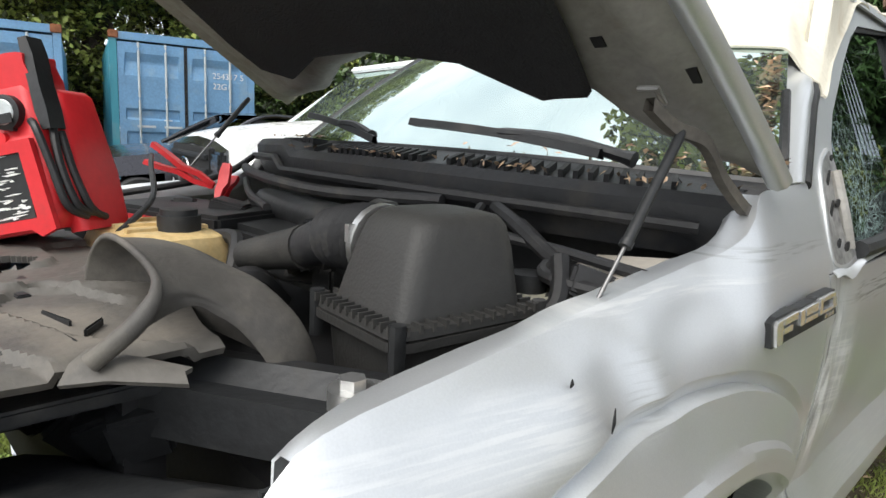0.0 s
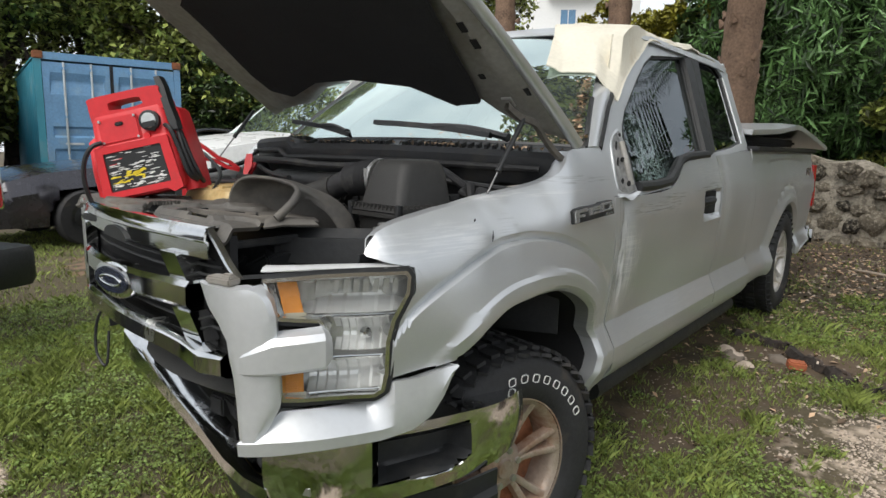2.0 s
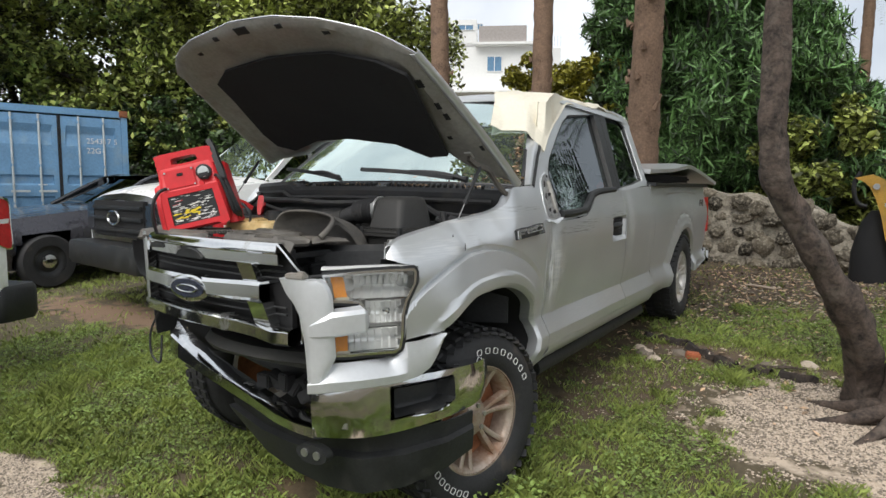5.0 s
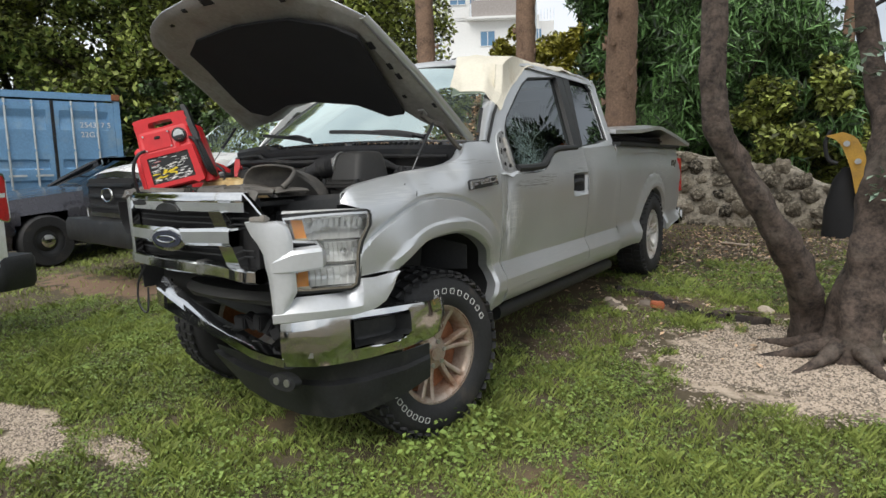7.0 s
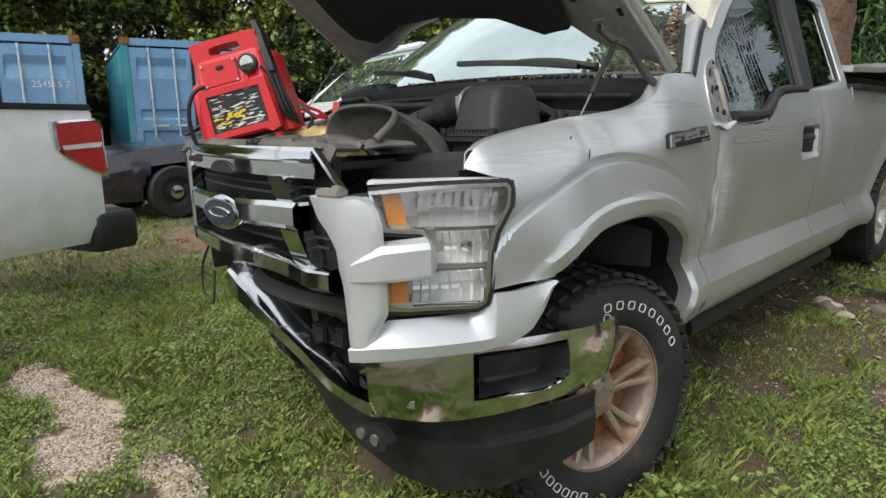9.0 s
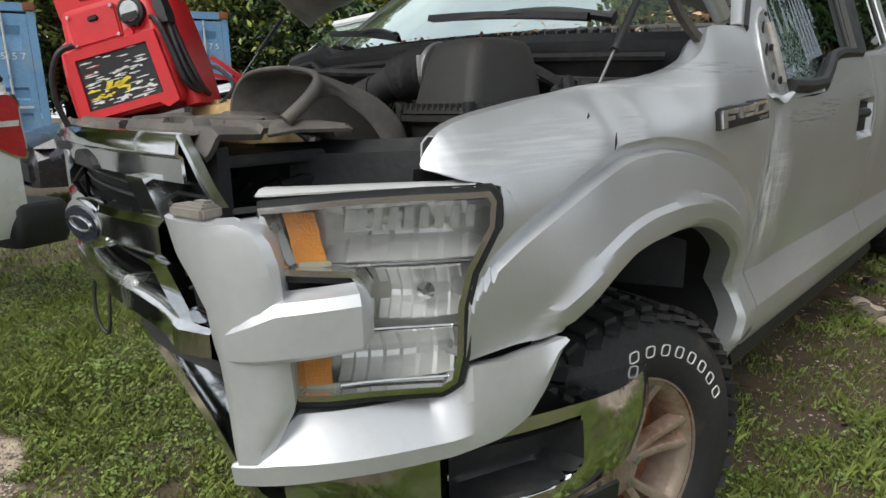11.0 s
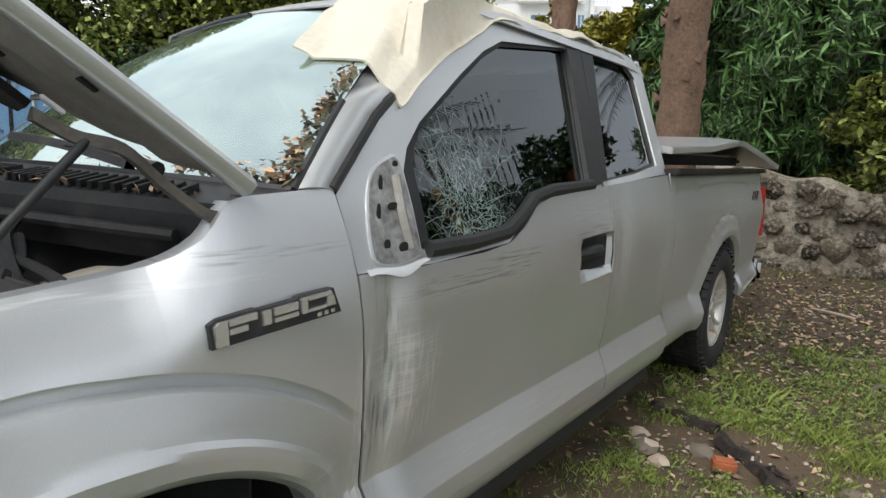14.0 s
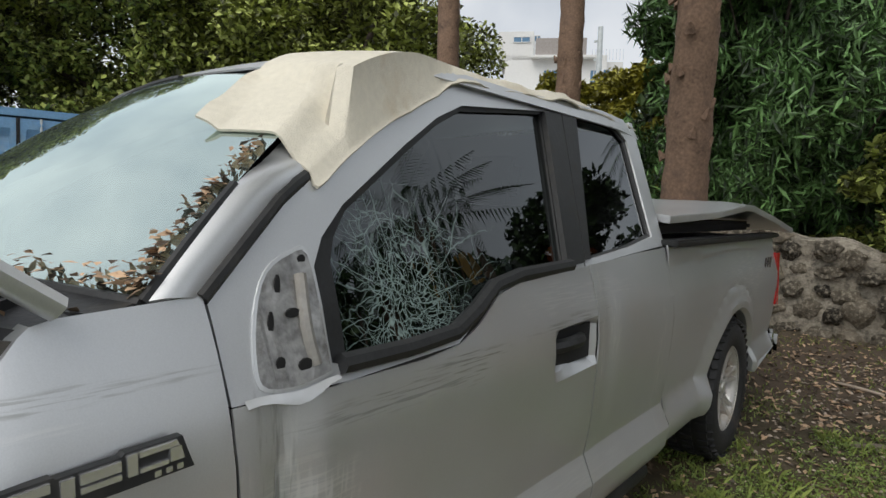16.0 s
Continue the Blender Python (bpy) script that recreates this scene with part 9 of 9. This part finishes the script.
# ---- shipping containers ----
def container(x, y0, y1, z0, nm_lab, numbers, side_mat, bits):
    """Doors face +x; the box runs back towards -x."""
    w, h, l = y1 - y0, 2.72, 6.0
    o = thing("shipping_container", nm_lab, "container", pose(x, (y0 + y1) / 2, z0, 0, 0, -13))
    bm = bmesh.new()
    n = 60
    for sy in (-1, 1):
        sheet(bm, [[(-0.1 - (l - 0.2) * k / n, sy * (w / 2 - 0.02 - (0.03 if k % 4 in (1, 2) else 0)), z) for z in (0.15, h - 0.12)] for k in range(n + 1)])
    part("side_wall", bm, side_mat, o, "teal corrugated side", smooth=False)
    bm = bmesh.new()
    box(bm, (-l / 2, 0, h - 0.03), (l - 0.1, w - 0.1, 0.04))
    part("roof", bm, side_mat, o)
    for sy in (-1, 1):
        bm = bmesh.new()
        box(bm, (-0.06, sy * (w / 2 - 0.06), h / 2), (0.12, 0.12, h))
        part("corner_post", bm, side_mat if sy < 0 else BLUE_STEEL, o, bev=0.008)
        for z in (0.06, h - 0.06):
            bm = bmesh.new()
            box(bm, (-0.06, sy * (w / 2 - 0.07), z), (0.17, 0.16, 0.13))
            part("corner_casting", bm, RUST if z > 1 else BLUE_STEEL, o, "rusty corner casting", bev=0.012)
    for z, hh in ((0.08, 0.16), (h - 0.07, 0.13)):
        bm = bmesh.new()
        box(bm, (-0.06, 0, z), (0.12, w - 0.24, hh))
        part("header" if z > 1 else "sill", bm, BLUE_STEEL, o, bev=0.006)
    dw = (w - 0.26) / 2
    for s in (-1, 1):
        bm = bmesh.new()
        cy = s * (dw / 2 + 0.005)
        # door leaf: pressed panels as horizontal steps
        zz = [0.17, 0.28, 0.32, 0.52, 0.56, 0.72, 0.76, 1.0, 1.04, 1.22, 1.26, 1.40, 1.44, 1.95, 1.99, 2.2, 2.24, 2.38, 2.55]
        dep = [0, 0, -0.045, -0.045, 0, 0, -0.045, -0.045, 0, 0, -0.045, -0.045, 0, 0, -0.0, -0.045, -0.045, 0, 0]
        e = 0.09
        rows = []
        for z, d in zip(zz, dep):
            rows.append([(-0.03, cy - dw / 2, z), (-0.03, cy - dw / 2 + e, z), (-0.03 + d, cy - dw / 2 + e + 0.02, z), (-0.03 + d, cy + dw / 2 - e - 0.02, z), (-0.03, cy + dw / 2 - e, z), (-0.03, cy + dw / 2, z)])
        sheet(bm, rows)
        thicken(bm, 0.02)
        leaf = part("door", bm, BLUE_STEEL, o, "faded blue steel door", smooth=False)
        bm = bmesh.new()
        box(bm, (-0.012, cy - s * (dw / 2 - 0.012) * (1 if s > 0 else 1), 1.36), (0.02, 0.025, 2.4))
        part("door_gasket", bm, BLACK, leaf)
        for q in (-0.22, 0.22):
            bm = bmesh.new()
            tube(bm, [(0.012, cy + q, 0.18), (0.012, cy + q, 2.56)], 0.02, 8)
            part("lock_rod", bm, GALV, leaf, "grey locking rod")
            for z in (0.22, 0.9, 1.6, 2.45):
                bm = bmesh.new()
                box(bm, (0.004, cy + q, z), (0.05, 0.08, 0.06))
                part("rod_bracket", bm, BLUE_STEEL, leaf, bev=0.006)
        for q in (-0.22, 0.22):
            bm = bmesh.new()
            box(bm, (0.03, cy + q + 0.1, 1.12), (0.015, 0.3, 0.04))
            part("lock_handle", bm, GALV, leaf, bev=0.004)
    # painted signs on the doors
    bm = bmesh.new()
    box(bm, (-0.026, -dw / 2 - 0.02, 1.66), (0.004, 0.42, 0.2))
    part("paint_patch", bm, mat("patch_blue", (0.05, 0.16, 0.36), 0.5, 0, vary=0.1), o, "darker blue painted patch", smooth=False)
    bm = bmesh.new()
    box(bm, (-0.02, -dw / 2 + 0.24, 1.18), (0.012, 0.14, 0.14))
    part("sticker", bm, LETTER_WHITE, o, "pale sticker", smooth=False)
    for txt, z, sz in numbers:
        cu_ = bpy.data.curves.new("text", "FONT")
        cu_.body, cu_.size, cu_.extrude = txt, sz, 0.002
        to = bpy.data.objects.new("tmp", cu_)
        scene.collection.objects.link(to)
        me = bpy.data.meshes.new_from_object(to.evaluated_get(bpy.context.evaluated_depsgraph_get()))
        bpy.data.objects.remove(to)
        bpy.data.curves.remove(cu_)
        me.materials.append(LETTER_WHITE)
        tt = new("marking", me)
        tt.parent = o
        tt.matrix_local = Matrix.Translation((-0.006, dw * 0.42, z)) @ rot(90, 0, 90)
        tt["label"] = "white painted characters"
    return o


NUM_A = (("254317 5", 2.05, 0.15), ("22G1", 1.86, 0.15))
NUM_B = (("254515 7", 1.86, 0.15),)
container(-10.6, 2.45, 4.9, 0.2, "faded blue container with locked doors and teal side", NUM_A, TEAL_STEEL, 1)
container(-10.75, -0.75, 1.72, 0.12, "faded blue container standing beside another one", NUM_B, BLUE_STEEL, 2)


# ---- parked vehicles behind ----
def simple_wheel(parent, x, y, z, r, w, cap):
    o = bpy.data.objects.new("wheel", None)
    scene.collection.objects.link(o)
    o.parent = parent
    o.location = (x, y, z)
    s = 1 if x > 0 else -1
    bm = bmesh.new()
    prof = [(r * 0.6, -w / 2), (r * 0.93, -w / 2), (r, -w * 0.36), (r, w * 0.36), (r * 0.93, w / 2), (r * 0.6, w / 2)]
    sheet(bm, [[(xx, rr_ * math.cos(a), rr_ * math.sin(a)) for rr_, xx in prof] for a in (2 * math.pi * k / 32 for k in range(33))])
    thicken(bm, 0.01)
    part("tyre", bm, TYRE, o)
    bm = bmesh.new()
    loft(bm, [[(s * xx, rr_ * math.cos(a), rr_ * math.sin(a)) for a in (2 * math.pi * k / 28 for k in range(28))] for xx, rr_ in ((0.0, r * 0.62), (w * 0.38, r * 0.62), (w * 0.36, r * 0.5), (w * 0.22, r * 0.4), (w * 0.3, r * 0.2))])
    part("rim", bm, BLACK, o, "black steel rim")
    bm = bmesh.new()
    loft(bm, [[(s * xx, rr_ * math.cos(a), rr_ * math.sin(a)) for a in (2 * math.pi * k / 20 for k in range(20))] for xx, rr_ in ((w * 0.25, r * 0.26), (w * 0.45, r * 0.25), (w * 0.52, r * 0.12))])
    part("hub_cap", bm, cap, o, "chrome hub cap")


def body_loft(rows, n_mirror=True):
    """Half outlines (x, z) for stations along y, mirrored to a closed skin."""
    bm = bmesh.new()
    full = []
    for y, prof in rows:
        full.append([(x, y, z) for x, z in prof] + [(-x, y, z) for x, z in reversed(prof)])
    sheet(bm, full)
    a = [v for v in bm.verts]
    return bm


def arch_cut(bm, cy, cz, r):
    """Removes skin faces inside a wheel arch."""
    bmesh.ops.delete(bm, geom=[f for f in bm.faces if math.hypot(f.calc_center_median().y - cy, f.calc_center_median().z - cz) < r and abs(f.calc_center_median().x) > 0.5], context="FACES")


# sedan, nose towards -y
sd_m = pose(-7.45, 1.45, ground_z(-7.45, 1.6) + 0.02, 0, 0, YAW)
sed = thing("sedan", "dark grey and black sedan parked on the grass", "car", sd_m)
st_ = []
for y, zh, zs, wx in ((-0.95, 0.55, 0.45, 0.60), (-0.90, 0.74, 0.55, 0.76), (-0.7, 0.84, 0.62, 0.86), (-0.35, 0.93, 0.68, 0.92), (0.1, 0.98, 0.72, 0.94), (0.6, 1.03, 0.75, 0.95), (1.2, 1.06, 0.76, 0.95), (2.0, 1.08, 0.77, 0.95), (3.0, 1.08, 0.77, 0.94), (3.7, 1.05, 0.75, 0.9), (4.0, 0.9, 0.6, 0.8)):
    st_.append((y, [(0.0, zh + 0.02), (wx * 0.55, zh), (wx * 0.88, zh - 0.04), (wx, zs), (wx * 0.99, 0.45), (wx * 0.93, 0.25)]))
fine = []
for (y0, p0), (y1, p1) in zip(st_, st_[1:]):
    for k in range(6):
        t = k / 6
        fine.append((y0 + (y1 - y0) * t, [(a[0] + (b[0] - a[0]) * t, a[1] + (b[1] - a[1]) * t) for a, b in zip(p0, p1)]))
fine.append(st_[-1])
bm = body_loft(fine)
bmesh.ops.subdivide_edges(bm, edges=bm.edges[:], cuts=1, use_grid_fill=True)
for cy in (0.1, 3.0):
    arch_cut(bm, cy, 0.36, 0.41)
thicken(bm, 0.01)
part("body", bm, GREY_PAINT, sed, "glossy dark grey bodywork", angle=30)
bm = body_loft([(1.0, [(0.0, 1.05), (0.6, 1.04), (0.80, 1.03)]), (1.75, [(0.0, 1.48), (0.5, 1.46), (0.62, 1.43)]), (2.3, [(0.0, 1.53), (0.5, 1.51), (0.64, 1.47)]), (3.1, [(0.0, 1.46), (0.5, 1.44), (0.6, 1.4)]), (3.75, [(0.0, 1.07), (0.6, 1.06), (0.75, 1.05)])])
part("greenhouse_glass", bm, GLASS_DARK, sed, "green-tinted glass")
bm = bmesh.new()
for s in (-1, 1):
    for pts in ([(0.80, 1.0, 1.04), (0.63, 1.75, 1.44), (0.65, 2.3, 1.485), (0.61, 3.1, 1.41), (0.76, 3.75, 1.05)], [(0.72, 2.35, 1.05), (0.65, 2.3, 1.48)]):
        tube(bm, smooth_path([(p[0] * s, p[1], p[2]) for p in pts], 5), 0.03, 7)
sheet(bm, [[(x, y, z + 0.012) for x in (-0.62, -0.3, 0, 0.3, 0.62)] for y, z in ((1.72, 1.47), (2.3, 1.52), (3.12, 1.45))])
part("roof_frame", bm, BLACK_PAINT, sed)
bm = bmesh.new()
for s in (-1, 1):
    sheet(bm, [[(s * (0.80 - 0.17 * t), 1.0 + 0.75 * t + 2.0 * u, 1.04 + (0.40 - 0.36 * u) * t) for t in (0, 0.5, 1)] for u in (0, 0.5, 1)])
part("side_glass", bm, BLACK, sed)
for s in (-1, 1):
    bm = bmesh.new()
    loft(bm, [rrect(s * 0.70, -0.86 + 0.1 * k, 0.69, 0.14 - 0.02 * k, 0.05, 0.03) for k in (0, 1)])
    part("headlight", bm, REFLECTOR, sed, "clear headlight")
bm = bmesh.new()
box(bm, (0, -0.93, 0.42), (1.3, 0.08, 0.24))
part("front_bumper", bm, BLACK, sed, bev=0.03)
for x in (-0.86, 0.86):
    simple_wheel(sed, x, 0.1, 0.34, 0.35, 0.22, CHROME)
    simple_wheel(sed, x, 3.0, 0.34, 0.35, 0.22, CHROME)


def pickup(nm, lab, m, paint, bumper_mat, lamp, nose):
    """A parked pickup; nose towards -y, origin under the nose's middle."""
    o = thing(nm, lab, "pickup truck", m)
    bm = bmesh.new()
    st = [(0.0, 1.10, 0.90), (0.05, 1.17, 0.94), (0.14, 1.215, 0.97), (0.35, 1.26, 0.99), (0.7, 1.31, 1.0), (1.25, 1.36, 1.0)]
    rows = []
    for y, zt, wx in st:
        rows.append([(-wx, y, 0.55), (-wx, y, 1.0), (-wx * 0.96, y, zt - 0.05), (-wx * 0.6, y, zt), (0, y, zt + 0.025), (wx * 0.6, y, zt), (wx * 0.96, y, zt - 0.05), (wx, y, 1.0), (wx, y, 0.55)])
    sheet(bm, rows)
    thicken(bm, 0.012)
    part("hood", bm, paint, o, angle=35)
    bm = bmesh.new()
    sheet(bm, [[(x * f, y, z) for x, z in ((-1.0, 0.55), (-1.0, 1.0), (-0.97, zt - 0.05), (-0.6, zt), (0, zt + 0.025), (0.6, zt), (0.97, zt - 0.05), (1.0, 1.0), (1.0, 0.55))] for y, zt, f in ((-0.012, 1.112, 0.905), (0.02, 1.145, 0.925), (0.045, 1.172, 0.945))])
    thicken(bm, 0.012)
    part("nose_panel", bm, nose, o, angle=35)
    bm = bmesh.new()
    rows = []
    for k in range(41):
        y = 1.25 + 4.35 * k / 40
        rows.append([(-0.93, y, 0.5), (-1.0, y, 0.62), (-1.0, y, 1.0), (-0.98, y, 1.18), (-0.96, y, 1.32 if y > 3.3 else 1.34)])
    for r in (rows, [[(-x, y, z) for x, y, z in row] for row in rows]):
        sheet(bm, r)
    for cy in (0.95, 4.3):
        arch_cut(bm, cy, 0.4, 0.47)
    thicken(bm, 0.012)
    part("side_panel", bm, paint, o, angle=35)
    for s in (-1, 1):
        bm = bmesh.new()
        sheet(bm, [[(s * 0.96, 1.2, 1.33), (s * 0.74, 1.95, 1.89), (s * 0.74, 3.0, 1.91), (s * 0.93, 3.3, 1.36)], [(s * 0.95, 1.28, 1.33), (s * 0.72, 2.0, 1.82), (s * 0.72, 2.95, 1.84), (s * 0.92, 3.2, 1.36)]])
        thicken(bm, 0.02)
        part("window_frame", bm, paint, o)
    bm = bmesh.new()
    sheet(bm, [[(x, 1.2 + 0.06 * abs(x), 1.35) for x in (-0.92, -0.4, 0, 0.4, 0.92)], [(x * 0.8, 1.92, 1.88) for x in (-0.92, -0.4, 0, 0.4, 0.92)]])
    part("windshield", bm, GLASS_WS, o)
    bm = bmesh.new()
    box(bm, (0, 2.45, 1.92), (1.46, 1.1, 0.06))
    part("roof", bm, paint, o, bev=0.02)
    bm = bmesh.new()
    box(bm, (0, 3.28, 1.48), (1.8, 0.06, 0.82))
    part("cab_back", bm, BLACK, o)
    bm = bmesh.new()
    box(bm, (0, 2.5, 1.0), (1.7, 1.6, 0.5))
    part("interior", bm, BLACK_DEEP, o)
    for s in (-1, 1):
        bm = bmesh.new()
        box(bm, (s * 0.93, 4.45, 1.335), (0.1, 2.3, 0.035))
        part("bed_rail", bm, BLACK, o, "black bed rail", bev=0.008)
        lo_ = bumpy_outline([(5.30, 1.25), (5.46, 1.262), (5.625, 1.255), (5.64, 1.10), (5.65, 0.96), (5.63, 0.92), (5.56, 0.94), (5.42, 1.01), (5.32, 1.08), (5.295, 1.16)], 3)
        li_ = [(5.53 + (y - 5.53) * 0.90, 1.07 + (z - 1.07) * 0.93) for y, z in lo_]
        bm = bmesh.new()
        band(bm, [(s * 1.012, y, z) for y, z in lo_], [(s * 1.016, y, z) for y, z in li_], (-s * 0.04, 0, 0))
        rim_ = part("lamp_rim", bm, CHROME, o, "chrome tail lamp rim", angle=50)
        bm = bmesh.new()
        prism(bm, [(s * 1.010, y, z) for y, z in li_], (-s * 0.05, 0, 0))
        tl_ = part("tail_light", bm, RED_LAMP, o, "red tail light with pale reversing strip", angle=50)
        bm = bmesh.new()
        prism(bm, [(s * 1.013, y, z) for y, z in ((5.36, 1.085), (5.62, 1.095), (5.625, 1.125), (5.345, 1.11))], (-s * 0.01, 0, 0))
        part("reversing_strip", bm, LETTER_WHITE, tl_, smooth=False)
    bm = bmesh.new()
    box(bm, (0, 5.6, 1.02), (1.9, 0.06, 0.6))
    part("tailgate", bm, paint, o, bev=0.015)
    bm = bmesh.new()
    loft(bm, [rrect(0, 5.68, z, 1.02 - d, 0.17 - d * 0.5, 0.06) for z, d in ((0.44, 0.02), (0.48, 0.0), (0.65, 0.0), (0.68, 0.02))])
    part("rear_bumper", bm, bumper_mat, o, "dark rear bumper", angle=40)
    # front end
    bm = bmesh.new()
    box(bm, (0, -0.01, 0.94), (1.35, 0.05, 0.36))
    gr_ = part("grille", bm, BLACK_DEEP, o, "dark grille with chrome oval ring", bev=0.01)
    for z in (1.05, 0.94, 0.83):
        bm = bmesh.new()
        box(bm, (0, -0.045, z), (1.3, 0.04, 0.04))
        part("grille_bar", bm, BLACK, gr_, bev=0.01)
    bm = bmesh.new()
    tube(bm, [(0.15 * math.cos(a), -0.08, 0.95 + 0.066 * math.sin(a)) for a in (2 * math.pi * k / 28 for k in range(29))], 0.012, 8, caps=False)
    part("oval_ring", bm, CHROME, gr_)
    for s in (-1, 1):
        bm = bmesh.new()
        box(bm, (s * 0.80, 0.02, 0.95), (0.24, 0.1, 0.30))
        part("headlight", bm, lamp, o, bev=0.02)
    bm = bmesh.new()
    loft(bm, [rrect(0, -0.08, z, 1.0 - d, 0.16 - d * 0.5, 0.08) for z, d in ((0.46, 0.03), (0.50, 0.0), (0.66, 0.0), (0.70, 0.03))])
    part("front_bumper", bm, bumper_mat, o, angle=40)
    for x in (-0.85, 0.85):
        simple_wheel(o, x, 0.95, 0.40, 0.40, 0.26, CHROME)
        simple_wheel(o, x, 4.3, 0.40, 0.40, 0.26, CHROME)
    return o


pickup("parked_pickup", "white pickup truck with black grille and bumper on grass", pose(-4.45, 1.42, 0.03, 0, 0, -8) @ Matrix.Diagonal((1, 1, 1.09, 1)), WHITE_PAINT, BLACK, BLACK_PAINT, BLACK_PAINT)
pickup("white_pickup", "white pickup truck with dark bumper seen from its tail", pose(-1.53, -5.94, -0.03, 0, 0, 22) @ Matrix.Diagonal((1, 1, 1.07, 1)), WHITE_PAINT, BLACK, REFLECTOR, WHITE_PAINT)


# ---- house ----
hs = thing("white_house", "white modern two-storey house behind the palms", "house", pose(-19.9, 37.1, 5.9, 0, 0, 30) @ Matrix.Diagonal((0.78, 0.78, 0.78, 1)))
def slab(nm, c, s, m, parent, lab="", bev=0.02):
    b = bmesh.new()
    box(b, c, s)
    return part(nm, b, m, parent, lab, bev=bev)
wall_h = slab("wall", (0, 3, -0.1), (8.5, 6, 14.6), STUCCO, hs)
slab("tower", (-3.4, 3, 8.0), (3.0, 6, 2.4), STUCCO, hs)
slab("balcony_wall", (0.4, -0.45, 7.75), (4.2, 0.12, 1.5), GREY_WALL, hs, "brown-grey balcony screen")
slab("balcony_slab", (0.6, -0.2, 6.95), (5.2, 1.2, 0.22), STUCCO, hs)
slab("side_volume", (4.3, 2.5, 5.6), (2.6, 4, 2.3), STUCCO, hs)
slab("low_roof", (-0.5, -1.2, 2.6), (8, 2.2, 0.2), STUCCO, hs)
for x, z, w, h in ((-0.3, 5.3, 1.3, 1.3), (3.2, 5.2, 0.6, 1.5), (4.2, 5.3, 0.5, 1.4), (-2.9, 8.5, 1.4, 0.45), (-1.6, 8.55, 0.5, 0.5)):
    b = bmesh.new()
    box(b, (x, -0.02, z), (w, 0.06, h))
    wn = part("window", b, BLUE_WINDOW, hs, "blue reflecting window")
    for dx in (-w / 2, 0, w / 2):
        b = bmesh.new()
        box(b, (x + dx, -0.06, z), (0.06, 0.05, h + 0.06))
        part("window_frame", b, STUCCO, wn)
    for dz in (-h / 2, h / 2):
        b = bmesh.new()
        box(b, (x, -0.06, z + dz), (w + 0.06, 0.05, 0.06))
        part("window_frame", b, STUCCO, wn)
for k in range(10):
    b = bmesh.new()
    box(b, (3.0 + 0.28 * k, -0.1, 7.2), (0.03, 0.03, 0.9))
    part("railing_post", b, STEEL, hs, smooth=False)
up_ = thing("utility_pole", "grey concrete utility pole with fittings", "pole", Matrix.Translation((-11.2, 26.0, 0.3)))
b = bmesh.new()
tube(b, [(0, 0, 0), (0, 0, 9.2)], [0.17, 0.11], 10)
part("shaft", b, GALV, up_)
for z in (7.0, 7.8, 8.6):
    b = bmesh.new()
    box(b, (-0.16, 0, z), (0.22, 0.1, 0.08))
    part("fitting", b, GALV, up_)
